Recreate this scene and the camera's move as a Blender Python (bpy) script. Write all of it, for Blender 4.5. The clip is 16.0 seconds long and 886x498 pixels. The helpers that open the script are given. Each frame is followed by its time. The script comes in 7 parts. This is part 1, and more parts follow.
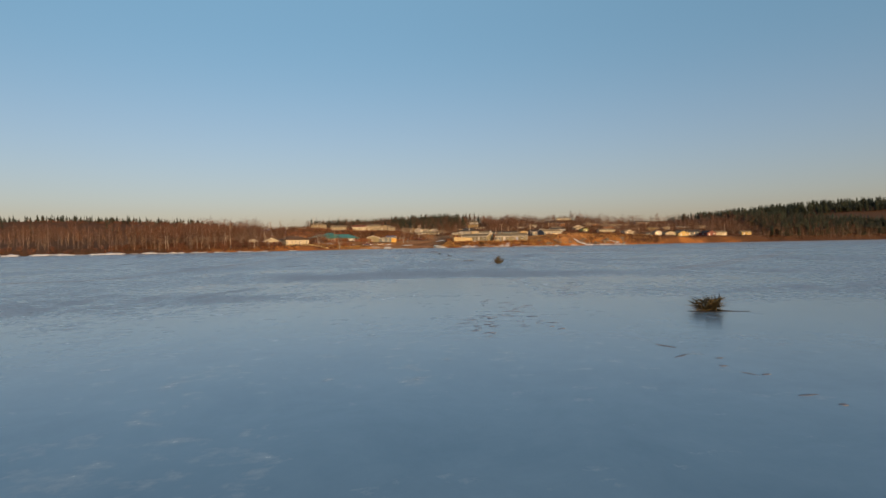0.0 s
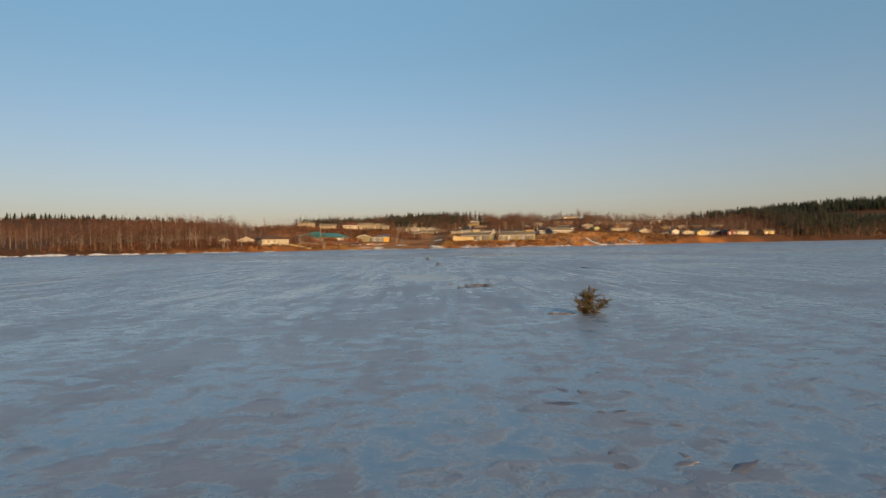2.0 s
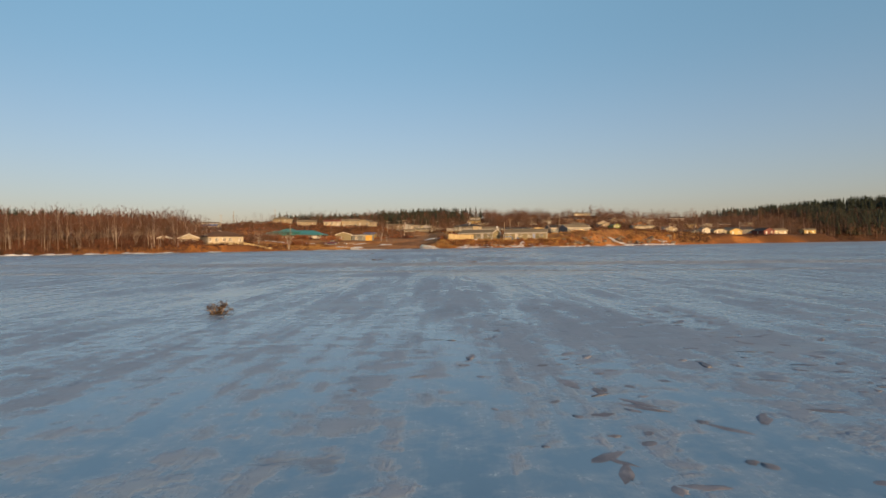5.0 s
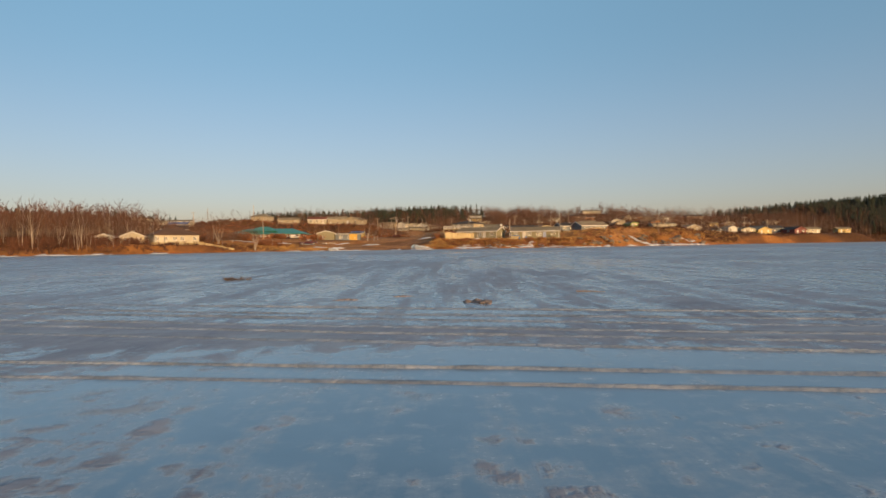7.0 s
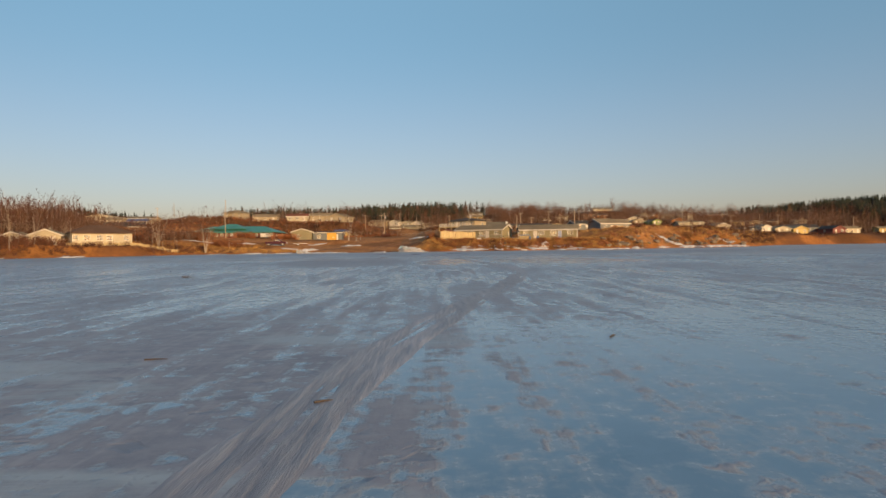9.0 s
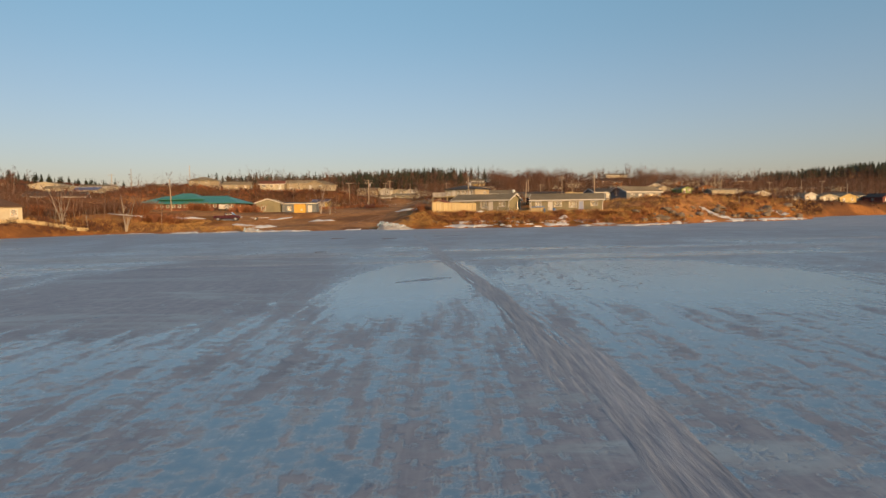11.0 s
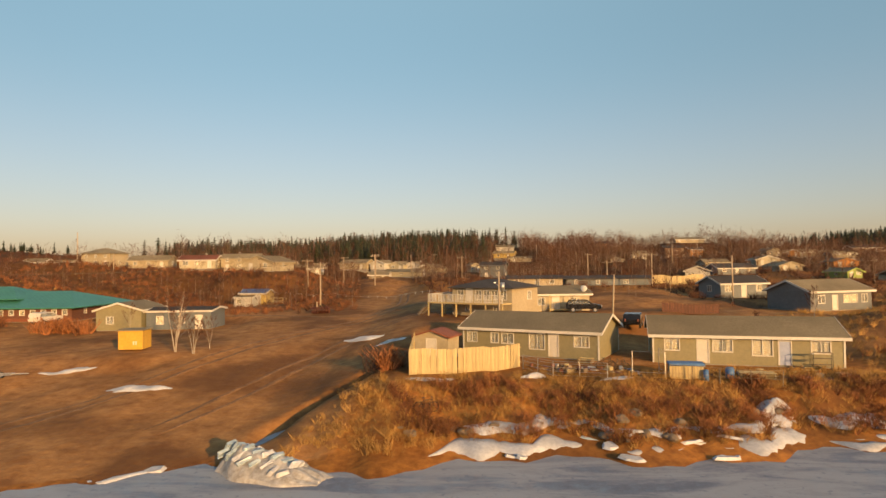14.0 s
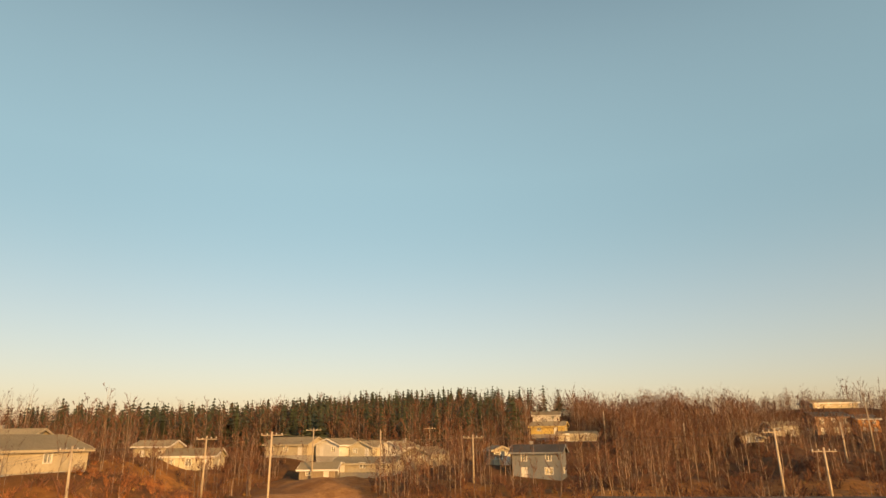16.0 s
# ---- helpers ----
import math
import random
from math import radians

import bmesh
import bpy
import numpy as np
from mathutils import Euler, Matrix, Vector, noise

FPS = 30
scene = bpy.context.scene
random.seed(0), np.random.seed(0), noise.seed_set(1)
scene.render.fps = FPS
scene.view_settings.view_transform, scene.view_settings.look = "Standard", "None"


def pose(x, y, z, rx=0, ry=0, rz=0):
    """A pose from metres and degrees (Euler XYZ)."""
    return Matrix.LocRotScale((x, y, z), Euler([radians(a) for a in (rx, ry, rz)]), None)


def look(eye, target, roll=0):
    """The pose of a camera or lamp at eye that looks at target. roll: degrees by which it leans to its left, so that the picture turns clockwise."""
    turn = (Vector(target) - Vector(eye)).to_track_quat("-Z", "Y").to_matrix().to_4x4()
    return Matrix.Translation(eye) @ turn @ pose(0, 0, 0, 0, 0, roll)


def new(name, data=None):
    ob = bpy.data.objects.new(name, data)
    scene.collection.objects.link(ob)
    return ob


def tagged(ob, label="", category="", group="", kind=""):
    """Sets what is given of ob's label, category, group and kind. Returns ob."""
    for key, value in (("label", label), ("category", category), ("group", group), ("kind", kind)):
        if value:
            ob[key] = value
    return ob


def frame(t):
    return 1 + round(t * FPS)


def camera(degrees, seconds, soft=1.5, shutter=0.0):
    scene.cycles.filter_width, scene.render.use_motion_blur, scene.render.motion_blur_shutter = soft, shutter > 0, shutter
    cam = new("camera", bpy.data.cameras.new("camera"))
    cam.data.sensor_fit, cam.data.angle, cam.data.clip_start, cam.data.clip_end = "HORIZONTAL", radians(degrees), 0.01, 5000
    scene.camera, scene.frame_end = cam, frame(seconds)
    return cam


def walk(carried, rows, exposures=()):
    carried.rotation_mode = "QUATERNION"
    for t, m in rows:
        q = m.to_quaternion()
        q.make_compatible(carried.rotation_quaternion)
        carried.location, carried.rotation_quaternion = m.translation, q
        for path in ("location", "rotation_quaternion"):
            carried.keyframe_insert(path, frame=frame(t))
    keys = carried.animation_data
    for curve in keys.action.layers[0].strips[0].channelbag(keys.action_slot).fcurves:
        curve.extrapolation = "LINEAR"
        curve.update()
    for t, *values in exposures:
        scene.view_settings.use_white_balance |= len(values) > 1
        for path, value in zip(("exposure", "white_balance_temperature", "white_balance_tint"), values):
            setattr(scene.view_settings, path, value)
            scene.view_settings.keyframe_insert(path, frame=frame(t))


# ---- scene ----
# time, x, y, z, heading, tilt, lean (degrees): a low, fast flight over the ice, then up and over the shore houses
FLIGHT = [
    (0, -10.17, -189.38, 1.42, 0.31, -0.37, -0.97),
    (0.5, -9.8, -181.41, 1.37, 0.29, -0.38, -0.99),
    (1, -9.46, -173.41, 1.35, 0.31, -0.34, -1.02),
    (1.5, -9.26, -165.56, 1.38, 0.27, -0.37, -0.93),
    (2, -8.96, -157.89, 1.47, 0.3, -0.39, -0.96),
    (2.5, -8.55, -150.11, 1.57, 0.28, -0.41, -0.95),
    (3, -8.17, -142.22, 1.57, 0.3, -0.39, -0.95),
    (3.5, -7.72, -134.49, 1.52, 0.32, -0.4, -0.91),
    (4, -7.06, -126.61, 1.45, 0.3, -0.4, -0.85),
    (6.5, -4.72, -87.04, 1.12, 0.15, -0.35, -0.72),
    (7, -4.34, -79.16, 1.14, 0.18, -0.34, -0.77),
    (7.5, -4.11, -71.14, 1.18, 0.17, -0.33, -0.72),
    (8, -3.91, -63.26, 1.26, 0.2, -0.34, -0.71),
    (8.5, -3.63, -55.17, 1.41, 0.24, -0.37, -0.63),
    (9, -3.17, -47, 1.64, 0.27, -0.41, -0.65),
    (11.5, -0.56, -7.86, 3.41, 0.04, -4.53, -0.75),
    (12, 0, 0, 3.96, 0, -5.54, -0.68),
    (12.5, 0.45, 7.85, 4.80, -0.13, -6.28, -0.69),
    (12.6, 0.54, 9.6, 4.87, -0.16, -6.32, -0.69),
    (12.7, 0.63, 12, 4.96, -0.2, -6.36, -0.69),
    (12.8, 0.72, 15, 5.04, -0.23, -6.38, -0.69),
    (12.9, 0.81, 18.6, 5.19, -0.28, -6.36, -0.69),
    (13, 0.89, 22.45, 5.51, -0.35, -6.2, -0.69),
    (13.1, 0.96, 26.32, 6.04, -0.46, -5.75, -0.69),
    (13.2, 1.02, 30.19, 6.75, -0.6, -5, -0.69),
    (13.3, 1.08, 34.06, 7.51, -0.75, -4.1, -0.69),
    (13.4, 1.14, 37.93, 8.22, -0.91, -3.2, -0.69),
    (13.5, 1.2, 41.8, 8.86, -1.09, -2.3, -0.69),
    (13.6, 1.26, 45.67, 9.47, -1.27, -1.45, -0.69),
    (13.7, 1.32, 49.54, 10.05, -1.45, -0.62, -0.69),
    (13.8, 1.38, 53.41, 10.63, -1.63, 0.18, -0.69),
    (13.9, 1.44, 57.28, 11.18, -1.81, 0.93, -0.69),
    (14, 1.51, 61.15, 11.65, -1.99, 1.68, -0.69),
    (14.1, 1.59, 65.08, 12, -2.15, 2.46, -0.69),
    (14.2, 1.68, 69.01, 12.26, -2.3, 3.24, -0.69),
    (14.3, 1.77, 72.94, 12.5, -2.45, 4.02, -0.69),
    (14.4, 1.86, 76.87, 12.73, -2.6, 4.81, -0.69),
    (14.5, 1.95, 80.8, 12.95, -2.74, 5.59, -0.69),
    (14.6, 2.04, 84.73, 13.13, -2.88, 6.38, -0.69),
    (14.7, 2.13, 88.66, 13.26, -2.99, 7.17, -0.69),
    (14.8, 2.22, 92.59, 13.35, -3.1, 7.96, -0.69),
    (14.9, 2.3, 96.52, 13.42, -3.19, 8.75, -0.69),
    (15, 2.37, 100.45, 13.48, -3.28, 9.55, -0.69),
    (15.1, 2.41, 104.38, 13.54, -3.34, 10.35, -0.69),
    (15.2, 2.44, 108.31, 13.58, -3.4, 11.15, -0.69),
    (15.3, 2.46, 112.24, 13.62, -3.45, 11.96, -0.69),
    (15.4, 2.48, 116.17, 13.66, -3.5, 12.77, -0.69),
    (15.5, 2.5, 120.1, 13.7, -3.55, 13.58, -0.69),
    (15.6, 2.52, 124.03, 13.74, -3.6, 14.39, -0.69),
    (15.7, 2.54, 127.96, 13.78, -3.65, 15.2, -0.69),
    (15.8, 2.56, 131.89, 13.82, -3.7, 16.01, -0.69),
    (15.9, 2.58, 135.82, 13.86, -3.74, 16.75, -0.69),
    (16, 2.59, 139.75, 13.88, -3.78, 17.28, -0.69),
]


def flown(x, y, z, heading, tilt, lean):
    a, b = radians(heading), radians(tilt)
    way = Vector((math.sin(a) * math.cos(b), math.cos(a) * math.cos(b), math.sin(b)))
    return look((x, y, z), Vector((x, y, z)) + way * 10, lean)


cam = camera(72.2, 16.0)
walk(cam, [(t, flown(*row)) for t, *row in FLIGHT],
     [(0, -0.14, 6800, 12), (4.0, -0.05, 6800, 12), (12.0, 0.0, 7000, 12), (13.6, 0.15, 7800, 13), (14.6, 0.27, 8700, 14), (16, 0.42, 9700, 14)])

# ---- light: a low evening sun behind the flight, clear sky ----
SUN_FROM = Vector((0.56, -0.83, 0.0)).normalized()
SUN_UP = radians(11.5)
world = bpy.data.worlds.new("evening_sky")
scene.world = world
world.use_nodes = True
wn, wl = world.node_tree.nodes, world.node_tree.links
sky = wn.new("ShaderNodeTexSky")
sky.sky_type = "NISHITA"
sky.sun_disc = False
sky.sun_elevation = SUN_UP
sky.sun_rotation = math.atan2(SUN_FROM.x, SUN_FROM.y)
sky.air_density = 1.05
sky.dust_density = 0.9
sky.ozone_density = 2.9
# evening haze: a rosy grey band over the horizon and a paler vault above
where = wn.new("ShaderNodeTexCoord")
rise = wn.new("ShaderNodeSeparateXYZ")
wl.new(where.outputs["Generated"], rise.inputs[0])
tint = wn.new("ShaderNodeValToRGB")
tint.color_ramp.interpolation = "B_SPLINE"
for i, (at_, c_) in enumerate(((0.0, (0.92, 0.74, 0.8)), (0.07, (1.0, 0.81, 0.86)), (0.19, (1.15, 1.0, 0.96)), (0.29, (1.07, 1.12, 1.04)), (0.4, (1.25, 1.36, 1.2)), (0.6, (1.8, 1.82, 1.48)), (0.86, (0.85, 0.9, 0.88)))):
    e_ = tint.color_ramp.elements[i] if i < 2 else tint.color_ramp.elements.new(at_)
    e_.position, e_.color = at_, (*[v / 2 for v in c_], 1)
wl.new(rise.outputs[2], tint.inputs[0])
twice = wn.new("ShaderNodeVectorMath")
twice.operation = "SCALE"
wl.new(tint.outputs[0], twice.inputs[0])
across = wn.new("ShaderNodeMapRange")
for i, v in enumerate((-0.55, 0.55, 1.72, 2.18)):
    across.inputs[i + 1].default_value = v
wl.new(rise.outputs[0], across.inputs[0])
wl.new(across.outputs[0], twice.inputs["Scale"])
haze = wn.new("ShaderNodeMix")
haze.data_type, haze.blend_type = "RGBA", "MULTIPLY"
haze.inputs[0].default_value = 1.0
wl.new(twice.outputs[0], haze.inputs[7])
wl.new(sky.outputs[0], haze.inputs[6])
wl.new(haze.outputs[2], wn["Background"].inputs[0])
wn["Background"].inputs[1].default_value = 0.152
sun = new("sun", bpy.data.lights.new("sun", "SUN"))
sun.data.energy = 5.0
sun.data.angle = radians(0.6)
sun.data.color = (1.0, 0.61, 0.26)
sun.matrix_world = look((0, 0, 300), Vector((0, 0, 300)) - (SUN_FROM * math.cos(SUN_UP) + Vector((0, 0, math.sin(SUN_UP)))))

# ---- materials ----


def mat(name, c1, c2, scale=2.0, rough=0.75, bump=0.25, metal=0.0, patch=0.25, patch_scale=0.25, lap=0.0, batten=0.0,
        stretch=(1, 1, 1), vary=0.12, spec=0.5, bump_dist=0.02, translucent=0.0, place="Object"):
    """A procedural surface: grain between two colours, broad patches, relief; lap: horizontal board height, batten: vertical board width."""
    m = bpy.data.materials.new(name)
    m.use_nodes = True
    n, k = m.node_tree.nodes, m.node_tree.links
    p = n["Principled BSDF"]
    tc = n.new("ShaderNodeTexCoord")
    info = n.new("ShaderNodeObjectInfo")
    mp = n.new("ShaderNodeMapping")
    mp.inputs["Scale"].default_value = stretch
    src = n.new("ShaderNodeNewGeometry").outputs["Position"] if place == "World" else tc.outputs["Object"]
    shift = n.new("ShaderNodeVectorMath")
    shift.operation = "MULTIPLY_ADD"
    k.new(info.outputs["Random"], shift.inputs[0])
    shift.inputs[1].default_value = (0, 0, 0) if place == "World" else (37, 19, 11)
    k.new(src, shift.inputs[2])
    k.new(shift.outputs[0], mp.inputs["Vector"])
    fine = n.new("ShaderNodeTexNoise")
    fine.inputs["Scale"].default_value = scale
    fine.inputs["Detail"].default_value = 6
    fine.inputs["Roughness"].default_value = 0.65
    broad = n.new("ShaderNodeTexNoise")
    broad.inputs["Scale"].default_value = patch_scale
    broad.inputs["Detail"].default_value = 4
    k.new(mp.outputs[0], fine.inputs["Vector"])
    k.new(mp.outputs[0], broad.inputs["Vector"])
    ramp = n.new("ShaderNodeMapRange")
    ramp.inputs[1].default_value, ramp.inputs[2].default_value = 0.32, 0.68
    k.new(fine.outputs[0], ramp.inputs[0])
    mix = n.new("ShaderNodeMix")
    mix.data_type = "RGBA"
    mix.inputs[6].default_value, mix.inputs[7].default_value = (*c1, 1), (*c2, 1)
    k.new(ramp.outputs[0], mix.inputs[0])
    # broad patches and a small change from piece to piece, as a multiplier
    a = n.new("ShaderNodeMapRange")
    a.inputs[1].default_value, a.inputs[2].default_value = 0.3, 0.7
    a.inputs[3].default_value, a.inputs[4].default_value = 1 - patch, 1 + patch
    k.new(broad.outputs[0], a.inputs[0])
    b = n.new("ShaderNodeMapRange")
    b.inputs[3].default_value, b.inputs[4].default_value = 1 - vary, 1 + vary
    isl = n.new("ShaderNodeNewGeometry")
    k.new((isl.outputs["Random Per Island"] if place == "Island" else info.outputs["Random"]), b.inputs[0])
    ab = n.new("ShaderNodeMath")
    ab.operation = "MULTIPLY"
    k.new(a.outputs[0], ab.inputs[0])
    k.new(b.outputs[0], ab.inputs[1])
    out = n.new("ShaderNodeVectorMath")
    out.operation = "SCALE"
    k.new(mix.outputs[2], out.inputs[0])
    k.new(ab.outputs[0], out.inputs["Scale"])
    k.new(out.outputs[0], p.inputs["Base Color"])
    height = fine.outputs[0]
    if lap or batten:
        sep = n.new("ShaderNodeSeparateXYZ")
        k.new(tc.outputs["Object"], sep.inputs[0])
        saw = n.new("ShaderNodeMath")
        saw.operation = "PINGPONG" if batten else "FRACT"
        div = n.new("ShaderNodeMath")
        div.operation = "DIVIDE"
        div.inputs[1].default_value = lap or batten
        if batten:
            add = n.new("ShaderNodeMath")
            k.new(sep.outputs[0], add.inputs[0])
            k.new(sep.outputs[1], add.inputs[1])
            k.new(add.outputs[0], div.inputs[0])
            saw.inputs[1].default_value = 1.0
        else:
            k.new(sep.outputs[2], div.inputs[0])
        k.new(div.outputs[0], saw.inputs[0])
        both = n.new("ShaderNodeMath")
        both.operation = "MULTIPLY_ADD"
        both.inputs[1].default_value = -1.2
        k.new(saw.outputs[0], both.inputs[0])
        k.new(fine.outputs[0], both.inputs[2])
        height = both.outputs[0]
    bp = n.new("ShaderNodeBump")
    bp.inputs["Strength"].default_value = bump
    bp.inputs["Distance"].default_value = bump_dist
    k.new(height, bp.inputs["Height"])
    k.new(bp.outputs[0], p.inputs["Normal"])
    p.inputs["Roughness"].default_value = rough
    p.inputs["Metallic"].default_value = metal
    p.inputs["Specular IOR Level"].default_value = spec
    return m


def glass(name, tint, rough=0.05):
    m = bpy.data.materials.new(name)
    m.use_nodes = True
    p = m.node_tree.nodes["Principled BSDF"]
    p.inputs["Base Color"].default_value = (*tint, 1)
    p.inputs["Roughness"].default_value = rough
    p.inputs["IOR"].default_value = 1.5
    p.inputs["Transmission Weight"].default_value = 0.85
    return m


OLIVE = mat("olive_siding", (0.205, 0.185, 0.11), (0.255, 0.228, 0.135), 3, 0.6, 0.5, lap=0.2, patch=0.08, vary=0.04)
TAN = mat("tan_siding", (0.34, 0.29, 0.2), (0.42, 0.36, 0.25), 3, 0.6, 0.5, lap=0.2, patch=0.1, vary=0.08)
CREAM = mat("cream_siding", (0.38, 0.34, 0.25), (0.47, 0.425, 0.31), 3, 0.6, 0.5, lap=0.2, patch=0.1, vary=0.08)
WHITE = mat("white_siding", (0.44, 0.42, 0.37), (0.54, 0.52, 0.46), 3, 0.55, 0.4, lap=0.2, patch=0.1, vary=0.05)
YELLOW = mat("yellow_siding", (0.42, 0.3, 0.1), (0.5, 0.37, 0.13), 3, 0.6, 0.4, lap=0.2, patch=0.12, vary=0.06)
OCHRE = mat("ochre_boards", (0.46, 0.27, 0.04), (0.56, 0.33, 0.06), 4, 0.65, 0.4, batten=0.2, patch=0.12)
GREY = mat("blue_grey_siding", (0.12, 0.13, 0.135), (0.16, 0.17, 0.175), 3, 0.6, 0.5, lap=0.2, patch=0.12)
SLATE = mat("slate_blue_siding", (0.12, 0.14, 0.15), (0.16, 0.18, 0.19), 3, 0.6, 0.5, lap=0.2, patch=0.12)
ORANGE = mat("orange_siding", (0.42, 0.16, 0.035), (0.5, 0.2, 0.05), 3, 0.6, 0.5, lap=0.2, patch=0.15)
BROWN = mat("brown_siding", (0.16, 0.085, 0.05), (0.22, 0.12, 0.07), 3, 0.65, 0.5, lap=0.2, patch=0.15)
RED = mat("red_siding", (0.13, 0.032, 0.025), (0.18, 0.045, 0.035), 3, 0.65, 0.5, lap=0.2, patch=0.15)
LIME = mat("lime_siding", (0.24, 0.32, 0.08), (0.3, 0.38, 0.1), 3, 0.65, 0.5, lap=0.2, patch=0.1)
BRICKRED = mat("red_brown_boards", (0.1, 0.042, 0.028), (0.15, 0.062, 0.036), 4, 0.7, 0.5, lap=0.3, patch=0.15)
TRIM = mat("white_trim", (0.54, 0.52, 0.47), (0.62, 0.6, 0.55), 6, 0.5, 0.15, patch=0.08, vary=0.04)
ROOF = mat("grey_brown_shingles", (0.19, 0.155, 0.1), (0.28, 0.235, 0.155), 7, 0.9, 0.7, lap=0.14, patch=0.18, spec=0.2)
ROOF_DARK = mat("dark_shingles", (0.045, 0.042, 0.042), (0.085, 0.078, 0.075), 7, 0.9, 0.7, lap=0.14, patch=0.2, spec=0.2)
ROOF_RUST = mat("rust_red_roof", (0.17, 0.055, 0.03), (0.24, 0.08, 0.045), 6, 0.8, 0.5, lap=0.3, patch=0.25)
ROOF_GREEN = mat("green_metal_roof", (0.03, 0.165, 0.105), (0.05, 0.22, 0.145), 2, 0.4, 0.6, batten=0.4, patch=0.12, spec=0.5)
ROOF_BLUE = mat("blue_metal_roof", (0.05, 0.07, 0.16), (0.07, 0.1, 0.2), 2, 0.45, 0.5, batten=0.3, patch=0.15)
ROOF_BROWN = mat("brown_shingles", (0.085, 0.052, 0.036), (0.13, 0.082, 0.056), 7, 0.9, 0.7, lap=0.14, patch=0.2, spec=0.2)
CONCRETE = mat("concrete", (0.22, 0.21, 0.19), (0.3, 0.28, 0.26), 5, 0.85, 0.4, patch=0.25)
WOOD_NEW = mat("fresh_pine_boards", (0.41, 0.32, 0.165), (0.51, 0.41, 0.22), 9, 0.65, 0.4, stretch=(1, 1, 0.12), patch=0.12, vary=0.12)
WOOD_OLD = mat("weathered_wood", (0.2, 0.15, 0.1), (0.3, 0.235, 0.165), 9, 0.8, 0.5, stretch=(1, 1, 0.12), patch=0.2, vary=0.18)
POLEWOOD = mat("pole_wood", (0.3, 0.24, 0.17), (0.44, 0.36, 0.27), 12, 0.8, 0.5, stretch=(1, 1, 0.06), patch=0.2)
BIRCH = mat("birch_bark", (0.12, 0.076, 0.052), (0.27, 0.195, 0.14), 10, 0.75, 0.4, stretch=(1, 1, 0.3), patch=0.25, place="Island", vary=0.45)
BARK = mat("white_birch_bark", (0.27, 0.225, 0.175), (0.5, 0.44, 0.37), 9, 0.7, 0.4, stretch=(1, 1, 0.35), patch=0.3)
TWIG = mat("bare_twigs", (0.07, 0.028, 0.017), (0.135, 0.056, 0.031), 3, 0.85, 0.1, patch=0.35, patch_scale=0.05, place="Island", vary=0.35)
WILLOW = mat("willow_brush", (0.15, 0.055, 0.024), (0.29, 0.115, 0.044), 3, 0.85, 0.1, patch=0.35, patch_scale=0.1, place="Island", vary=0.4)
THICKET = mat("dull_thicket", (0.06, 0.024, 0.014), (0.13, 0.052, 0.026), 3, 0.85, 0.1, patch=0.35, patch_scale=0.1, place="Island", vary=0.4)
STRAW = mat("dry_grass", (0.28, 0.15, 0.045), (0.45, 0.26, 0.08), 3, 0.8, 0.1, patch=0.3, patch_scale=0.15, place="Island", vary=0.35)
NEEDLES = mat("spruce_needles", (0.018, 0.026, 0.012), (0.04, 0.05, 0.022), 5, 0.75, 0.3, patch=0.35, patch_scale=0.06, place="Island", vary=0.4)
SNOW = mat("old_snow", (0.4, 0.42, 0.46), (0.57, 0.585, 0.61), 4, 0.6, 0.6, patch=0.18, patch_scale=0.6, bump_dist=0.05)
DIRTY_SNOW = mat("dirty_snow", (0.28, 0.26, 0.23), (0.5, 0.5, 0.5), 3, 0.7, 0.7, patch=0.25, patch_scale=0.8, bump_dist=0.06)
ROCK = mat("bank_rock", (0.13, 0.1, 0.075), (0.23, 0.19, 0.14), 2, 0.85, 0.9, patch=0.3, bump_dist=0.08)
METAL = mat("galvanised_steel", (0.42, 0.42, 0.42), (0.55, 0.55, 0.54), 8, 0.4, 0.1, metal=0.8, patch=0.15)
DARKMETAL = mat("dark_steel", (0.03, 0.03, 0.03), (0.06, 0.055, 0.05), 8, 0.5, 0.15, metal=0.5)
RUBBER = mat("tyre_rubber", (0.012, 0.012, 0.012), (0.025, 0.025, 0.025), 10, 0.85, 0.2)
BLUE = mat("faded_blue_tarp", (0.05, 0.13, 0.3), (0.09, 0.2, 0.4), 4, 0.55, 0.5, patch=0.2)
BLUEDOOR = mat("pale_blue_paint", (0.3, 0.36, 0.52), (0.36, 0.42, 0.58), 4, 0.5, 0.15, patch=0.08)
MAROON = mat("maroon_car_paint", (0.06, 0.012, 0.018), (0.075, 0.016, 0.022), 4, 0.25, 0.02, metal=0.3, patch=0.06, spec=0.6)
BLACKPAINT = mat("black_car_paint", (0.012, 0.012, 0.014), (0.018, 0.018, 0.02), 4, 0.2, 0.02, patch=0.06, spec=0.6)
TRACTORRED = mat("faded_red_paint", (0.17, 0.055, 0.035), (0.26, 0.085, 0.05), 5, 0.6, 0.2, patch=0.3)
CURTAIN = mat("cream_curtain", (0.26, 0.21, 0.15), (0.36, 0.3, 0.21), 4, 0.85, 0.4, batten=0.12, patch=0.1)
LAMPGLASS = mat("white_plastic", (0.7, 0.7, 0.68), (0.8, 0.8, 0.78), 5, 0.4, 0.05, patch=0.05)
PANE = glass("window_glass", (0.75, 0.8, 0.82))

# ---- helpers for meshes ----


def link(name, bm, material, parent=None, label="", smooth=False):
    me = bpy.data.meshes.new(name)
    bm.to_mesh(me)
    bm.free()
    me.materials.append(material)
    if smooth:
        me.polygons.foreach_set("use_smooth", [True] * len(me.polygons))
    ob = new(name, me)
    ob.parent = parent
    if label:
        ob["label"] = label
    return ob


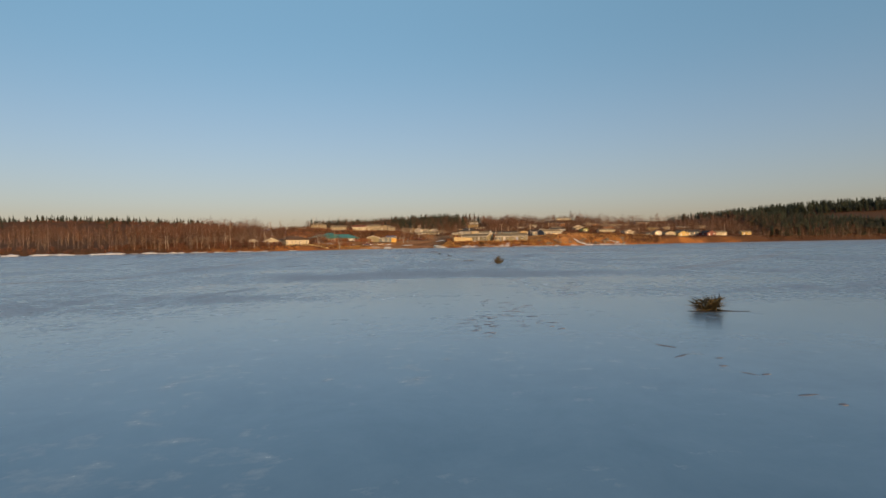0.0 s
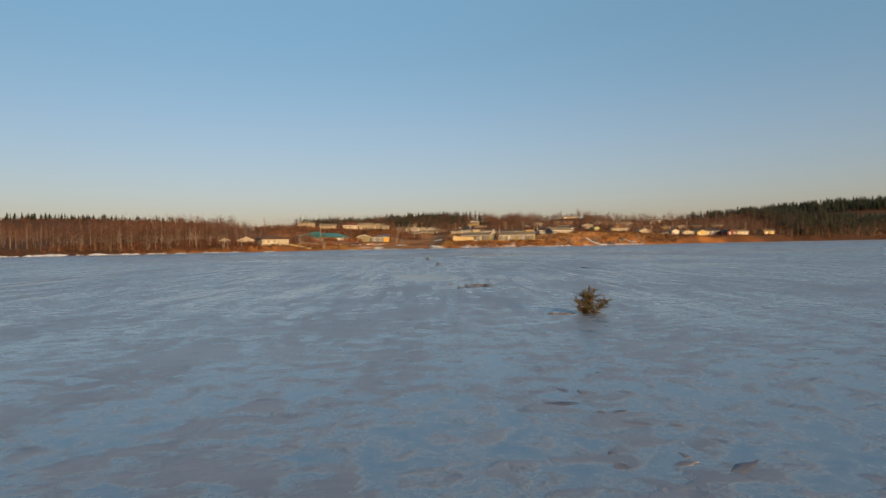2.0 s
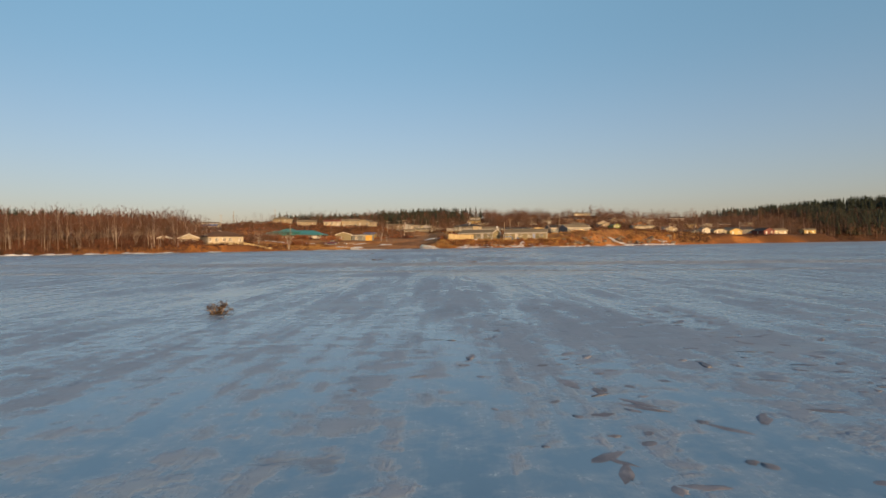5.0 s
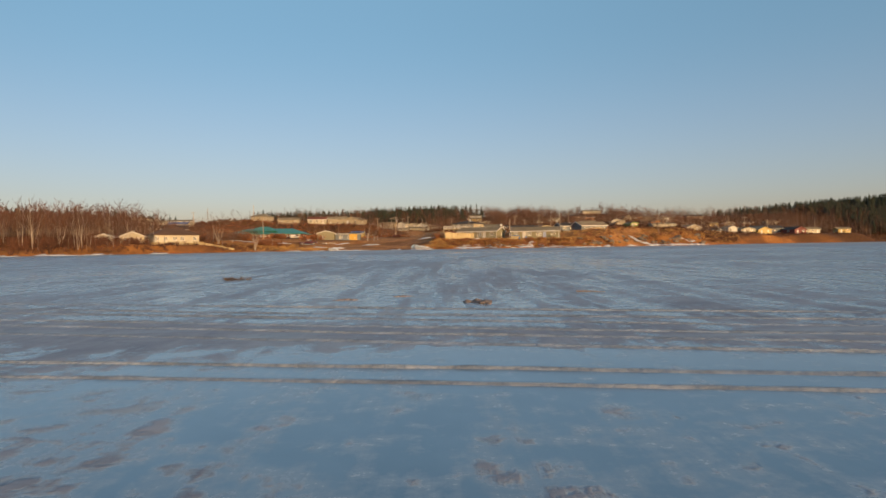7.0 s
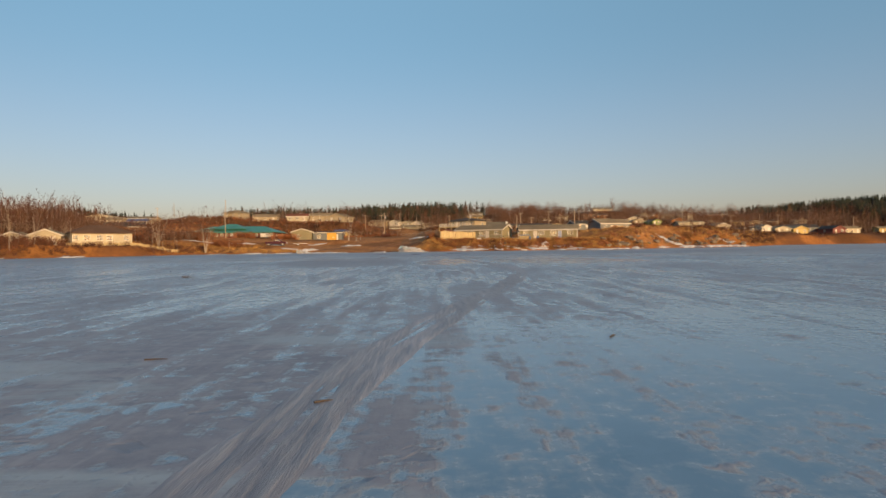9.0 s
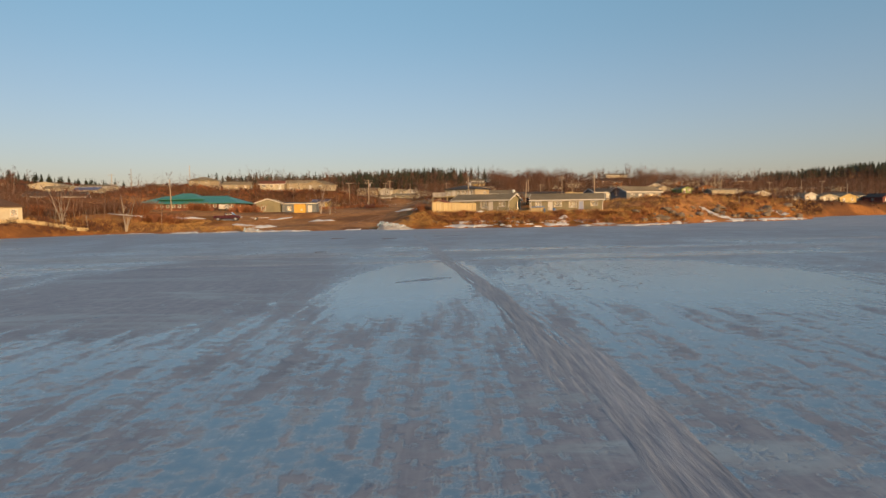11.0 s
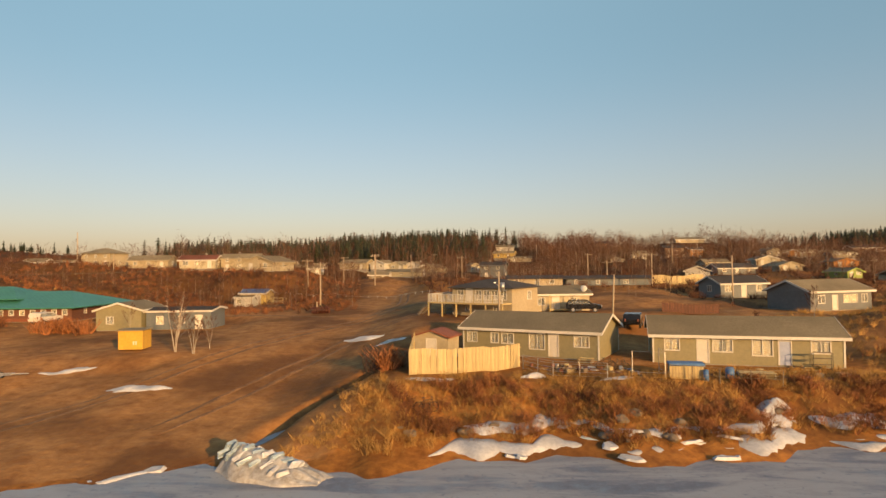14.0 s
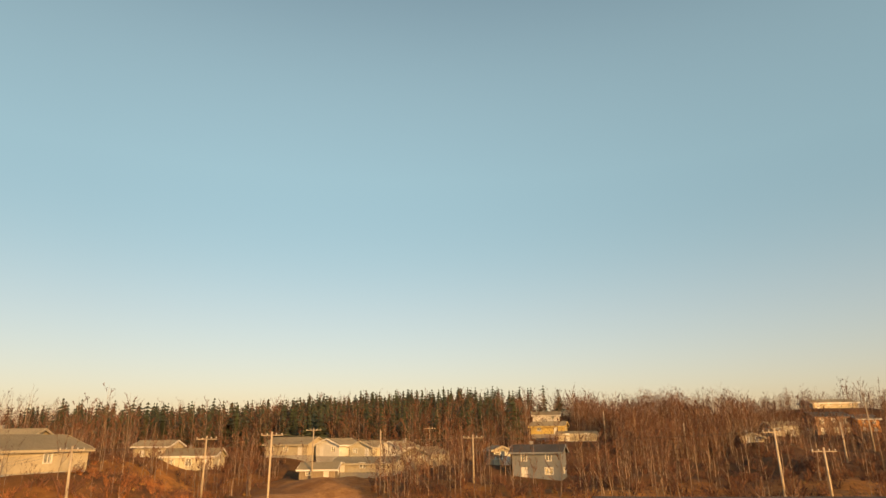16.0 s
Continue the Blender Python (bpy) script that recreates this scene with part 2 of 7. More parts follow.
def part(name, bm, material, parent, label="", smooth=False):
    return link(name, bm, material, parent, label, smooth)


def raw(name, verts, faces, material, parent=None, smooth=False):
    """A mesh from numpy arrays of computed points and faces."""
    me = bpy.data.meshes.new(name)
    me.from_pydata([tuple(v) for v in np.asarray(verts).tolist()], [], [tuple(f) for f in np.asarray(faces).tolist()])
    me.materials.append(material)
    if smooth:
        me.polygons.foreach_set("use_smooth", [True] * len(me.polygons))
    ob = new(name, me)
    ob.parent = parent
    return ob


def box(bm, x0, y0, z0, x1, y1, z1, m=None, bevel=0.0):
    v = [bm.verts.new(((x0, x1)[i & 1], (y0, y1)[i >> 1 & 1], (z0, z1)[i >> 2])) for i in range(8)]
    f = [bm.faces.new([v[i] for i in q]) for q in ((0, 2, 3, 1), (4, 5, 7, 6), (0, 1, 5, 4), (2, 6, 7, 3), (0, 4, 6, 2), (1, 3, 7, 5))]
    if bevel:
        es = list({e for q in f for e in q.edges})
        got = bmesh.ops.bevel(bm, geom=es, offset=bevel, segments=1, affect="EDGES")
        v = list({w for q in got["faces"] for w in q.verts} | {w for w in v if w.is_valid})
    if m is not None:
        for w in v:
            w.co = m @ w.co
    return bm


def boxes(*dims, bevel=0.0):
    bm = bmesh.new()
    for d in dims:
        box(bm, *d, bevel=bevel)
    return bm


def prism(bm, outline, y0, y1, axis="y"):
    """An outline in x, z pushed from y0 to y1 (axis x: an outline in y, z pushed along x)."""
    at = (lambda a, b, c: (a, c, b)) if axis == "y" else (lambda a, b, c: (c, a, b))
    lo = [bm.verts.new(at(a, b, y0)) for a, b in outline]
    hi = [bm.verts.new(at(a, b, y1)) for a, b in outline]
    bm.faces.new(lo)
    bm.faces.new(hi[::-1])
    for i in range(len(lo)):
        j = (i + 1) % len(lo)
        bm.faces.new((lo[j], lo[i], hi[i], hi[j]))
    bmesh.ops.recalc_face_normals(bm, faces=bm.faces[:])
    return bm


def tube(bm, a, b, r0, r1, sides=6):
    a, b = Vector(a), Vector(b)
    q = (b - a).to_track_quat("Z", "Y")
    lo = [bm.verts.new(a + q @ Vector((math.cos(6.2832 * i / sides) * r0, math.sin(6.2832 * i / sides) * r0, 0))) for i in range(sides)]
    hi = [bm.verts.new(b + q @ Vector((math.cos(6.2832 * i / sides) * r1, math.sin(6.2832 * i / sides) * r1, 0))) for i in range(sides)]
    for i in range(sides):
        j = (i + 1) % sides
        bm.faces.new((lo[i], lo[j], hi[j], hi[i]))
    bm.faces.new(lo[::-1])
    bm.faces.new(hi)
    return bm


def thing(name, label, category, x, y, z, turn=0.0, group="", kind=""):
    ob = new(name)
    ob.empty_display_size = 0.2
    ob.matrix_basis = pose(x, y, z, 0, 0, turn)
    return tagged(ob, label, category, group, kind)

# ---- sites of the village houses: x, y, width, foot, ridge, turn, style ----
TERRACE = [
    (-145.8, 212.5, 10.6, 13.2, 16.0, 8, "cream_gy"), (-130.5, 215, 11.6, 12.8, 15.2, 4, "cream"), (-108.8, 215, 5.5, 12.8, 15.1, 0, "white"),
    (-102.4, 215, 6.0, 12.6, 14.6, 0, "white"), (-89.7, 212.5, 8.4, 12.7, 17.4, -10, "tan_hip"), (-76.5, 211, 9.5, 12.3, 15.4, 6, "tan"),
    (-62.1, 206, 8.4, 11.9, 15.2, 5, "cream_red"), (-53.2, 209.5, 8.8, 11.4, 15.5, 4, "tan_tall"), (-43.5, 200, 7.4, 11.2, 14.7, -14, "tan_gy"),
]
ROW = [
    (-33.2, 257, 9.5, 11.2, 14.4, -20, "tan"), (-24.7, 255.5, 5.2, 11.0, 14.1, -24, "white_gy"), (-18.7, 255.5, 5.0, 10.8, 13.6, -24, "cream_gy"),
    (-13.6, 255.5, 5.0, 10.6, 13.5, -24, "white_gy"), (-8.2, 252.5, 5.6, 9.3, 12.5, -24, "tan_gy"), (-16.6, 242.5, 10.0, 8.9, 11.2, -8, "tan"),
    (-23.5, 239, 5.6, 8.0, 10.5, 0, "plank"), (-53.3, 245, 6.4, 10.4, 14.1, -6, "tan"), (-44.5, 240, 8.1, 9.2, 12.8, 6, "cream"),
]
HILL = [
    (9.6, 228.5, 6.6, 8.4, 12.9, -16, "grey_tall"), (4.1, 238, 2.6, 10.0, 12.7, 12, "tan_gy"), (15.7, 275, 7.0, 14.4, 17.0, -16, "yellow"),
    (17.8, 302.5, 6.7, 17.4, 20.1, -6, "white"), (20.3, 268, 7.4, 13.0, 14.9, -4, "tan"), (51.1, 260, 3.4, 12.0, 14.2, -20, "cream_gy"),
    (60.6, 270, 5.0, 13.4, 16.3, 0, "cream"), (56.5, 307, 6.5, 18.8, 21.0, 0, "brown"), (77.3, 285, 8.4, 13.2, 18.5, 10, "brown_tall"),
    (84.4, 284, 5.0, 13.5, 17.8, 10, "orange"), (91.6, 310, 11.1, 20.0, 22.4, 0, "tan"),
]
BEHIND = [
    (57.7, 210, 5.4, 7.6, 11.2, -20, "white_gy"), (68.2, 216, 9.5, 9.0, 11.7, 6, "slate"), (47.3, 167, 9.0, 6.0, 9.6, 16, "slate"),
    (80.0, 190, 3.4, 8.4, 10.5, 10, "lime_gy"), (93.9, 190, 9.7, 7.8, 9.8, 0, "cream"), (99.3, 260, 5.0, 13.5, 16.5, 6, "tan_gy"),
    (105.3, 261, 5.0, 13.6, 15.9, 6, "orange_gy"), (112.5, 263, 6.6, 13.9, 16.0, -6, "tan"), (117.5, 253, 7.0, 13.1, 15.0, 0, "cream"),
    (151, 295, 10, 15.5, 17.9, 0, "brown"), (72.0, 236, 7.0, 10.4, 13.0, 8, "tan"), (88, 240, 6.5, 11.0, 13.8, -8, "cream_gy"),
    (125, 262, 7.0, 9.8, 12.4, 4, "tan"), (138, 270, 6.0, 10.5, 13.0, -8, "cream_gy"), (150, 268, 7.5, 9.8, 12.6, 6, "yellow"),
    (163, 276, 6.5, 10.2, 12.8, 0, "tan_gy"), (178, 284, 7.0, 10.8, 13.4, 5, "brown"), (108, 238, 6.5, 10.2, 12.8, -5, "orange_gy"),
    (120, 280, 6.5, 12.5, 15.2, 8, "white_gy"), (140, 300, 7.0, 14.2, 16.9, -4, "tan"), (195, 288, 7.0, 11.0, 13.6, 0, "cream"), (84, 222, 6.0, 9.5, 12.0, 4, "tan_gy"),
]
FARSHORE = [
    (111.0, 203, 6.4, 6.1, 9.3, 10, "tan_gy"), (123.5, 203, 5.6, 5.4, 7.4, 0, "slate"), (131.1, 206, 4.4, 5.4, 8.5, 8, "white_gy"),
    (140.8, 212, 6.8, 5.3, 7.9, 4, "cream_gy"), (151.3, 218, 7.2, 4.6, 8.1, 10, "yellow_gy"), (164.0, 236, 15, 5.6, 9.2, 0, "slate"),
    (174.3, 228, 6.9, 4.5, 8.3, 14, "red_gy"), (183.5, 230, 8.0, 4.9, 8.0, 6, "cream"), (205.4, 238, 6.5, 5.0, 7.9, 0, "yellow"),
]
LEFTSHORE = [
    (-94.1, 84, 3.6, 2.8, 5.5, 18, "cream_gy"), (-85.0, 80.5, 5.6, 2.4, 5.8, 22, "cream_gy"), (-133.3, 196, 8.4, 11.0, 14.0, 0, "cream"),
    (-120.2, 191, 8.2, 9.9, 13.1, 0, "blueroof"), (-151.9, 150, 10.8, 7.5, 10.4, 0, "cream"), (-159, 196, 11.9, 13.5, 16.5, 0, "brown"),
]
# main buildings near the landing: x, y, radius, foot
PADS = [(26.5, 118, 10, 2.9), (9.1, 122.8, 9, 3.1), (4.5, 142, 6, 5.3), (14, 148.5, 6, 5.5), (17, 186, 8, 7.7), (32, 188, 9, 7.6),
        (50.5, 147, 8, 5.2), (-40.6, 180, 5, 4.6), (-46.8, 147, 5, 3.4), (-38.5, 148, 6, 3.4), (-33.7, 125, 3, 3.3), (-70, 156, 17, 4.3), (-73.5, 79, 6, 2.3), (-112.5, 161.5, 10, 5.0)]
PADS += [(x, y, w * 0.6 + 1, foot) for rows in (TERRACE, ROW, HILL, BEHIND, FARSHORE, LEFTSHORE) for x, y, w, foot, *_ in rows]

# ---- land and ice ----


def smooth(a, b, v):
    t = np.clip((np.asarray(v, float) - a) / (b - a), 0, 1)
    return t * t * (3 - 2 * t)


def shore(x):
    """The y of the waterline at x."""
    base = np.interp(x, [-900, -156, -105, -78, -66, -57, -33, -10, 20, 37, 47, 57, 75, 90, 112, 133, 160, 190, 225, 300, 490, 1200],
                     [-160, 13, 36, 58, 75, 87, 90.5, 96, 98.5, 100, 107, 119, 126.5, 136, 168, 192, 210, 225, 236, 262, 330, 460])
    x = np.asarray(x, float)
    return base + 1.1 * np.sin(x * 0.31) + 0.7 * np.sin(x * 0.83 + 1) + 0.35 * np.sin(x * 2.1)


REACH = [-60, -3, 0, 4, 10, 18, 35, 60, 95, 115, 150, 190, 235, 320, 500, 5000]
RISE = {-220: [-2, -1, 0, 0.8, 2.1, 2.5, 3.2, 4.5, 7, 9, 12, 15, 17, 17, 16, 10],
        -105: [-2, -1, 0, 0.8, 2.1, 2.5, 3.2, 4.3, 6.5, 8.5, 11.0, 12.5, 13, 13, 13, 10],
        -75: [-2, -1, 0, 0.8, 2.1, 2.5, 3.2, 4.3, 6.2, 8.2, 10.5, 12.5, 14, 14, 13, 10],
        -40: [-2, -1, 0, 0.35, 0.6, 0.9, 2.9, 4.1, 5.2, 7.2, 9.3, 12.5, 18.0, 18.6, 17, 10],
        -13: [-2, -1, 0, 0.35, 0.7, 1.5, 3.4, 4.4, 5.8, 7.5, 9.3, 13.0, 19.6, 20.2, 17, 10],
        -4: [-2, -1, 0, 1.2, 2.9, 3.1, 4.7, 6.0, 7.5, 8.2, 9.6, 13, 20.0, 20.6, 17, 10],
        34: [-2, -1, 0, 1.0, 2.6, 3.0, 5.0, 6.3, 7.6, 8.2, 9.8, 13, 20.0, 20.6, 17, 10],
        52: [-2, -1, 0, 1.6, 4.2, 6.4, 6.2, 6.6, 8.2, 9.5, 13.0, 17.0, 20.0, 20.6, 17, 10],
        90: [-2, -1, 0, 1.5, 3.8, 5.6, 6.4, 8.0, 11.0, 12.8, 15.5, 18.5, 20, 20.4, 17, 10],
        130: [-2, -1, 0, 1.2, 3.0, 4.0, 4.8, 7.5, 13.0, 16, 18.5, 20, 20, 20, 17, 10],
        250: [-2, -1, 0, 1.2, 3.0, 4.5, 9, 15, 20, 21, 21, 21, 21, 21, 17, 10]}


def height(x, y):
    """The ground's height, without its roughness."""
    x, y = np.broadcast_arrays(np.asarray(x, float), np.asarray(y, float))
    d = y - shore(x)
    keys = sorted(RISE)
    curves = [np.interp(d, REACH, RISE[k]) for k in keys]
    z = curves[0].copy()
    for i in range(len(keys) - 1):
        w = smooth(keys[i], keys[i + 1], x)
        z = np.where(x > keys[i], curves[i] * (1 - w) + curves[i + 1] * w, z)
    # the terrace with the row of houses above the sandy landing
    z = z + 3.6 * (1 - smooth(-44, -34, x)) * smooth(192, 202, y) * (1 - smooth(225, 250, y)) * smooth(-150, -100, x)
    # the dark far hills on both sides of the village
    z = z + 24 * np.exp(-np.abs((x - 660) / 300) ** 3) * np.exp(-((y - 620) / 130) ** 2) + 9 * np.exp(-((x + 330) / 130) ** 2) * np.exp(-((y - 330) / 110) ** 2)
    # the washed-out gully at the landing
    gully = np.interp(y, [99, 104, 107.5, 110, 114, 121], [-12.6, -11.6, -10.2, -8.2, -6.6, -5.6])
    z = z - 0.95 * np.exp(-((x - gully) / 0.75) ** 2) * smooth(99, 103, y) * (1 - smooth(117, 122, y))
    for px, py, r, foot in PADS:
        w = 1 - smooth(r, r + 5 + 9 * (py > 190), np.hypot(x - px, y - py))
        z = z * (1 - w) + (foot - 0.12) * w
    return z


def rough(x, y):
    """Height with hummocks."""
    d = y - shore(x)
    flat = 1.0
    for px, py, r, _ in PADS:
        flat = flat * smooth(r - 1, r + 4, np.hypot(x - px, y - py))
    amp = flat * smooth(0, 8, d) * (0.22 - 0.15 * smooth(-56, -48, x) * (1 - smooth(-6, 0, x)) * (1 - smooth(170, 200, y)) + 0.35 * smooth(38, 50, x) * (1 - smooth(20, 40, d)) + 0.5 * smooth(60, 160, d))
    return height(x, y) + amp * (np.sin(x * 0.23 + y * 0.11) * np.cos(y * 0.19 - x * 0.07) + 0.6 * np.sin(x * 0.61 + 1.3) * np.sin(y * 0.57)
                                 + 0.3 * np.sin(x * 1.7 + y * 0.9) * np.sin(y * 1.9 - x * 0.4))


def ground_z(x, y):
    return float(rough(np.float64(x), np.float64(y)))


def axis(*spans):
    """Grid lines: spans of (from, to, step)."""
    return np.unique(np.concatenate([np.arange(a, b + 1e-6, s) for a, b, s in spans]).round(3))


def sheet(name, xs, ys, zf, material):
    X, Y = np.meshgrid(xs, ys)
    Z = zf(X, Y)
    nx, ny = len(xs), len(ys)
    i = (np.arange(ny - 1)[:, None] * nx + np.arange(nx - 1)[None]).ravel()
    ob = raw(name, np.stack([X.ravel(), Y.ravel(), Z.ravel()], 1), np.stack([i, i + 1, i + nx + 1, i + nx], 1), material, smooth=True)
    return ob, X.ravel(), Y.ravel()


def ground_material():
    m = mat("earth_and_dry_grass", (0.2, 0.08, 0.027), (0.44, 0.195, 0.055), 1.3, 0.9, 0.8, patch=0.3, patch_scale=0.09, place="World", vary=0.0, spec=0.1, bump_dist=0.15)
    n, k = m.node_tree.nodes, m.node_tree.links
    p = n["Principled BSDF"]
    grass = p.inputs["Base Color"].links[0].from_socket
    at = n.new("ShaderNodeAttribute")
    at.attribute_name = "sand"
    geo = n.new("ShaderNodeNewGeometry")
    grain = n.new("ShaderNodeTexNoise")
    grain.inputs["Scale"].default_value = 0.7
    grain.inputs["Detail"].default_value = 10
    grain.inputs["Roughness"].default_value = 0.72
    k.new(geo.outputs["Position"], grain.inputs["Vector"])
    ramp = n.new("ShaderNodeValToRGB")
    ramp.color_ramp.elements[0].position, ramp.color_ramp.elements[0].color = 0.35, (0.27, 0.12, 0.046, 1)
    ramp.color_ramp.elements[1].position, ramp.color_ramp.elements[1].color = 0.65, (0.5, 0.255, 0.1, 1)
    k.new(grain.outputs[0], ramp.inputs[0])
    add = n.new("ShaderNodeMath")
    add.operation = "MULTIPLY_ADD"
    add.inputs[1].default_value, add.inputs[2].default_value = 0.5, -0.25
    k.new(grain.outputs[0], add.inputs[0])
    sumn = n.new("ShaderNodeMath")
    k.new(at.outputs["Fac"], sumn.inputs[0])
    k.new(add.outputs[0], sumn.inputs[1])
    edge = n.new("ShaderNodeMapRange")
    edge.inputs[1].default_value, edge.inputs[2].default_value = 0.4, 0.6
    k.new(sumn.outputs[0], edge.inputs[0])
    mix = n.new("ShaderNodeMix")
    mix.data_type = "RGBA"
    k.new(edge.outputs[0], mix.inputs[0])
    k.new(grass, mix.inputs[6])
    k.new(ramp.outputs[0], mix.inputs[7])
    # darker earth in broad patches
    broad = n.new("ShaderNodeTexNoise")
    broad.inputs["Scale"].default_value, broad.inputs["Detail"].default_value = 0.085, 6
    k.new(geo.outputs["Position"], broad.inputs["Vector"])
    darkened = n.new("ShaderNodeMapRange")
    for i, v in enumerate((0.47, 0.62, 0.0, 0.75)):
        darkened.inputs[i + 1].default_value = v
    k.new(broad.outputs[0], darkened.inputs[0])
    patched = n.new("ShaderNodeMix")
    patched.data_type = "RGBA"
    patched.inputs[7].default_value = (0.13, 0.06, 0.028, 1)
    k.new(darkened.outputs[0], patched.inputs[0])
    k.new(mix.outputs[2], patched.inputs[6])
    # leaf litter on the floor of the woods, and the gully's shade painted dark
    lit = n.new("ShaderNodeAttribute")
    lit.attribute_name = "litter_and_shade"
    dull = n.new("ShaderNodeMix")
    dull.data_type = "RGBA"
    leaf = n.new("ShaderNodeValToRGB")
    leaf.color_ramp.elements[0].position, leaf.color_ramp.elements[0].color = 0.35, (0.05, 0.027, 0.016, 1)
    leaf.color_ramp.elements[1].position, leaf.color_ramp.elements[1].color = 0.7, (0.13, 0.068, 0.034, 1)
    k.new(grain.outputs[0], leaf.inputs[0])
    k.new(lit.outputs["Fac"], dull.inputs[0])
    k.new(patched.outputs[2], dull.inputs[6])
    k.new(leaf.outputs[0], dull.inputs[7])
    k.new(dull.outputs[2], p.inputs["Base Color"])
    return m


GX = axis((-4600, -1000, 900), (-1000, -160, 24), (-160, -90, 4), (-90, 130, 1.0), (-15, -4, 0.4), (130, 260, 4), (260, 1000, 24), (1000, 4600, 900))
GY = axis((-4600, -100, 900), (-100, 60, 10), (60, 160, 1.0), (98, 122, 0.5), (160, 360, 3), (360, 860, 20), (860, 4800, 700))
ground, gx, gy = sheet("ground", GX, GY, rough, ground_material())
tagged(ground, "brown earth, sand and dry grass rising to a wooded hill", "ground", kind="structure")
# woods floor; the last term paints shade along the gully bed
wooded = np.maximum.reduce([smooth(205, 225, gy) * smooth(0, 12, gx + 6 + 0.16 * (gy - 140)), smooth(250, 265, gy), smooth(90, 115, gx) * smooth(1, 4, gy - shore(gx)), 1 - smooth(-110, -95, gx),
                            smooth(222, 240, gy), 0.85 * smooth(156, 170, gy + 0.1 * gx) * (1 - smooth(-24, -14, gx)) * (1 - smooth(205, 212, gy)), smooth(0.55, 0.95, np.exp(-((gx - np.interp(gy, [99, 104, 107.5, 110, 114, 121], [-12.6, -11.6, -10.2, -8.2, -6.6, -5.6])) / 0.8) ** 2)) * smooth(99, 102, gy) * (1 - smooth(118, 122, gy))]) * 0.9
litter_and_shade = ground.data.attributes.new("litter_and_shade", "FLOAT", "POINT")
litter_and_shade.data.foreach_set("value", np.clip(wooded, 0, 1).astype(np.float32))
# bare sand: the landing, the road up behind it and the yards
bare = smooth(-52, -40, gx) * (1 - smooth(-9, -4, gx)) * smooth(0, 2, gy - shore(gx)) * (1 - smooth(165, 195, gy))
road = np.exp(-((gx + 6 + 0.16 * (gy - 140)) / 7) ** 2) * smooth(118, 130, gy) * (1 - smooth(215, 245, gy))
yard = smooth(-2, 2, gx) * (1 - smooth(60, 80, gx)) * smooth(113, 116, gy - 0.1 * abs(gx - 15)) * (1 - smooth(165, 185, gy)) * 0.8
lot = smooth(-110, -90, gx) * (1 - smooth(-45, -38, gx)) * smooth(118, 124, gy) * (1 - smooth(165, 175, gy)) * 0.6
sand = ground.data.attributes.new("sand", "FLOAT", "POINT")
sand.data.foreach_set("value", np.clip(np.maximum.reduce([bare, road, yard, lot]), 0, 1).astype(np.float32))


# stretches of the ice: centre x, y, half sizes, turn, how much more crust (below 0: bare)
BARE_ICE = [(-2.4, 12.0, 3.0, 11.0, -6, -0.42), (8.6, 11.5, 7.6, 9.6, 4, -0.34), (-3.2, -84.6, 4.6, 2.0, -4, -0.46), (2.4, -41, 6.0, 11.0, -12, -0.13),
            (-9.0, -184, 16, 12.0, 0, -0.22), (-8.5, -168, 13, 4.5, 0, -0.16), (-1.8, -74.6, 6.5, 2.6, -8, -0.2), (13, 25.2, 13, 2.2, 7, -0.24), (12, 33.5, 14, 2.4, 7, -0.2), (-4.5, 35, 3.0, 3.6, 7, -0.18), (-4.0, 26.5, 1.8, 1.6, 7, -0.2), (-9.5, -130.5, 1.6, 3.0, 10, -0.22)]
CRUSTED = [(-12.5, 14, 6.6, 17, 0, 0.24), (-1.9, 11.3, 1.7, 0.4, 38, 0.62), (-9.2, -42, 4.8, 13, -3, 0.11), (-10.2, -137.3, 1.0, 0.9, 35, 0.3), (-2.4, -122, 4.2, 22, -10, 0.04),
           (-8.4, -84.3, 1.7, 1.6, 25, 0.34), (-17, -170, 0.2, 2.1, -8, 0.4), (-9.8, -161, 9, 3.2, 0, 0.12), (-6.0, -71.4, 30, 1.1, -8, 0.26), (-4.2, -85.5, 0.25, 0.9, 4, 0.5)]


def crusted(x, y):
    """How far wind-packed crust covers the ice: above 0 more, below 0 less."""
    x, y = np.asarray(x, float), np.asarray(y, float)
    c = np.interp(y, [-400, -200, -165, -158, -140, -122, -96, -86, -76, -66, -52, -38, -15, 12, 26, 40, 62, 80, 400],
                  [0.0, -0.06, -0.04, -0.02, -0.03, -0.03, -0.04, -0.03, -0.02, -0.03, -0.03, 0.0, 0.0, 0.0, 0.03, 0.07, 0.15, 0.2, 0.2])
    for cx, cy, rx, ry, turn, more in BARE_ICE + CRUSTED:
        a = radians(turn)
        u, v = (x - cx) * math.cos(a) + (y - cy) * math.sin(a), (y - cy) * math.cos(a) - (x - cx) * math.sin(a)
        c = c + more * (1 - smooth(0.72, 1.12, np.hypot(u / rx, v / ry)))
    return c


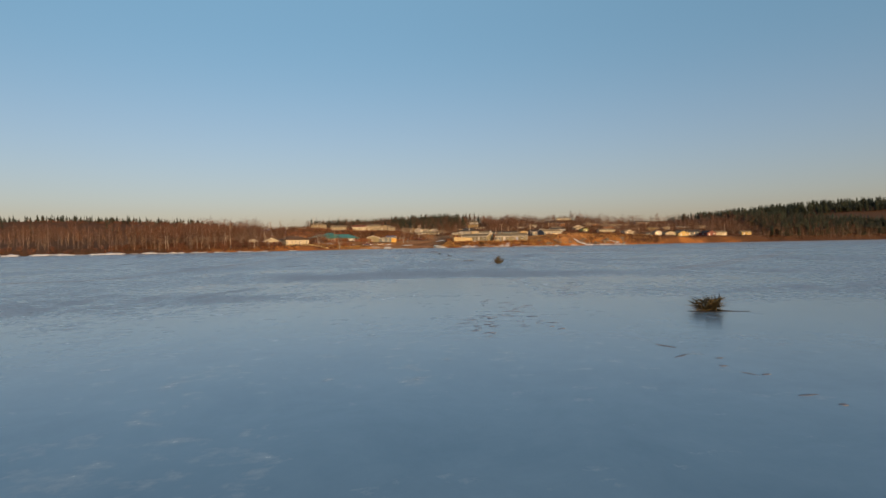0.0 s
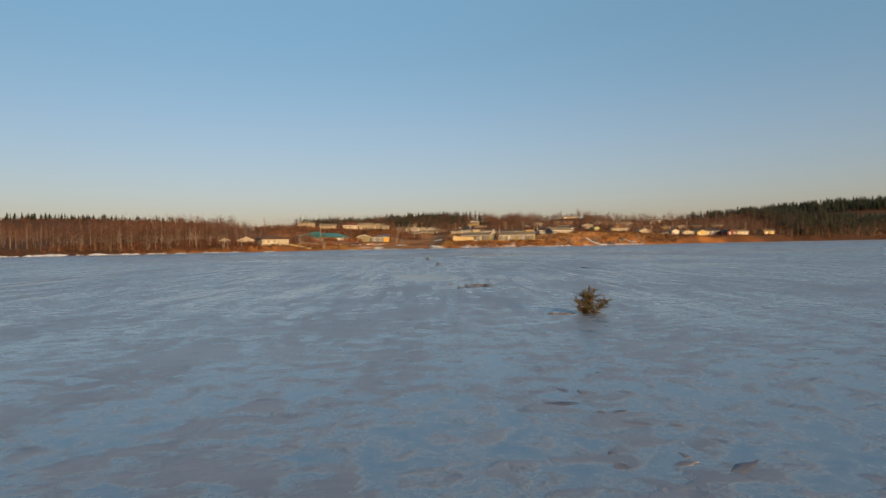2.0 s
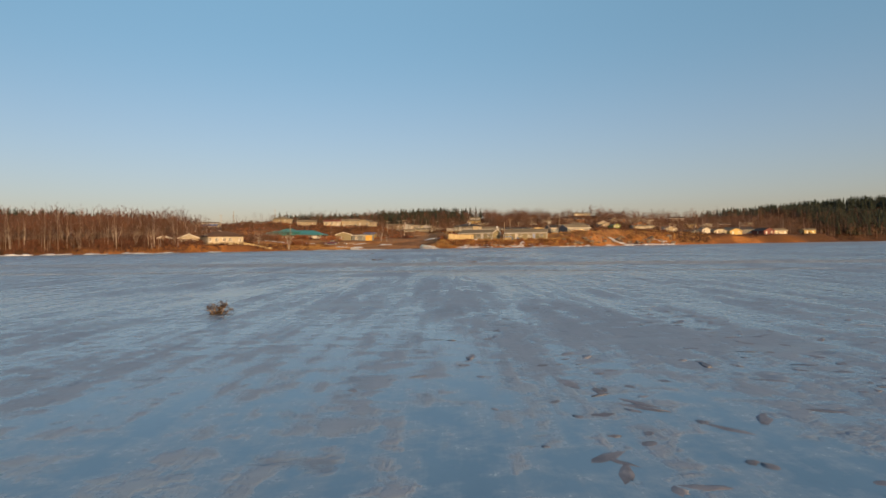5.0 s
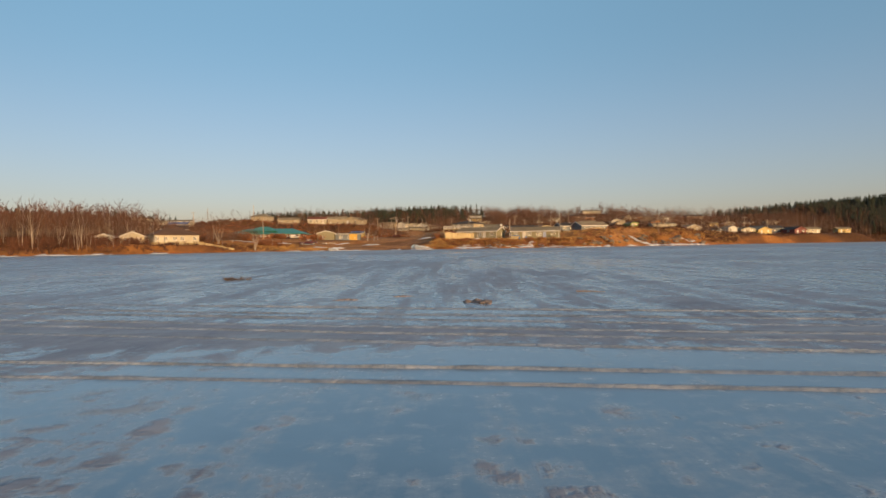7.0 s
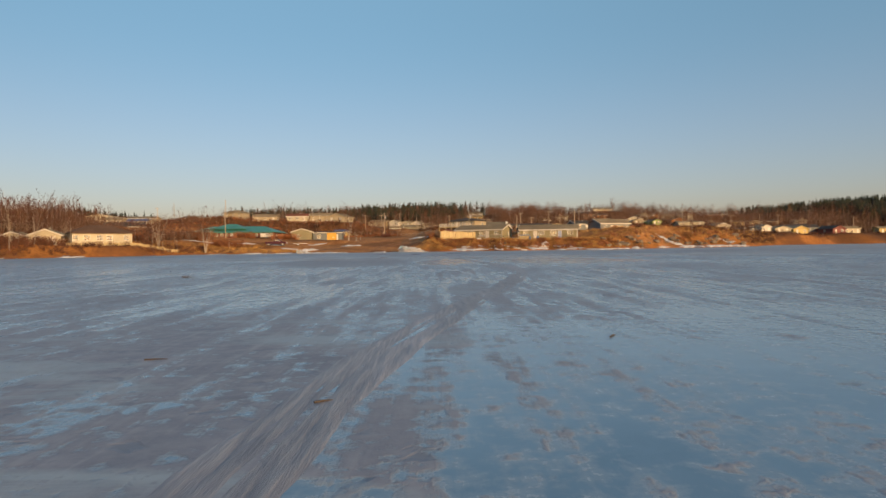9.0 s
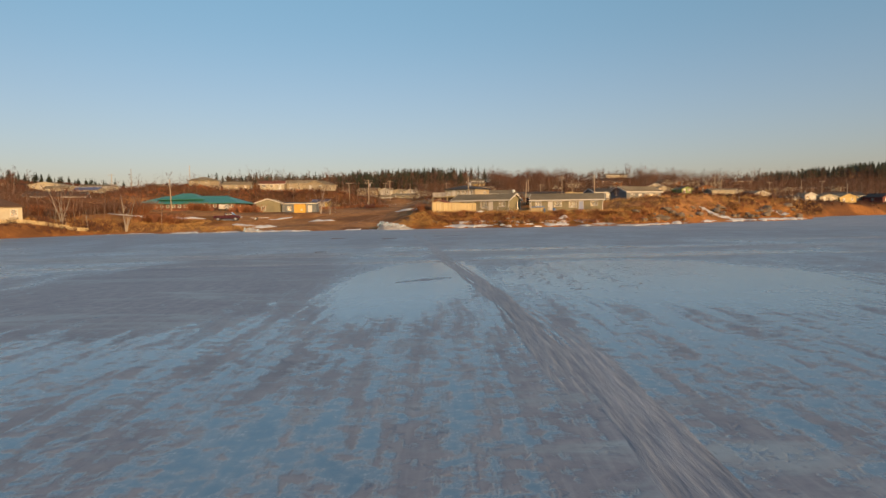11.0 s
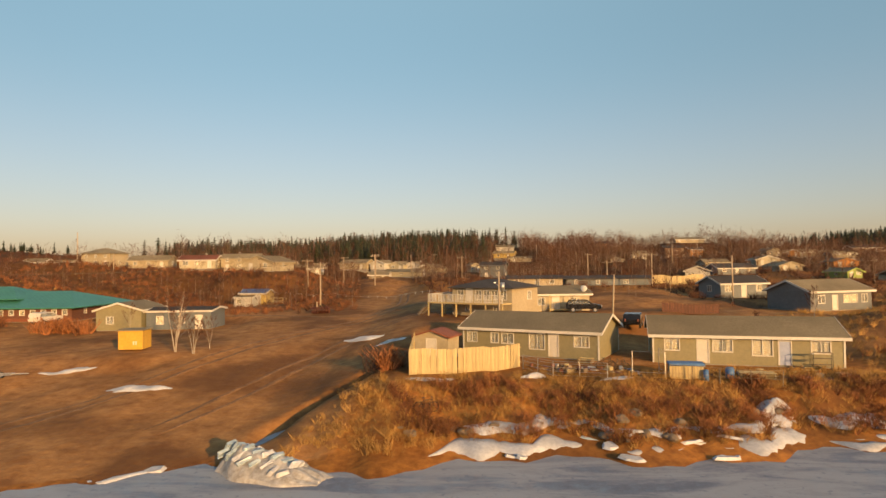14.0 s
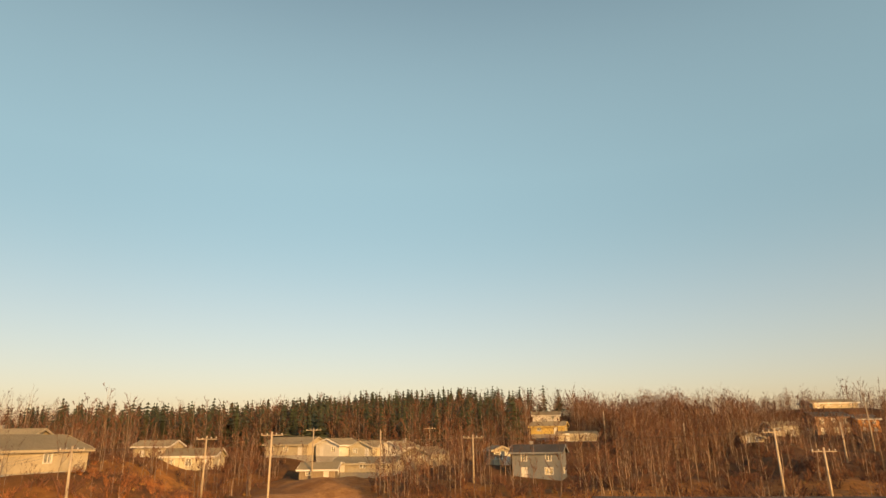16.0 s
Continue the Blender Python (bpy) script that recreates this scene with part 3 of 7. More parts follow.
def ice_material():
    """Lake ice: smooth blue patches and rough grey-mauve crust, wind-drawn, with trodden pits."""
    m = bpy.data.materials.new("lake_ice")
    m.use_nodes = True
    n, k = m.node_tree.nodes, m.node_tree.links
    p = n["Principled BSDF"]
    geo = n.new("ShaderNodeNewGeometry")

    def noise_at(scale, detail, stretch=(1, 1, 1), rot=0.0, rough_=0.55, warp=0.0):
        mp = n.new("ShaderNodeMapping")
        mp.inputs["Scale"].default_value = stretch
        mp.inputs["Rotation"].default_value = (0, 0, rot)
        k.new(geo.outputs["Position"], mp.inputs["Vector"])
        t = n.new("ShaderNodeTexNoise")
        t.inputs["Scale"].default_value = scale
        t.inputs["Detail"].default_value = detail
        t.inputs["Roughness"].default_value = rough_
        t.inputs["Distortion"].default_value = warp
        k.new(mp.outputs[0], t.inputs["Vector"])
        return t.outputs[0]

    def ranged(v, a, b, c=0.0, d=1.0):
        r = n.new("ShaderNodeMapRange")
        for i, q in enumerate((a, b, c, d)):
            r.inputs[i + 1].default_value = q
        k.new(v, r.inputs[0])
        return r.outputs[0]

    def math2(op, a, b):
        q = n.new("ShaderNodeMath")
        q.operation = op
        for i, s in enumerate((a, b)):
            if isinstance(s, (int, float)):
                q.inputs[i].default_value = s
            else:
                k.new(s, q.inputs[i])
        return q.outputs[0]

    def mixed(f, a, b):
        q = n.new("ShaderNodeMix")
        q.data_type = "RGBA"
        k.new(f, q.inputs[0])
        for i, s in ((6, a), (7, b)):
            if isinstance(s, tuple):
                q.inputs[i].default_value = (*s, 1)
            else:
                k.new(s, q.inputs[i])
        return q.outputs[2]

    at = n.new("ShaderNodeAttribute")
    at.attribute_name = "crust"
    broad = noise_at(0.11, 4, (1.0, 0.7, 1), 0.2, 0.5, 0.7)
    mid = noise_at(0.75, 8, (1.0, 0.8, 1), -0.25, 0.66, 0.3)
    small = noise_at(2.7, 6, (1.0, 1.15, 1), -0.4, 0.64, 0.2)
    fine = noise_at(9.0, 5, (1.2, 1, 1), -0.35, 0.65)
    drawn = noise_at(0.55, 6, (2.6, 0.22, 1), -0.16, 0.62, 0.15)
    combed = noise_at(2.4, 5, (2.2, 0.16, 1), -0.16, 0.6, 0.1)
    spot = n.new("ShaderNodeSeparateXYZ")
    k.new(geo.outputs["Position"], spot.inputs[0])
    small_w = ranged(spot.outputs[1], 12, 24, 1.0, 0.3)
    both = math2("ADD", at.outputs["Fac"], math2("MULTIPLY", math2("SUBTRACT", small, 0.5), small_w))
    along = math2("MULTIPLY", ranged(spot.outputs[1], -152, -138, 0.3, 0.95), ranged(spot.outputs[1], 8, 22, 1.0, 0.1))
    both = math2("ADD", both, math2("MULTIPLY", math2("SUBTRACT", combed, 0.5), math2("MULTIPLY", along, 0.45)))
    swept = noise_at(0.3, 7, (0.45, 1.7, 1), 0.1, 0.62, 0.9)
    both = math2("ADD", both, math2("MULTIPLY", math2("SUBTRACT", drawn, 0.5), along))
    both = math2("ADD", both, math2("MULTIPLY", math2("SUBTRACT", swept, 0.5), ranged(spot.outputs[1], 8, 30, 0.25, 0.7)))
    for v, w in ((broad, 0.62), (mid, 0.48), (fine, 0.2)):
        both = math2("ADD", both, math2("MULTIPLY", math2("SUBTRACT", v, 0.5), w))
    # three states: clear ice, frosted ice, packed crust
    frost = ranged(both, -0.2, 0.02)
    near, far = ranged(both, -0.01, 0.085), ranged(both, -0.13, 0.16)
    shoreward = ranged(spot.outputs[1], 8, 24)
    crust = math2("ADD", math2("MULTIPLY", near, math2("SUBTRACT", 1.0, shoreward)), math2("MULTIPLY", far, shoreward))
    crust = math2("MULTIPLY", crust, ranged(spot.outputs[1], -105, -75, 0.68, 1.0))
    # pits: bumped hollows whose shade is also mixed into the colour
    pits = math2("MULTIPLY", ranged(noise_at(2.3, 3, (1.0, 1.1, 1), 0.5, 0.55, 0.5), 0.6, 0.68), ranged(both, -0.12, 0.05))
    clear = mixed(ranged(mid, 0.3, 0.7), (0.11, 0.2, 0.295), (0.158, 0.268, 0.375))
    pale = mixed(ranged(small, 0.32, 0.68), (0.205, 0.28, 0.36), (0.297, 0.382, 0.462))
    grey = mixed(ranged(small, 0.3, 0.7), (0.148, 0.165, 0.212), (0.27, 0.28, 0.325))
    grey = mixed(math2("MULTIPLY", ranged(combed, 0.5, 0.66), math2("MULTIPLY", along, 0.42)), grey, (0.37, 0.385, 0.43))
    grey = mixed(math2("MULTIPLY", ranged(swept, 0.54, 0.66), 0.7), grey, (0.33, 0.42, 0.48))
    grey = mixed(math2("MULTIPLY", ranged(swept, 0.46, 0.34), 0.7), grey, (0.13, 0.14, 0.18))
    grey = mixed(math2("MULTIPLY", ranged(fine, 0.58, 0.72), 0.5), grey, (0.15, 0.165, 0.21))
    col = mixed(crust, mixed(frost, clear, pale), grey)
    # paler grey streaks towards the shore
    shore_pale = math2("MULTIPLY", ranged(spot.outputs[1], 62, 90), ranged(swept, 0.4, 0.56))
    col = mixed(math2("MULTIPLY", shore_pale, 0.75), col, (0.4, 0.4, 0.415))
    col = mixed(math2("MULTIPLY", pits, 0.55), col, (0.13, 0.165, 0.22))
    k.new(col, p.inputs["Base Color"])
    k.new(math2("ADD", math2("ADD", math2("MULTIPLY", frost, 0.14), math2("MULTIPLY", crust, 0.2)), 0.17), p.inputs["Roughness"])
    hgt = math2("ADD", math2("MULTIPLY", mid, 0.12), math2("MULTIPLY", math2("MULTIPLY", small, crust), 0.26))
    hgt = math2("ADD", hgt, math2("MULTIPLY", math2("MULTIPLY", combed, math2("MULTIPLY", crust, along)), 0.08))
    hgt = math2("ADD", hgt, math2("MULTIPLY", math2("MULTIPLY", fine, frost), 0.06))
    hgt = math2("SUBTRACT", math2("ADD", hgt, math2("MULTIPLY", crust, 0.1)), math2("MULTIPLY", pits, 0.25))
    bp = n.new("ShaderNodeBump")
    bp.inputs["Strength"].default_value = 0.3
    bp.inputs["Distance"].default_value = 0.1
    k.new(hgt, bp.inputs["Height"])
    k.new(bp.outputs[0], p.inputs["Normal"])
    return m


ICE = ice_material()
CRUST = mat("packed_snow_crust", (0.16, 0.175, 0.215), (0.36, 0.36, 0.385), 5, 0.5, 0.6, patch=0.2, patch_scale=0.5, stretch=(1.5, 0.14, 1), place="World", vary=0.0, bump_dist=0.06)
RIDGE = mat("packed_ridge_snow", (0.15, 0.2, 0.27), (0.33, 0.37, 0.42), 14, 0.6, 0.8, patch=0.3, patch_scale=2.0, place="World", vary=0.0, bump_dist=0.03)
ice, ix, iy = sheet("lake_ice", axis((-4600, -600, 1000), (-600, -40, 40), (-40, 40, 1), (-20, 20, 0.4), (40, 1000, 40), (1000, 4600, 900)),
                    axis((-4600, -300, 860), (-300, -200, 25), (-200, 110, 0.5), (110, 480, 37)), lambda X, Y: 0.0 * X + 0.02, ICE)
held = ice.data.attributes.new("crust", "FLOAT", "POINT")
held.data.foreach_set("value", crusted(ix, iy).astype(np.float32))
tagged(ice, "frozen lake of blue-grey ice with crusted snow and tracks", "ice", kind="structure")


def track(name, line, ruts, lift, label, seed, ragged=0.35, ground=0.021):
    """A packed track on the ice along a line of points: ruts are (offset, half width) of its raised ridges."""
    r = np.random.RandomState(seed)
    pts = np.array(line, float)
    s = np.concatenate([[0], np.cumsum(np.hypot(*np.diff(pts, axis=0).T))])
    t = np.arange(0, s[-1], 0.3)
    px, py = np.interp(t, s, pts[:, 0]), np.interp(t, s, pts[:, 1])
    ker = np.hanning(31) / np.hanning(31).sum()
    px, py = (np.convolve(np.pad(q, 15, mode="reflect", reflect_type="odd"), ker, "valid") for q in (px, py))
    dx, dy = np.gradient(px), np.gradient(py)
    ln = np.hypot(dx, dy) + 1e-9
    nx, ny = -dy / ln, dx / ln
    lo, hi = min(o - 2.2 * h for o, h in ruts), max(o + 2.2 * h for o, h in ruts)
    side = np.linspace(lo, hi, max(9, int((hi - lo) / 0.07)))
    wob = np.convolve(r.normal(0, 1, len(t) + 40), np.ones(41) / 41, "valid") * 0.2
    top = np.zeros((len(t), len(side)))
    for off, half in ruts:
        amp = lift * (1 - ragged + ragged * 2 * np.convolve(r.rand(len(t) + 4), np.ones(5) / 5, "valid"))
        top += amp[:, None] * np.exp(-((side[None] - off) / half) ** 2)
    ragg = np.stack([np.convolve(r.normal(0, 1, len(t) + 8), np.ones(9) / 9, "valid") for _ in side], 1)
    top = top * r.uniform(0.75, 1.25, top.shape) - 0.001 + 0.006 * ragg
    worn = np.stack([np.convolve(r.normal(0, 1, len(t) + 30), np.hanning(31) / 4.8, "valid") for _ in range(5)], 1)
    worn = np.stack([np.interp(np.linspace(0, 4, len(side)), range(5), row) for row in worn])
    top -= lift * 0.55 * np.clip(worn + 0.1, 0, 2.5) * (lift < 0.03)
    ends = smooth(0, 9, t) * (1 - smooth(t[-1] - 9, t[-1], t))
    top = top * ends[:, None] - 0.012 * (1 - ends[:, None])
    top[:, 0] = top[:, -1] = -0.006
    swell = 1 + 0.07 * np.convolve(r.normal(0, 1, len(t) + 8), np.hanning(9) / 2.0, "valid") * (lift < 0.012)
    out = side[None] * swell[:, None] + wob[:, None]
    verts = np.stack([px[:, None] + nx[:, None] * out, py[:, None] + ny[:, None] * out, ground + top], 2)
    w = len(side)
    i = (np.arange(len(t) - 1)[:, None] * w + np.arange(w - 1)[None]).ravel()
    ob = raw(name, verts.reshape(-1, 3), np.stack([i, i + w, i + w + 1, i + 1], 1), RIDGE if lift > 0.02 else CRUST, smooth=True)
    return tagged(ob, label, "track", kind="structure")


for off, lift, half in ((0, 0.026, 0.05), (0.72, 0.026, 0.05), (8.2, 0.021, 0.045), (8.8, 0.021, 0.045)):
    track("snow_track", [(-60, -75.2 + off), (-4.7, -82.4 + off), (45, -89 + off)], [(0, half)], lift, "packed sled ridge across the ice", int(off * 10) + 1)
for off in (-1.6, -0.9, -0.3, 0.5, 1.2, 2.2):
    track("snow_track", [(-70, -55 + off), (-4.5, -70.6 + off), (60, -84 + off)], [(0, 0.05)], 0.022, "thin sled line across the ice", int(off * 10) + 40)
track("snow_track", [(-5.0, -64), (-4.8, -50), (-4.7, -43), (-4.45, -40.4), (-3.95, -37.5), (-3.4, -34.7), (-2.3, -30), (-0.2, -21.4), (1.4, -12.5), (1.9, -5), (1.5, 2), (0.4, 8)],
      [(-0.34, 0.075), (-0.11, 0.07), (0.11, 0.07), (0.34, 0.075)], 0.01, "curving packed sled track", 4, 0.35, 0.0203)
track("snow_track", [(1.5, -12), (0.98, 2), (0.68, 7.5), (0.1, 13), (-0.35, 17.5), (-0.9, 23), (-1.6, 32), (-2.1, 38), (-3.9, 57), (-6.5, 82)], [(-0.36, 0.06), (-0.13, 0.075), (0.1, 0.075), (0.34, 0.06)], 0.011,
      "straight packed track towards the landing", 5)
for y0, offs in ((38.7, (0, 0.8)), (30.0, (-0.6, 0, 0.7)), (21.1, (0, 0.5)), (27.0, (0, 0.6))):
    for off in offs:
        track("snow_track", [(-60, y0 - 5.8 + off), (0, y0 + off), (70, y0 + 8.5 + off)], [(0, 0.055)], 0.0205, "sled ridge along the shore", int(y0 * 10 + off * 10))
track("snow_track", [(-45, -168), (-26, -161), (-29, -116), (-34, -80)], [(0, 0.16)], 0.02, "old drifted sled ridge", 9)
for off in (0, 0.5, 1.4):
    track("snow_track", [(-2.5 + off, -164), (8 + off, -150), (30 + off, -120)], [(0, 0.07)], 0.015, "faint sled line on the ice", int(off * 10) + 90)


# wheel ruts over the bare landing
RUT = mat("damp_rut_earth", (0.17, 0.085, 0.036), (0.32, 0.165, 0.07), 4, 0.9, 0.6, patch=0.35, patch_scale=0.5, place="World", bump_dist=0.05)


def rut(line, half, seed):
    """A worn wheel rut that follows the ground."""
    r = np.random.RandomState(seed)
    pts = np.array(line, float)
    q = np.concatenate([[0], np.cumsum(np.hypot(*np.diff(pts, axis=0).T))])
    t = np.arange(0, q[-1], 0.4)
    px, py = np.interp(t, q, pts[:, 0]), np.interp(t, q, pts[:, 1])
    ker = np.hanning(41) / np.hanning(41).sum()
    px, py = (np.convolve(np.pad(v, 20, mode="reflect", reflect_type="odd"), ker, "valid") for v in (px, py))
    dx, dy = np.gradient(px), np.gradient(py)
    ln = np.hypot(dx, dy) + 1e-9
    wide = half * (0.55 + 0.9 * np.convolve(r.rand(len(t) + 6), np.ones(7) / 7, "valid")) * np.clip(np.minimum(t, t[-1] - t) / 3, 0.05, 1)
    rows = []
    for f, lift in ((-1.0, -0.03), (-0.6, 0.025), (0.0, 0.03), (0.6, 0.025), (1.0, -0.03)):
        x, y = px - dy / ln * wide * f, py + dx / ln * wide * f
        rows.append(np.stack([x, y, rough(x, y) + lift], 1))
    v = np.stack(rows, 1)
    i = (np.arange(len(t) - 1)[:, None] * 5 + np.arange(4)[None]).ravel()
    ob = raw("wheel_rut", v.reshape(-1, 3), np.stack([i, i + 5, i + 6, i + 1], 1), RUT, smooth=True)
    return tagged(ob, "dark wheel rut worn in the sandy landing", "track", kind="structure")


for i, line in enumerate(([(-33, 98), (-27, 112), (-22, 128), (-14, 146), (-9, 165), (-11, 190)],
                          [(-44, 160), (-30, 156), (-18, 152), (-8, 156), (2, 160)], [(-20, 102), (-15, 120), (-9, 138), (2, 152)])):
    for off in (-0.75, 0.75):
        rut([(x + off, y - 0.5 * off) for x, y in line], 0.28, 300 + i * 2 + int(off > 0))

# ---- buildings ----
STYLES = {
    "cream": (CREAM, ROOF, "x", "cream bungalow with a low grey-brown roof"), "cream_gy": (CREAM, ROOF, "y", "cream cottage with its gable to the lake"),
    "cream_red": (CREAM, ROOF_RUST, "x", "cream bungalow with a dull red roof"), "cream_dark": (CREAM, ROOF_DARK, "x", "cream barn with a dark brown roof behind birches"),
    "white": (WHITE, ROOF, "x", "white bungalow with a pale shingle roof"), "white_gy": (WHITE, ROOF, "y", "white cottage with a sunlit gable"),
    "tan": (TAN, ROOF, "x", "tan bungalow with a grey-brown shingle roof"), "tan_gy": (TAN, ROOF, "y", "tan cottage with a shallow gable"),
    "tan_hip": (TAN, ROOF, "hip", "tan two-storey house with a hipped roof"), "tan_tall": (TAN, ROOF, "x", "tan two-storey house on the terrace"),
    "brown": (BROWN, ROOF_DARK, "x", "brown wooden house with a dark roof"), "brown_tall": (BROWN, ROOF_DARK, "x", "tall brown house with a dark roof on the hill"),
    "orange": (ORANGE, ROOF_DARK, "x", "bright orange house on the hill"), "orange_gy": (ORANGE, ROOF, "y", "orange-brown cottage with a pale eave"),
    "yellow": (YELLOW, ROOF, "x", "yellow house with a grey shingle roof"), "yellow_gy": (YELLOW, ROOF, "y", "yellow cottage near the waterline"),
    "slate": (SLATE, ROOF_DARK, "x", "long slate-blue building with a dark roof"), "grey_tall": (GREY, ROOF_DARK, "x", "dark grey two-storey house"),
    "red_gy": (RED, ROOF_DARK, "y", "dark red boat shed near the waterline"), "lime_gy": (LIME, ROOF, "y", "small lime-green cottage with a pale roof"),
    "plank": (WOOD_OLD, ROOF, "x", "weathered plank shed with a lean roof"), "blueroof": (CREAM, ROOF_BLUE, "x", "cream house with a blue metal roof"),
}


def walls(w, d, h, t, front=(), back=(), left=(), right=()):
    """Four walls with openings (u, sill, width, height), u from the wall's middle as seen from outside."""
    bm = bmesh.new()
    for n, (length, holes) in enumerate(((w, front), (d - 2 * t, right), (w, back), (d - 2 * t, left))):
        m = Matrix.Rotation(math.pi / 2 * n, 4, "Z") @ Matrix.Translation((0, -(d if n % 2 == 0 else w) / 2, 0))
        us = sorted({-length / 2, length / 2, *(u - q / 2 for u, _, q, _ in holes), *(u + q / 2 for u, _, q, _ in holes)})
        zs = sorted({0.0, h, *(s for _, s, _, _ in holes), *(s + q for _, s, _, q in holes)})
        for a, b in zip(us, us[1:]):
            for c, e in zip(zs, zs[1:]):
                if not any(u - q / 2 < (a + b) / 2 < u + q / 2 and s < (c + e) / 2 < s + g for u, s, q, g in holes):
                    box(bm, a, 0, c, b, t, e, m)
    bmesh.ops.remove_doubles(bm, verts=bm.verts[:], dist=0.0005)
    return bm


def side_pose(side, w, d):
    n = {"front": 0, "right": 1, "back": 2, "left": 3}[side]
    return Matrix.Rotation(math.pi / 2 * n, 4, "Z") @ Matrix.Translation((0, -(d if n % 2 == 0 else w) / 2, 0))


def framed(parent, m, u, sill, w, h, look_="plain", trim=None, mullion=1):
    """A window in an opening: frame, sash bars, pane and what shows behind it."""
    t = 0.09
    bm = bmesh.new()
    for q in ((u - w / 2 - t, sill - t, u + w / 2 + t, sill), (u - w / 2 - t, sill + h, u + w / 2 + t, sill + h + t),
              (u - w / 2 - t, sill, u - w / 2, sill + h), (u + w / 2, sill, u + w / 2 + t, sill + h)):
        box(bm, q[0], -0.035, q[1], q[2], 0.06, q[3], m)
    for i in range(mullion):
        c = u - w / 2 + w * (i + 1) / (mullion + 1)
        box(bm, c - 0.03, 0.0, sill, c + 0.03, 0.06, sill + h, m)
    win = part("window", bm, trim or TRIM, parent)
    bm = bmesh.new()
    box(bm, u - w / 2 + 0.001, 0.03, sill + 0.001, u + w / 2 - 0.001, 0.042, sill + h - 0.001, m)
    pane = part("pane", bm, PANE, win)
    pane.visible_shadow = False
    if look_ == "curtain":
        bm = bmesh.new()
        box(bm, u - w / 2, 0.085, sill, u + w / 2, 0.1, sill + h, m)
        part("curtain", bm, CURTAIN, win, "drawn cream curtain")
    elif look_ == "half":
        bm = bmesh.new()
        box(bm, u - w / 2, 0.085, sill, u - w / 6, 0.1, sill + h, m)
        box(bm, u + w / 5, 0.085, sill, u + w / 2, 0.1, sill + h, m)
        part("curtain", bm, CURTAIN, win, "parted cream curtains")
    return win


def doored(parent, m, u, w, h, material, label="", sill=0.0):
    bm = bmesh.new()
    box(bm, u - w / 2, 0.02, sill, u + w / 2, 0.07, sill + h, m)
    for a, b in ((0.15, 0.45), (0.53, 0.9)):
        box(bm, u - w * 0.32, 0.012, sill + h * a, u + w * 0.32, 0.021, sill + h * b, m)
    door = part("door", bm, material, parent, label)
    bm = bmesh.new()
    for q in ((u - w / 2 - 0.1, sill, u - w / 2, sill + h + 0.1), (u + w / 2, sill, u + w / 2 + 0.1, sill + h + 0.1), (u - w / 2, sill + h, u + w / 2, sill + h + 0.1)):
        box(bm, q[0], -0.03, q[1], q[2], 0.07, q[3], m)
    part("door_frame", bm, TRIM, door)
    bm = bmesh.new()
    box(bm, u + w * 0.36, -0.03, sill + h * 0.46, u + w * 0.42, 0.02, sill + h * 0.5, m)
    part("handle", bm, METAL, door)
    return door


def gable_roof(parent, w, d, h, rise, along, material, over=0.45, gable_wall=None, t=0.14, fascia=True, wall_t=0.16, board=None):
    """A pitched roof: slopes, gable walls and eave boards. along 'x': ridge along the front."""
    turn = Matrix.Identity(4) if along == "x" else Matrix.Rotation(math.pi / 2, 4, "Z")
    if along != "x":
        w, d = d, w
    s = rise / (d / 2)
    drop = over * s
    bm = bmesh.new()
    for k in (-1, 1):
        a, b = k * (d / 2 + over), 0.0
        prism(bm, [(a, h - drop), (b, h + rise), (b, h + rise + t), (a, h - drop + t)], -w / 2 - over, w / 2 + over, "x")
    for v in bm.verts:
        v.co = turn @ v.co
    roof = part("roof", bm, material, parent)
    if gable_wall:
        for k in (-1, 1):
            bm = bmesh.new()
            x0 = k * w / 2
            prism(bm, [(-d / 2 + 0.002, h), (d / 2 - 0.002, h), (0, h + rise - 0.004)], min(x0, x0 - k * wall_t), max(x0, x0 - k * wall_t), "x")
            for v in bm.verts:
                v.co = turn @ v.co
            part("gable", bm, gable_wall, parent)
    if fascia:
        bm = bmesh.new()
        for k in (-1, 1):
            a = k * (d / 2 + over)
            box(bm, -w / 2 - over - 0.02, min(a, a + k * 0.035), h - drop - 0.1, w / 2 + over + 0.02, max(a, a + k * 0.035), h - drop + t + 0.02)
            e = k * (w / 2 + over)
            for q in (-1, 1):
                prism(bm, [(q * (d / 2 + over), h - drop - 0.1), (0, h + rise - 0.1), (0, h + rise + t + 0.02), (q * (d / 2 + over), h - drop + t + 0.02)],
                      min(e, e + k * 0.035), max(e, e + k * 0.035), "x")
        for v in bm.verts:
            v.co = turn @ v.co
        part("fascia", bm, board or TRIM, parent, "" if board else "white eave boards")
    return roof


def hip_roof(parent, w, d, h, rise, material, over=0.5, t=0.12, ridge=None):
    bm = bmesh.new()
    a, b = w / 2 + over, d / 2 + over
    r = max(0.2, (w - d) / 2 if ridge is None else ridge)
    for lift in (0.0, t):
        pts = [bm.verts.new(q) for q in ((-a, -b, h - 0.1 + lift), (a, -b, h - 0.1 + lift), (a, b, h - 0.1 + lift), (-a, b, h - 0.1 + lift), (-r, 0, h + rise + lift), (r, 0, h + rise + lift))]
        for q in ((0, 1, 5, 4), (1, 2, 5), (2, 3, 4, 5), (3, 0, 4)):
            bm.faces.new([pts[i] for i in q])
        if lift:
            for i in range(4):
                bm.faces.new((low[i], low[(i + 1) % 4], pts[(i + 1) % 4], pts[i]))
        low = pts
    return part("roof", bm, material, parent)


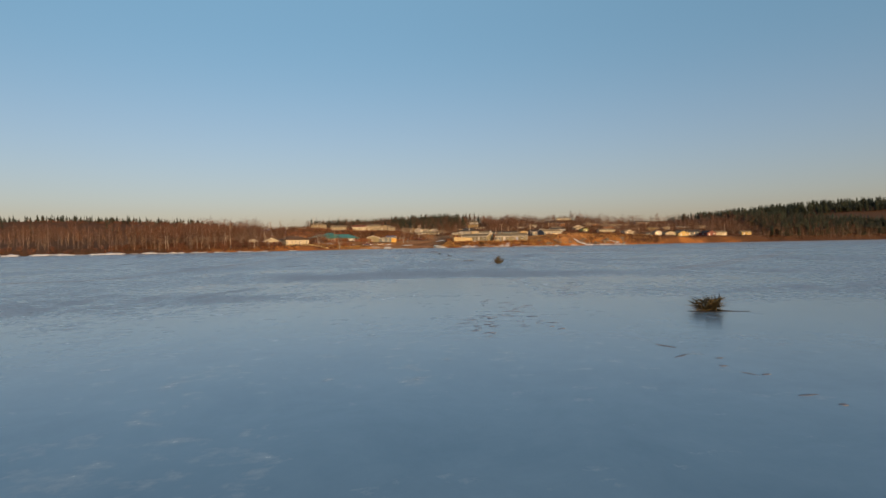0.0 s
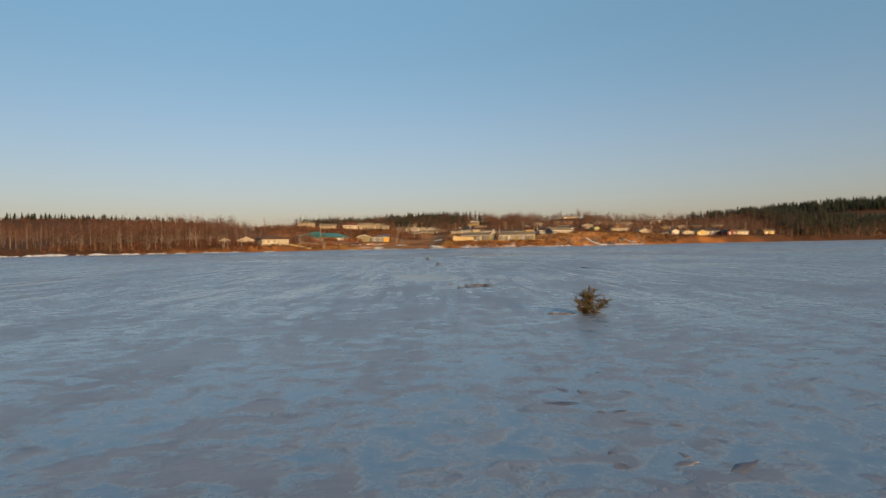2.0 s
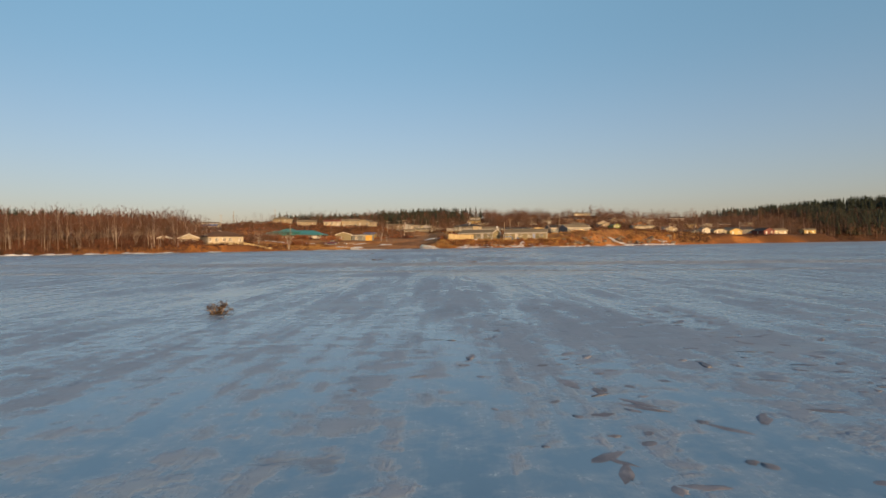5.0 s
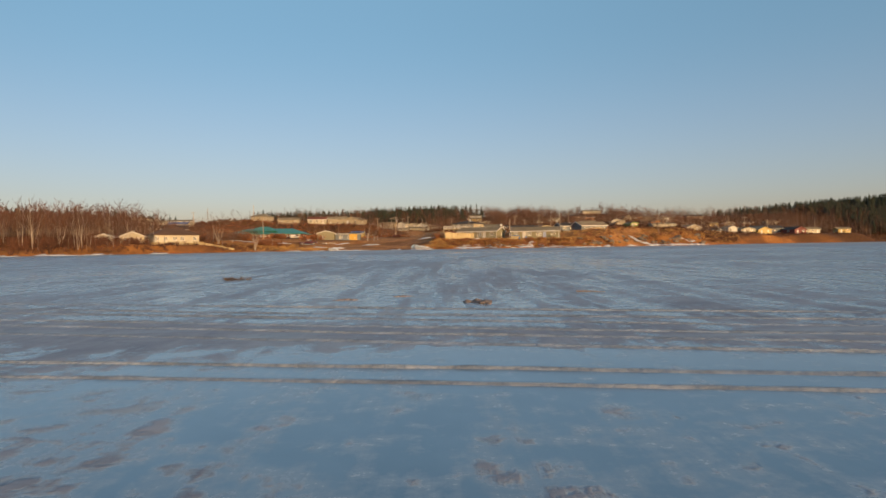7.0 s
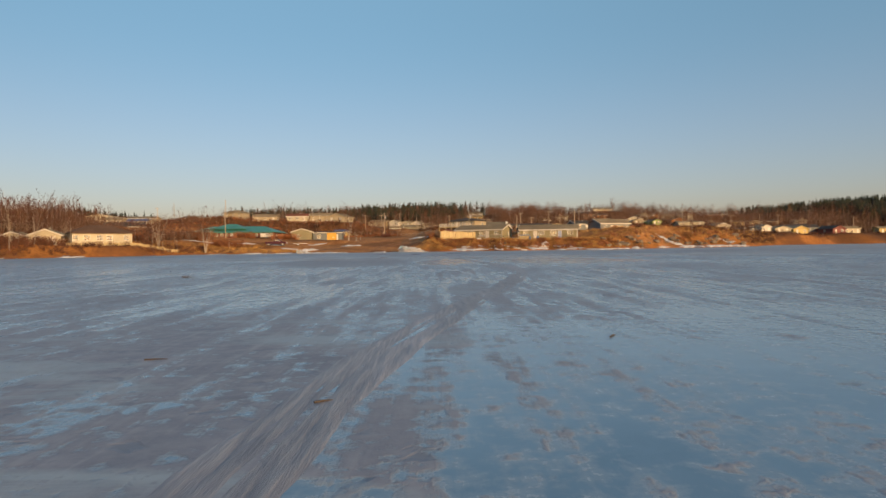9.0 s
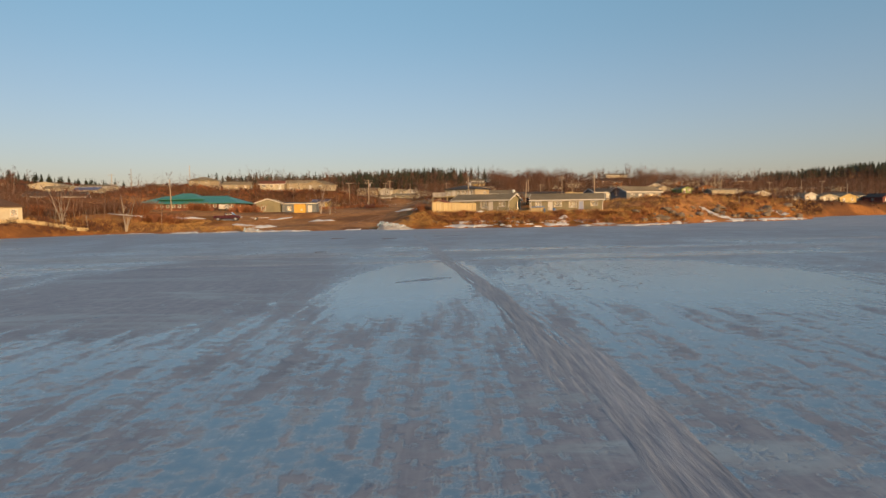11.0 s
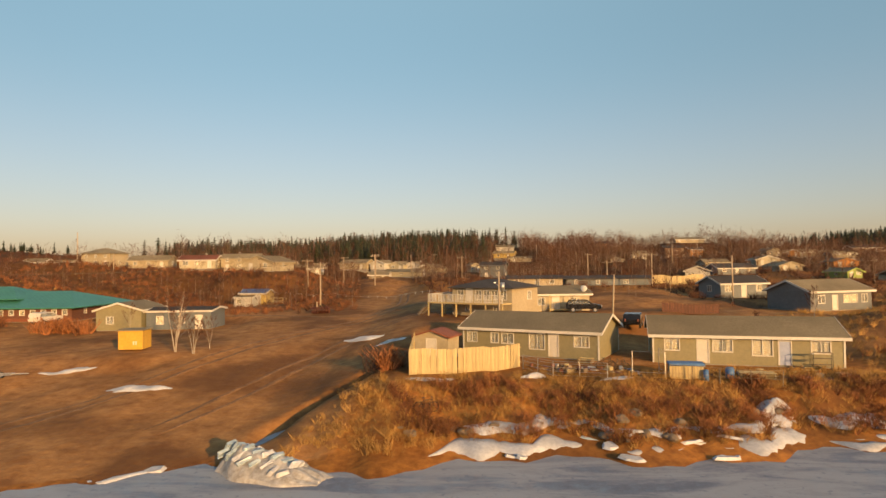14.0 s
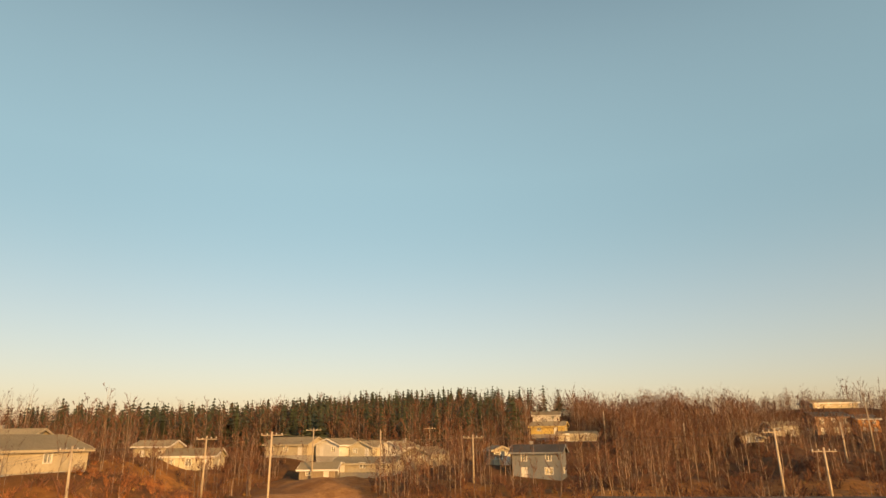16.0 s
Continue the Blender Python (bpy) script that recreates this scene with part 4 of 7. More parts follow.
def chimney(parent, x, y, z0, z1):
    bm = boxes((x - 0.2, y - 0.2, z0, x + 0.2, y + 0.2, z1 - 0.1), (x - 0.26, y - 0.26, z1 - 0.1, x + 0.26, y + 0.26, z1), bevel=0.015)
    part("chimney", bm, CONCRETE, parent)


def skirt(parent, w, d, deep=1.6):
    part("foundation", boxes((-w / 2 + 0.06, -d / 2 + 0.06, -deep, w / 2 - 0.06, d / 2 - 0.06, 0.0)), CONCRETE, parent)


def village_house(x, y, w, foot, ridge, turn, style, rng, group):
    wall, roof, along, label = STYLES[style]
    tall = ridge - foot > 4.0
    d = w * 0.75 if along != "x" else min(max(w * 0.62, 4.2), 7.5)
    if along == "y":
        d = max(w * 1.25, 6.0)
    full = ridge - foot
    rise = min(full * 0.38, (w if along == "y" else d) * 0.2)
    h = full - rise - 0.14
    ob = thing("house", label, "house", x, y, foot, turn, group)
    skirt(ob, w, d)
    holes = []
    k = h / 2.4 if not tall else h / 4.6
    k = min(max(k, 0.7), 1.0)
    n = max(2, int(w / 2.6))
    door_at = rng.randrange(n)
    for i in range(n):
        u = (i + 0.5) / n * w - w / 2
        if i == door_at:
            holes.append((u, 0.02, 0.85 * k, 1.95 * k, "door"))
        else:
            holes.append((u, 1.0 * k, rng.choice((1.0, 1.3, 0.9)) * k, 1.0 * k, rng.choice(("plain", "half", "curtain"))))
        if tall:
            holes.append((u, 3.2 * k, 0.9 * k, 1.0 * k, "plain"))
    sides = [(0.0, 1.0 * k, 1.0 * k, 0.95 * k)] if d > 4 else []
    part("wall", walls(w, d, h, 0.16, [q[:4] for q in holes], (), sides, sides), wall, ob)
    m = side_pose("front", w, d)
    for u, s, a, b, what in holes:
        if what == "door":
            doored(ob, m, u, a, b, TRIM, "", s)
        else:
            framed(ob, m, u, s, a, b, what)
    for side in ("left", "right"):
        for q in sides:
            framed(ob, side_pose(side, w, d), *q)
    if along == "hip":
        hip_roof(ob, w, d, h, rise, roof, ridge=w * 0.12)
    else:
        gable_roof(ob, w, d, h, rise, along, roof, 0.4, wall, board=wall if rng.random() < 0.7 else TRIM)
    if rng.random() < 0.6:
        chimney(ob, rng.uniform(-0.25, 0.25) * w, 0.12 * d, h + rise * 0.4, h + rise + 0.55)
    return ob


rng = random.Random(4)
for rows, group in ((TERRACE, "houses on the terrace"), (ROW, "row of cottages"), (HILL, "houses on the hill"), (BEHIND, "houses behind the shore"),
                    (FARSHORE, "cottages along the far shore"), (LEFTSHORE, "houses among the birches")):
    for row in rows:
        village_house(*row, rng, group)


def shore_house(x, y, turn, w, d, foot, openings, label, doors):
    """One of the two olive bungalows above the bank."""
    ob = thing("bungalow", label, "house", x, y, foot, turn, "olive bungalows above the bank")
    h, rise = 2.5, 1.28
    skirt(ob, w, d, 1.2)
    part("wall", walls(w, d, h, 0.18, [q[:4] for q in openings], (), (), ()), OLIVE, ob)
    m = side_pose("front", w, d)
    for u, s, a, b, what in openings:
        if what in doors:
            doored(ob, m, u, a, b, doors[what], {"white": "white panelled door", "blue": "pale blue door"}[what], s)
        else:
            framed(ob, m, u, s, a, b, what)
    gable_roof(ob, w, d, h, rise, "x", ROOF, 0.42, OLIVE)
    for sx in (-1, 1):
        for sy in (-1, 1):
            cx, cy = sx * w / 2, sy * d / 2
            part("corner_board", boxes((cx - 0.07, cy - 0.02, 0, cx + 0.07, cy + 0.02, h - 0.02) if sy * sx else (0, 0, 0, 1, 1, 1)), TRIM, ob).location.y = sy * 0.025
    bm = bmesh.new()
    box(bm, w / 2 + 0.005, -0.18, h + 0.62, w / 2 + 0.04, 0.18, h + 0.98)
    part("gable_vent", bm, TRIM, ob)
    return ob


W1, W2 = 15.0, 13.6
at1 = lambda f: (f - 0.5) * W1
at2 = lambda f: (f - 0.5) * W2
shore_house(26.5, 118.2, -14, W1, 7.4, 2.9, [
    (at1(0.105), 1.15, 1.15, 0.95, "curtain"), (at1(0.275), 0.05, 0.86, 2.02, "white"), (at1(0.38), 1.1, 1.5, 1.0, "half"), (at1(0.59), 0.85, 1.5, 1.35, "curtain"),
    (at1(0.705), 0.05, 0.86, 2.02, "blue"), (at1(0.885), 1.15, 1.35, 0.95, "half")], "olive-green duplex bungalow with white trim and shingle roof", {"white": TRIM, "blue": BLUEDOOR})
shore_house(9.1, 122.8, -27, W2, 7.4, 3.1, [
    (at2(0.07), 1.1, 1.0, 0.9, "half"), (at2(0.25), 1.1, 0.7, 0.9, "plain"), (at2(0.35), 1.1, 1.15, 0.9, "plain"), (at2(0.57), 0.7, 1.45, 1.4, "half"),
    (at2(0.69), 0.05, 0.86, 2.02, "white"), (at2(0.885), 1.1, 1.3, 0.9, "half")], "olive-green bungalow with a white-trimmed gable behind a plank fence", {"white": TRIM})

# ---- trees and brush ----


def stem(out, a, b, r0, r1, sides=3):
    """Adds a tapered stem to out = [verts, faces]."""
    a, b = np.asarray(a, float), np.asarray(b, float)
    w = b - a
    w = w / (np.linalg.norm(w) + 1e-9)
    u = np.cross(w, (0.3, 0.9, 0.1))
    u /= np.linalg.norm(u) + 1e-9
    v = np.cross(w, u)
    n = len(out[0])
    for p, r in ((a, r0), (b, r1)):
        for i in range(sides):
            c, s = math.cos(6.2832 * i / sides), math.sin(6.2832 * i / sides)
            out[0].append(p + (u * c + v * s) * r)
    for i in range(sides):
        j = (i + 1) % sides
        out[1].append((n + i, n + j, n + sides + j))
        out[1].append((n + i, n + sides + j, n + sides + i))


def blade(out, a, b, w):
    """A thin flat sliver from a to b."""
    a, b = np.asarray(a, float), np.asarray(b, float)
    t = np.cross(b - a, (0.35, 0.8, 0.5))
    t = t / (np.linalg.norm(t) + 1e-9) * w
    n = len(out[0])
    out[0].extend((a - t, a + t, b))
    out[1].append((n, n + 1, n + 2))


def bare_tree(r, tall, limbs=9, twigs=7, sides=3, stems=1, spread=0.3, fine=1.0, stout=1.0):
    """A leafless birch or aspen: (wood verts, faces), (twig verts, faces)."""
    wood, fuzz = [[], []], [[], []]
    for s in range(stems):
        lean = np.array([r.uniform(-1, 1), r.uniform(-1, 1), 0]) * (0.05 if stems == 1 else 0.28) * tall
        base = np.array([r.uniform(-1, 1), r.uniform(-1, 1), 0]) * (0.12 if stems > 1 else 0)
        line = [base + lean * (k / 5) ** 1.1 + np.array([r.uniform(-1, 1), r.uniform(-1, 1), 0]) * 0.014 * tall * (k > 0) + np.array([0, 0, tall * k / 5 * (1 if s == 0 else 0.9)]) for k in range(6)]
        line[0][2] -= 0.5
        rad = (0.0095 if stems == 1 else 0.0046) * tall * stout
        for k in range(5):
            stem(wood, line[k], line[k + 1], rad * (1 - k / 5.4), rad * (1 - (k + 1) / 5.4), sides)
        for i in range(limbs):
            f = r.uniform(0.22, 0.9)
            q = f * 5
            k = min(int(q), 4)
            p = line[k] * (1 - (q - k)) + line[k + 1] * (q - k)
            a = r.uniform(0, 6.2832)
            reach = spread * tall * (1.15 - f) * r.uniform(0.6, 1.1)
            tip = p + np.array([math.cos(a) * reach, math.sin(a) * reach, reach * r.uniform(1.0, 1.9)])
            mid = (p + tip) / 2 + np.array([math.cos(a), math.sin(a), -0.2]) * reach * 0.12
            stem(wood, p, mid, rad * 0.38 * (1.1 - f), rad * 0.24 * (1.1 - f), 3)
            stem(fuzz, mid, tip, rad * 0.24 * (1.1 - f) + 0.004, 0.006, 3)
            for _ in range(twigs):
                g = r.uniform(0.25, 1)
                o = p + (tip - p) * g
                b = a + r.uniform(-1.2, 1.2)
                ln = 0.12 * tall * r.uniform(0.5, 1.1) * (1.35 - 0.8 * f)
                e = o + np.array([math.cos(b) * ln * 0.55, math.sin(b) * ln * 0.55, ln * r.uniform(0.3, 1.0)])
                blade(fuzz, o, e, 0.016 * fine)
                for _ in range(2):
                    h = o + (e - o) * r.uniform(0.3, 0.8)
                    blade(fuzz, h, h + np.array([r.uniform(-1, 1), r.uniform(-1, 1), r.uniform(0.2, 1.3)]) * ln * 0.4, 0.011 * fine)
    return [(np.array(q[0]), np.array(q[1], int)) for q in (wood, fuzz)]


def spruce(r, tall, wide=0.13):
    """A narrow black spruce: (trunk), (needle boughs)."""
    wood, green = [[], []], [[], []]
    stem(wood, (0, 0, -0.4), (0, 0, tall * 0.98), 0.012 * tall, 0.004 * tall, 4)
    z = tall * r.uniform(0.1, 0.18)
    a00 = r.uniform(0, 6)
    while z < tall * 0.99:
        f = z / tall
        reach = tall * wide * min(1.0, 1.25 * (1 - f) ** 0.7) * (0.75 + 0.25 * math.sin(9 * f + a00)) * r.uniform(0.7, 1.2) + 0.12
        n = 5
        a0 = r.uniform(0, 6.28)
        for i in range(n):
            a = a0 + 6.2832 * i / n + r.uniform(-0.2, 0.2)
            q = reach * r.uniform(0.65, 1.15)
            dx, dy = math.cos(a), math.sin(a)
            top = np.array([0, 0, z + 0.05 * tall])
            tip = np.array([dx * q, dy * q, z - 0.25 * q])
            sx, sy = -dy * q * 0.55, dx * q * 0.55
            m = len(green[0])
            mid = tip * 0.55 + np.array([0, 0, z]) * 0.45
            green[0].extend((top, mid + (sx, sy, -0.06 * q), tip, mid - (sx, sy, 0.06 * q)))
            green[1].extend(((m, m + 1, m + 2), (m, m + 2, m + 3)))
        z += tall * r.uniform(0.065, 0.09)
    return [(np.array(q[0]), np.array(q[1], int)) for q in (wood, green)]


def shrub(r, tall, n=16):
    out = [[], []]
    for _ in range(n):
        a, b = r.uniform(0, 6.28), r.uniform(0.1, 0.75)
        o = np.array([r.uniform(-0.2, 0.2) * tall, r.uniform(-0.2, 0.2) * tall, -0.1])
        e = o + np.array([math.cos(a) * b, math.sin(a) * b, r.uniform(0.6, 1.0)]) * tall
        blade(out, o, e, 0.03)
        for _ in range(2):
            h = o + (e - o) * r.uniform(0.35, 0.9)
            blade(out, h, h + np.array([r.uniform(-0.5, 0.5), r.uniform(-0.5, 0.5), r.uniform(0.2, 0.8)]) * tall * 0.4, 0.02)
    return [(np.array(out[0]), np.array(out[1], int))]


def tuft(r, tall, n=14):
    out = [[], []]
    for _ in range(n):
        a, b = r.uniform(0, 6.28), r.uniform(0.1, 0.8)
        o = np.array([r.uniform(-0.25, 0.25), r.uniform(-0.25, 0.25), -0.05])
        blade(out, o, o + np.array([math.cos(a) * b, math.sin(a) * b, r.uniform(0.5, 1.0)]) * tall, 0.02)
    return [(np.array(out[0]), np.array(out[1], int))]


def plant(name, protos, spots, materials, label, category):
    """Many plants as ONE object: protos are lists of (verts, faces) per material; spots are x, y, z, scale, turn, which."""
    vs, fs, ms, n = [], [], [], 0
    for x, y, z, s, a, i in spots:
        c, q = math.cos(a) * s, math.sin(a) * s
        turn = np.array([[c, q, 0], [-q, c, 0], [0, 0, s]])
        for k, (v, f) in enumerate(protos[i]):
            vs.append(v @ turn + (x, y, z))
            fs.append(f + n)
            ms.append(np.full(len(f), k, np.int32))
            n += len(v)
    v, f, m = np.concatenate(vs).astype(np.float32), np.concatenate(fs).astype(np.int32), np.concatenate(ms)
    me = bpy.data.meshes.new(name)
    me.vertices.add(len(v))
    me.vertices.foreach_set("co", v.ravel())
    me.loops.add(len(f) * 3)
    me.loops.foreach_set("vertex_index", f.ravel())
    me.polygons.add(len(f))
    me.polygons.foreach_set("loop_start", np.arange(0, len(f) * 3, 3, dtype=np.int32))
    for q in materials:
        me.materials.append(q)
    me.polygons.foreach_set("material_index", m)
    me.update(calc_edges=True)
    return tagged(new(name, me), label, category, kind="stuff")


rv = random.Random(11)
BARE = [bare_tree(rv, 1.0 * q, limbs=9, twigs=3, fine=2.5, spread=0.34) for q in (6.5, 7.5, 8.0, 7.0, 8.5, 6.0)]
SPRUCES = [spruce(rv, 7.0, w) for w in (0.26, 0.32, 0.36, 0.29, 0.24)]
SHRUBS = [shrub(rv, 1.0, 14) for _ in range(5)]
TUFTS = [tuft(rv, 1.0, 16) for _ in range(5)]
CLEAR = np.array([(x, y, r) for x, y, r, _ in PADS])


def open_ground(x, y, gap=1.5):
    return bool((np.hypot(CLEAR[:, 0] - x, CLEAR[:, 1] - y) > CLEAR[:, 2] * 0.85 + gap).all())


def on_road(x, y):
    return abs(x + 6 + 0.16 * (y - 140)) < 7 and 117 < y < 245


def wood(n, x0, x1, y0, y1, keep, low, high, kinds, seed, gap=1.0):
    """n tries of random spots in a stretch; keep(x, y, d, random) decides."""
    r = random.Random(seed)
    got = []
    for _ in range(n):
        x, y = r.uniform(x0, x1), r.uniform(y0, y1)
        d = y - float(shore(x))
        if d > 2 and open_ground(x, y, gap) and not on_road(x, y) and keep(x, y, d, r.random()):
            got.append((x, y, ground_z(x, y) - 0.1, r.uniform(low, high), r.uniform(0, 6.28), r.randrange(kinds)))
    return got


GARDENS = np.array([(x, y, 0.5 * w + 1.5, 26 if y > 257 else 15) for x, y, w, *_ in ROW + HILL])


def thinned(spots):
    """Leaves the cleared yards on the lake side of the upper houses almost free of trees."""
    return [p for p in spots if (p[3] * 37.0) % 1.0 < 0.12
            or not ((abs(GARDENS[:, 0] - p[0]) < GARDENS[:, 2]) & (GARDENS[:, 1] - p[1] > -2) & (GARDENS[:, 1] - p[1] < GARDENS[:, 3])).any()]


hill_birch = (wood(1500, -112, 34, 256, 325, lambda x, y, d, q: q < 0.9 * (0.4 if x < -60 else 1), 0.8, 1.25, 6, 21) + wood(1700, 24, 62, 246, 325, lambda x, y, d, q: q < 0.95, 0.6, 1.0, 6, 18) + wood(1900, 60, 116, 246, 325, lambda x, y, d, q: q < 0.95, 0.45, 0.8, 6, 17)) + wood(1500, 95, 330, 250, 330, lambda x, y, d, q: q < 0.8, 0.75, 1.15, 6, 20)
hill_spruce = wood(4000, -110, 160, 264, 352, lambda x, y, d, q: q < (max(0.45, min(0.95, 0.65 - x / 50)) if x < 2 and y > 284 else 0.5 if x < -20 else 0.3 if x < 2 else max(0.0, 0.45 - x / 50)), 0.75, 1.35, 5, 22)
left_birch = wood(2900, -340, -60, 10, 262, lambda x, y, d, q: d > 4 and y < 128 and (x < -105 or (y < 112 and x < -78 - 0.2 * d)) and q < 0.95, 0.7, 1.15, 6, 23)
left_thicket = wood(2600, -130, -58, 30, 128, lambda x, y, d, q: d > 5 and x < -95 and (x < -101 or y > 89) and q < 0.85, 0.75, 1.35, 6, 29, 0.3) + wood(700, -97, -66, 88, 128, lambda x, y, d, q: q < 0.6, 0.35, 0.75, 6, 30, 0.3)
left_spruce = wood(60, -360, -150, 60, 200, lambda x, y, d, q: q < 0.3, 0.5, 0.8, 5, 24)
right_wood = wood(5200, 100, 430, 160, 300, lambda x, y, d, q: d > 8 and (x > 190 or d > 34 or q < 0.3), 0.65, 1.05, 6, 25)
right_spruce = wood(2600, 195, 430, 240, 340, lambda x, y, d, q: d > 14 and q < 0.9 * (x > 232), 0.85, 1.35, 5, 26)
village_birch = wood(5200, -115, 130, 160, 262, lambda x, y, d, q: q < (0.6 if y > 212 else 0.13) * (0.7 if x > 30 else 1.3 if x > 8 else 0.3 if x < -60 else 0.75), 0.4, 0.85, 6, 27, 0.4)
row_birch = wood(520, -78, 8, 205, 262, lambda x, y, d, q: q < 0.85, 0.5, 1.05, 6, 19, -0.3)
slope_birch = wood(620, -112, -20, 158, 198, lambda x, y, d, q: q < 0.6 and y > 164 - 0.1 * x, 0.3, 0.6, 6, 28, 0.2)
plant("bare_wood", BARE, thinned(hill_birch + village_birch + row_birch) + left_thicket + left_birch + right_wood + slope_birch, (BIRCH, TWIG), "leafless birch and aspen wood, pale stems and red-brown twigs", "woods")
far_spruce = wood(1700, 300, 900, 520, 650, lambda x, y, d, q: True, 1.1, 1.9, 5, 55) + wood(420, -480, -190, 250, 360, lambda x, y, d, q: True, 0.5, 0.85, 5, 56)
plant("spruce_wood", SPRUCES, thinned(hill_spruce) + left_spruce + right_spruce + far_spruce, (TWIG, NEEDLES), "dark narrow spruces along the ridge", "woods")

clumped = lambda x, y: noise.noise(Vector((x * 0.42, y * 0.5, 3.0)))
bank_brush = wood(9000, -6, 42, 98, 117, lambda x, y, d, q: 2.4 < d < 10.5 and x > -4.5 + 0.2 * (108 - y) and clumped(x, y) > -0.02 + 0.3 * (q - 0.5) and (x < 5 or d < 8.5), 0.4, 1.05, 5, 31, -30)
left_brush = wood(2600, -330, -58, 5, 120, lambda x, y, d, q: 1.5 < d < 16, 0.8, 2.2, 5, 32, -30) + wood(3600, -112, -58, 30, 108, lambda x, y, d, q: 1.5 < d < 14 and q < 0.9, 0.7, 1.5, 5, 36, -0.5) + wood(4200, -130, -60, 30, 130, lambda x, y, d, q: d > 8 and (x < -78 or y > 96 and x < -70 and q < 0.4), 1.2, 2.6, 5, 37, 0.5)
right_brush = wood(9000, 38, 240, 100, 270, lambda x, y, d, q: 3 < d < (22 if x < 95 else 45) and q < (0.85 if x < 75 else 0.95), 0.5, 1.7, 5, 33, 0)
far_bank = wood(3600, 95, 260, 130, 262, lambda x, y, d, q: 2 < d < 9, 0.5, 1.2, 5, 38, 0)
wild_brush = far_bank + wood(9000, -150, 130, 150, 265, lambda x, y, d, q: q < 0.8 and (y > 176 or x > 38) or q < 0.22 and x < -22 and (y > 153 or x < -52), 0.6, 1.9, 5, 34, 0.5)
under_brush = wood(5200, -330, 420, 250, 335, lambda x, y, d, q: q < 0.9, 1.0, 2.4, 5, 35, 0.5)
clumps = [(cx + rv.gauss(0, w), cy + rv.gauss(0, w * 0.6), ground_z(cx, cy) - 0.05, rv.uniform(1.6, 2.9), rv.uniform(0, 6.28), rv.randrange(5))
          for cx, cy, w, n in ((-64, 141, 1.4, 40), (-57, 104, 2.2, 50), (-69, 118, 2.5, 45), (-80, 104, 3, 50), (-50, 138, 1.6, 26), (-75, 134, 2.4, 40), (-5.0, 113, 0.8, 16)) for _ in range(n)]
slope_brush = wood(5200, -100, -12, 150, 212, lambda x, y, d, q: y > 158 - 0.12 * (x + 12) * (x > -30) and noise.noise(Vector((x * 0.11, y * 0.16, 8.0))) > -0.12 + 0.3 * (q - 0.5), 0.45, 1.15, 5, 39, 0.3)
plant("willow_brush", SHRUBS, thinned(slope_brush) + clumps + bank_brush + [p for p in right_brush if p[0] < 92], (WILLOW,), "leafless red-brown willow brush on the banks", "brush")
plant("undergrowth", SHRUBS, thinned(wild_brush + under_brush) + left_brush + [p for p in right_brush if p[0] >= 92], (THICKET,), "dull brown undergrowth between the houses and in the woods", "brush")
bank_grass = wood(5000, -10, 42, 97, 117, lambda x, y, d, q: 1.4 < d < 13 and x > -4.5 + 0.3 * (y - 116), 0.4, 0.95, 5, 41, -30)
right_grass = wood(12000, 36, 130, 104, 200, lambda x, y, d, q: 2.5 < d < 34, 0.45, 1.1, 5, 42, 0)
left_grass = wood(4200, -75, -36, 86, 122, lambda x, y, d, q: 2.0 < d < (24 if x < -48 else 14), 0.35, 0.85, 5, 43, 0)
field_grass = wood(5000, -120, 60, 118, 215, lambda x, y, d, q: (y > 165 or x < -52) and q < 0.8, 0.25, 0.6, 5, 44, 0)
plant("dry_grass", TUFTS, bank_grass + right_grass + left_grass + field_grass, (STRAW,), "ochre dry grass tufts left from last summer", "grass")


def birch_tree(x, y, tall, stems, seed, label, stout=1.0):
    """A birch of its own: trunk and crown."""
    ob = thing("birch", label, "tree", x, y, ground_z(x, y))
    trunk, crown = bare_tree(random.Random(seed), tall, 12 if stems < 3 else 8, 6, 5, stems, 0.3, 1.5, stout)
    raw("trunk", *trunk, BARK, ob)
    raw("crown", *crown, TWIG, ob)
    return ob


birch_tree(-56.3, 90.6, 7.0, 4, 1, "leaning four-stemmed birch on the waterline", 3.0)
birch_tree(-65.0, 86.8, 7.2, 4, 2, "clump of white birch stems beside the waterline", 2.6)
birch_tree(-53.6, 98.5, 3.4, 1, 3, "short bare birch among dry grass")
birch_tree(-61.5, 88.0, 3.6, 1, 4, "slim bare birch on the bank", 1.6)
birch_tree(-28.9, 124.0, 6.6, 6, 5, "tall bare birch beside the landing", 1.8)
birch_tree(-26.6, 123.4, 4.2, 5, 6, "low birch clump with pale stems", 2.2)
birch_tree(-25.6, 125.2, 4.0, 2, 7, "low twin birch at the landing")
birch_tree(-40.4, 136.0, 4.4, 1, 8, "bare birch beside the low workshop")
birch_tree(72.2, 134.0, 4.2, 2, 9, "small white birch on the grassy bank")
birch_tree(41.2, 132.0, 4.0, 2, 10, "bare birch before the grey house")
birch_tree(33.2, 128.0, 3.4, 2, 12, "bare sapling behind the duplex")
rv = random.Random(77)
for i in range(34):
    bx = (-64 - i * 2.6 if i < 4 else -71.5 - i * 1.25) + rv.uniform(-1, 1)
    by = float(shore(bx)) + rv.uniform(5, 16)
    if open_ground(bx, by, -1.0):
        birch_tree(bx, by, rv.uniform(7.0, 11.0) * (0.55 if i < 4 else 1.0), rv.choice((1, 2, 3)), 100 + i, "tall white-stemmed birch in the shore wood", 0.65)

# ---- buildings round the landing ----


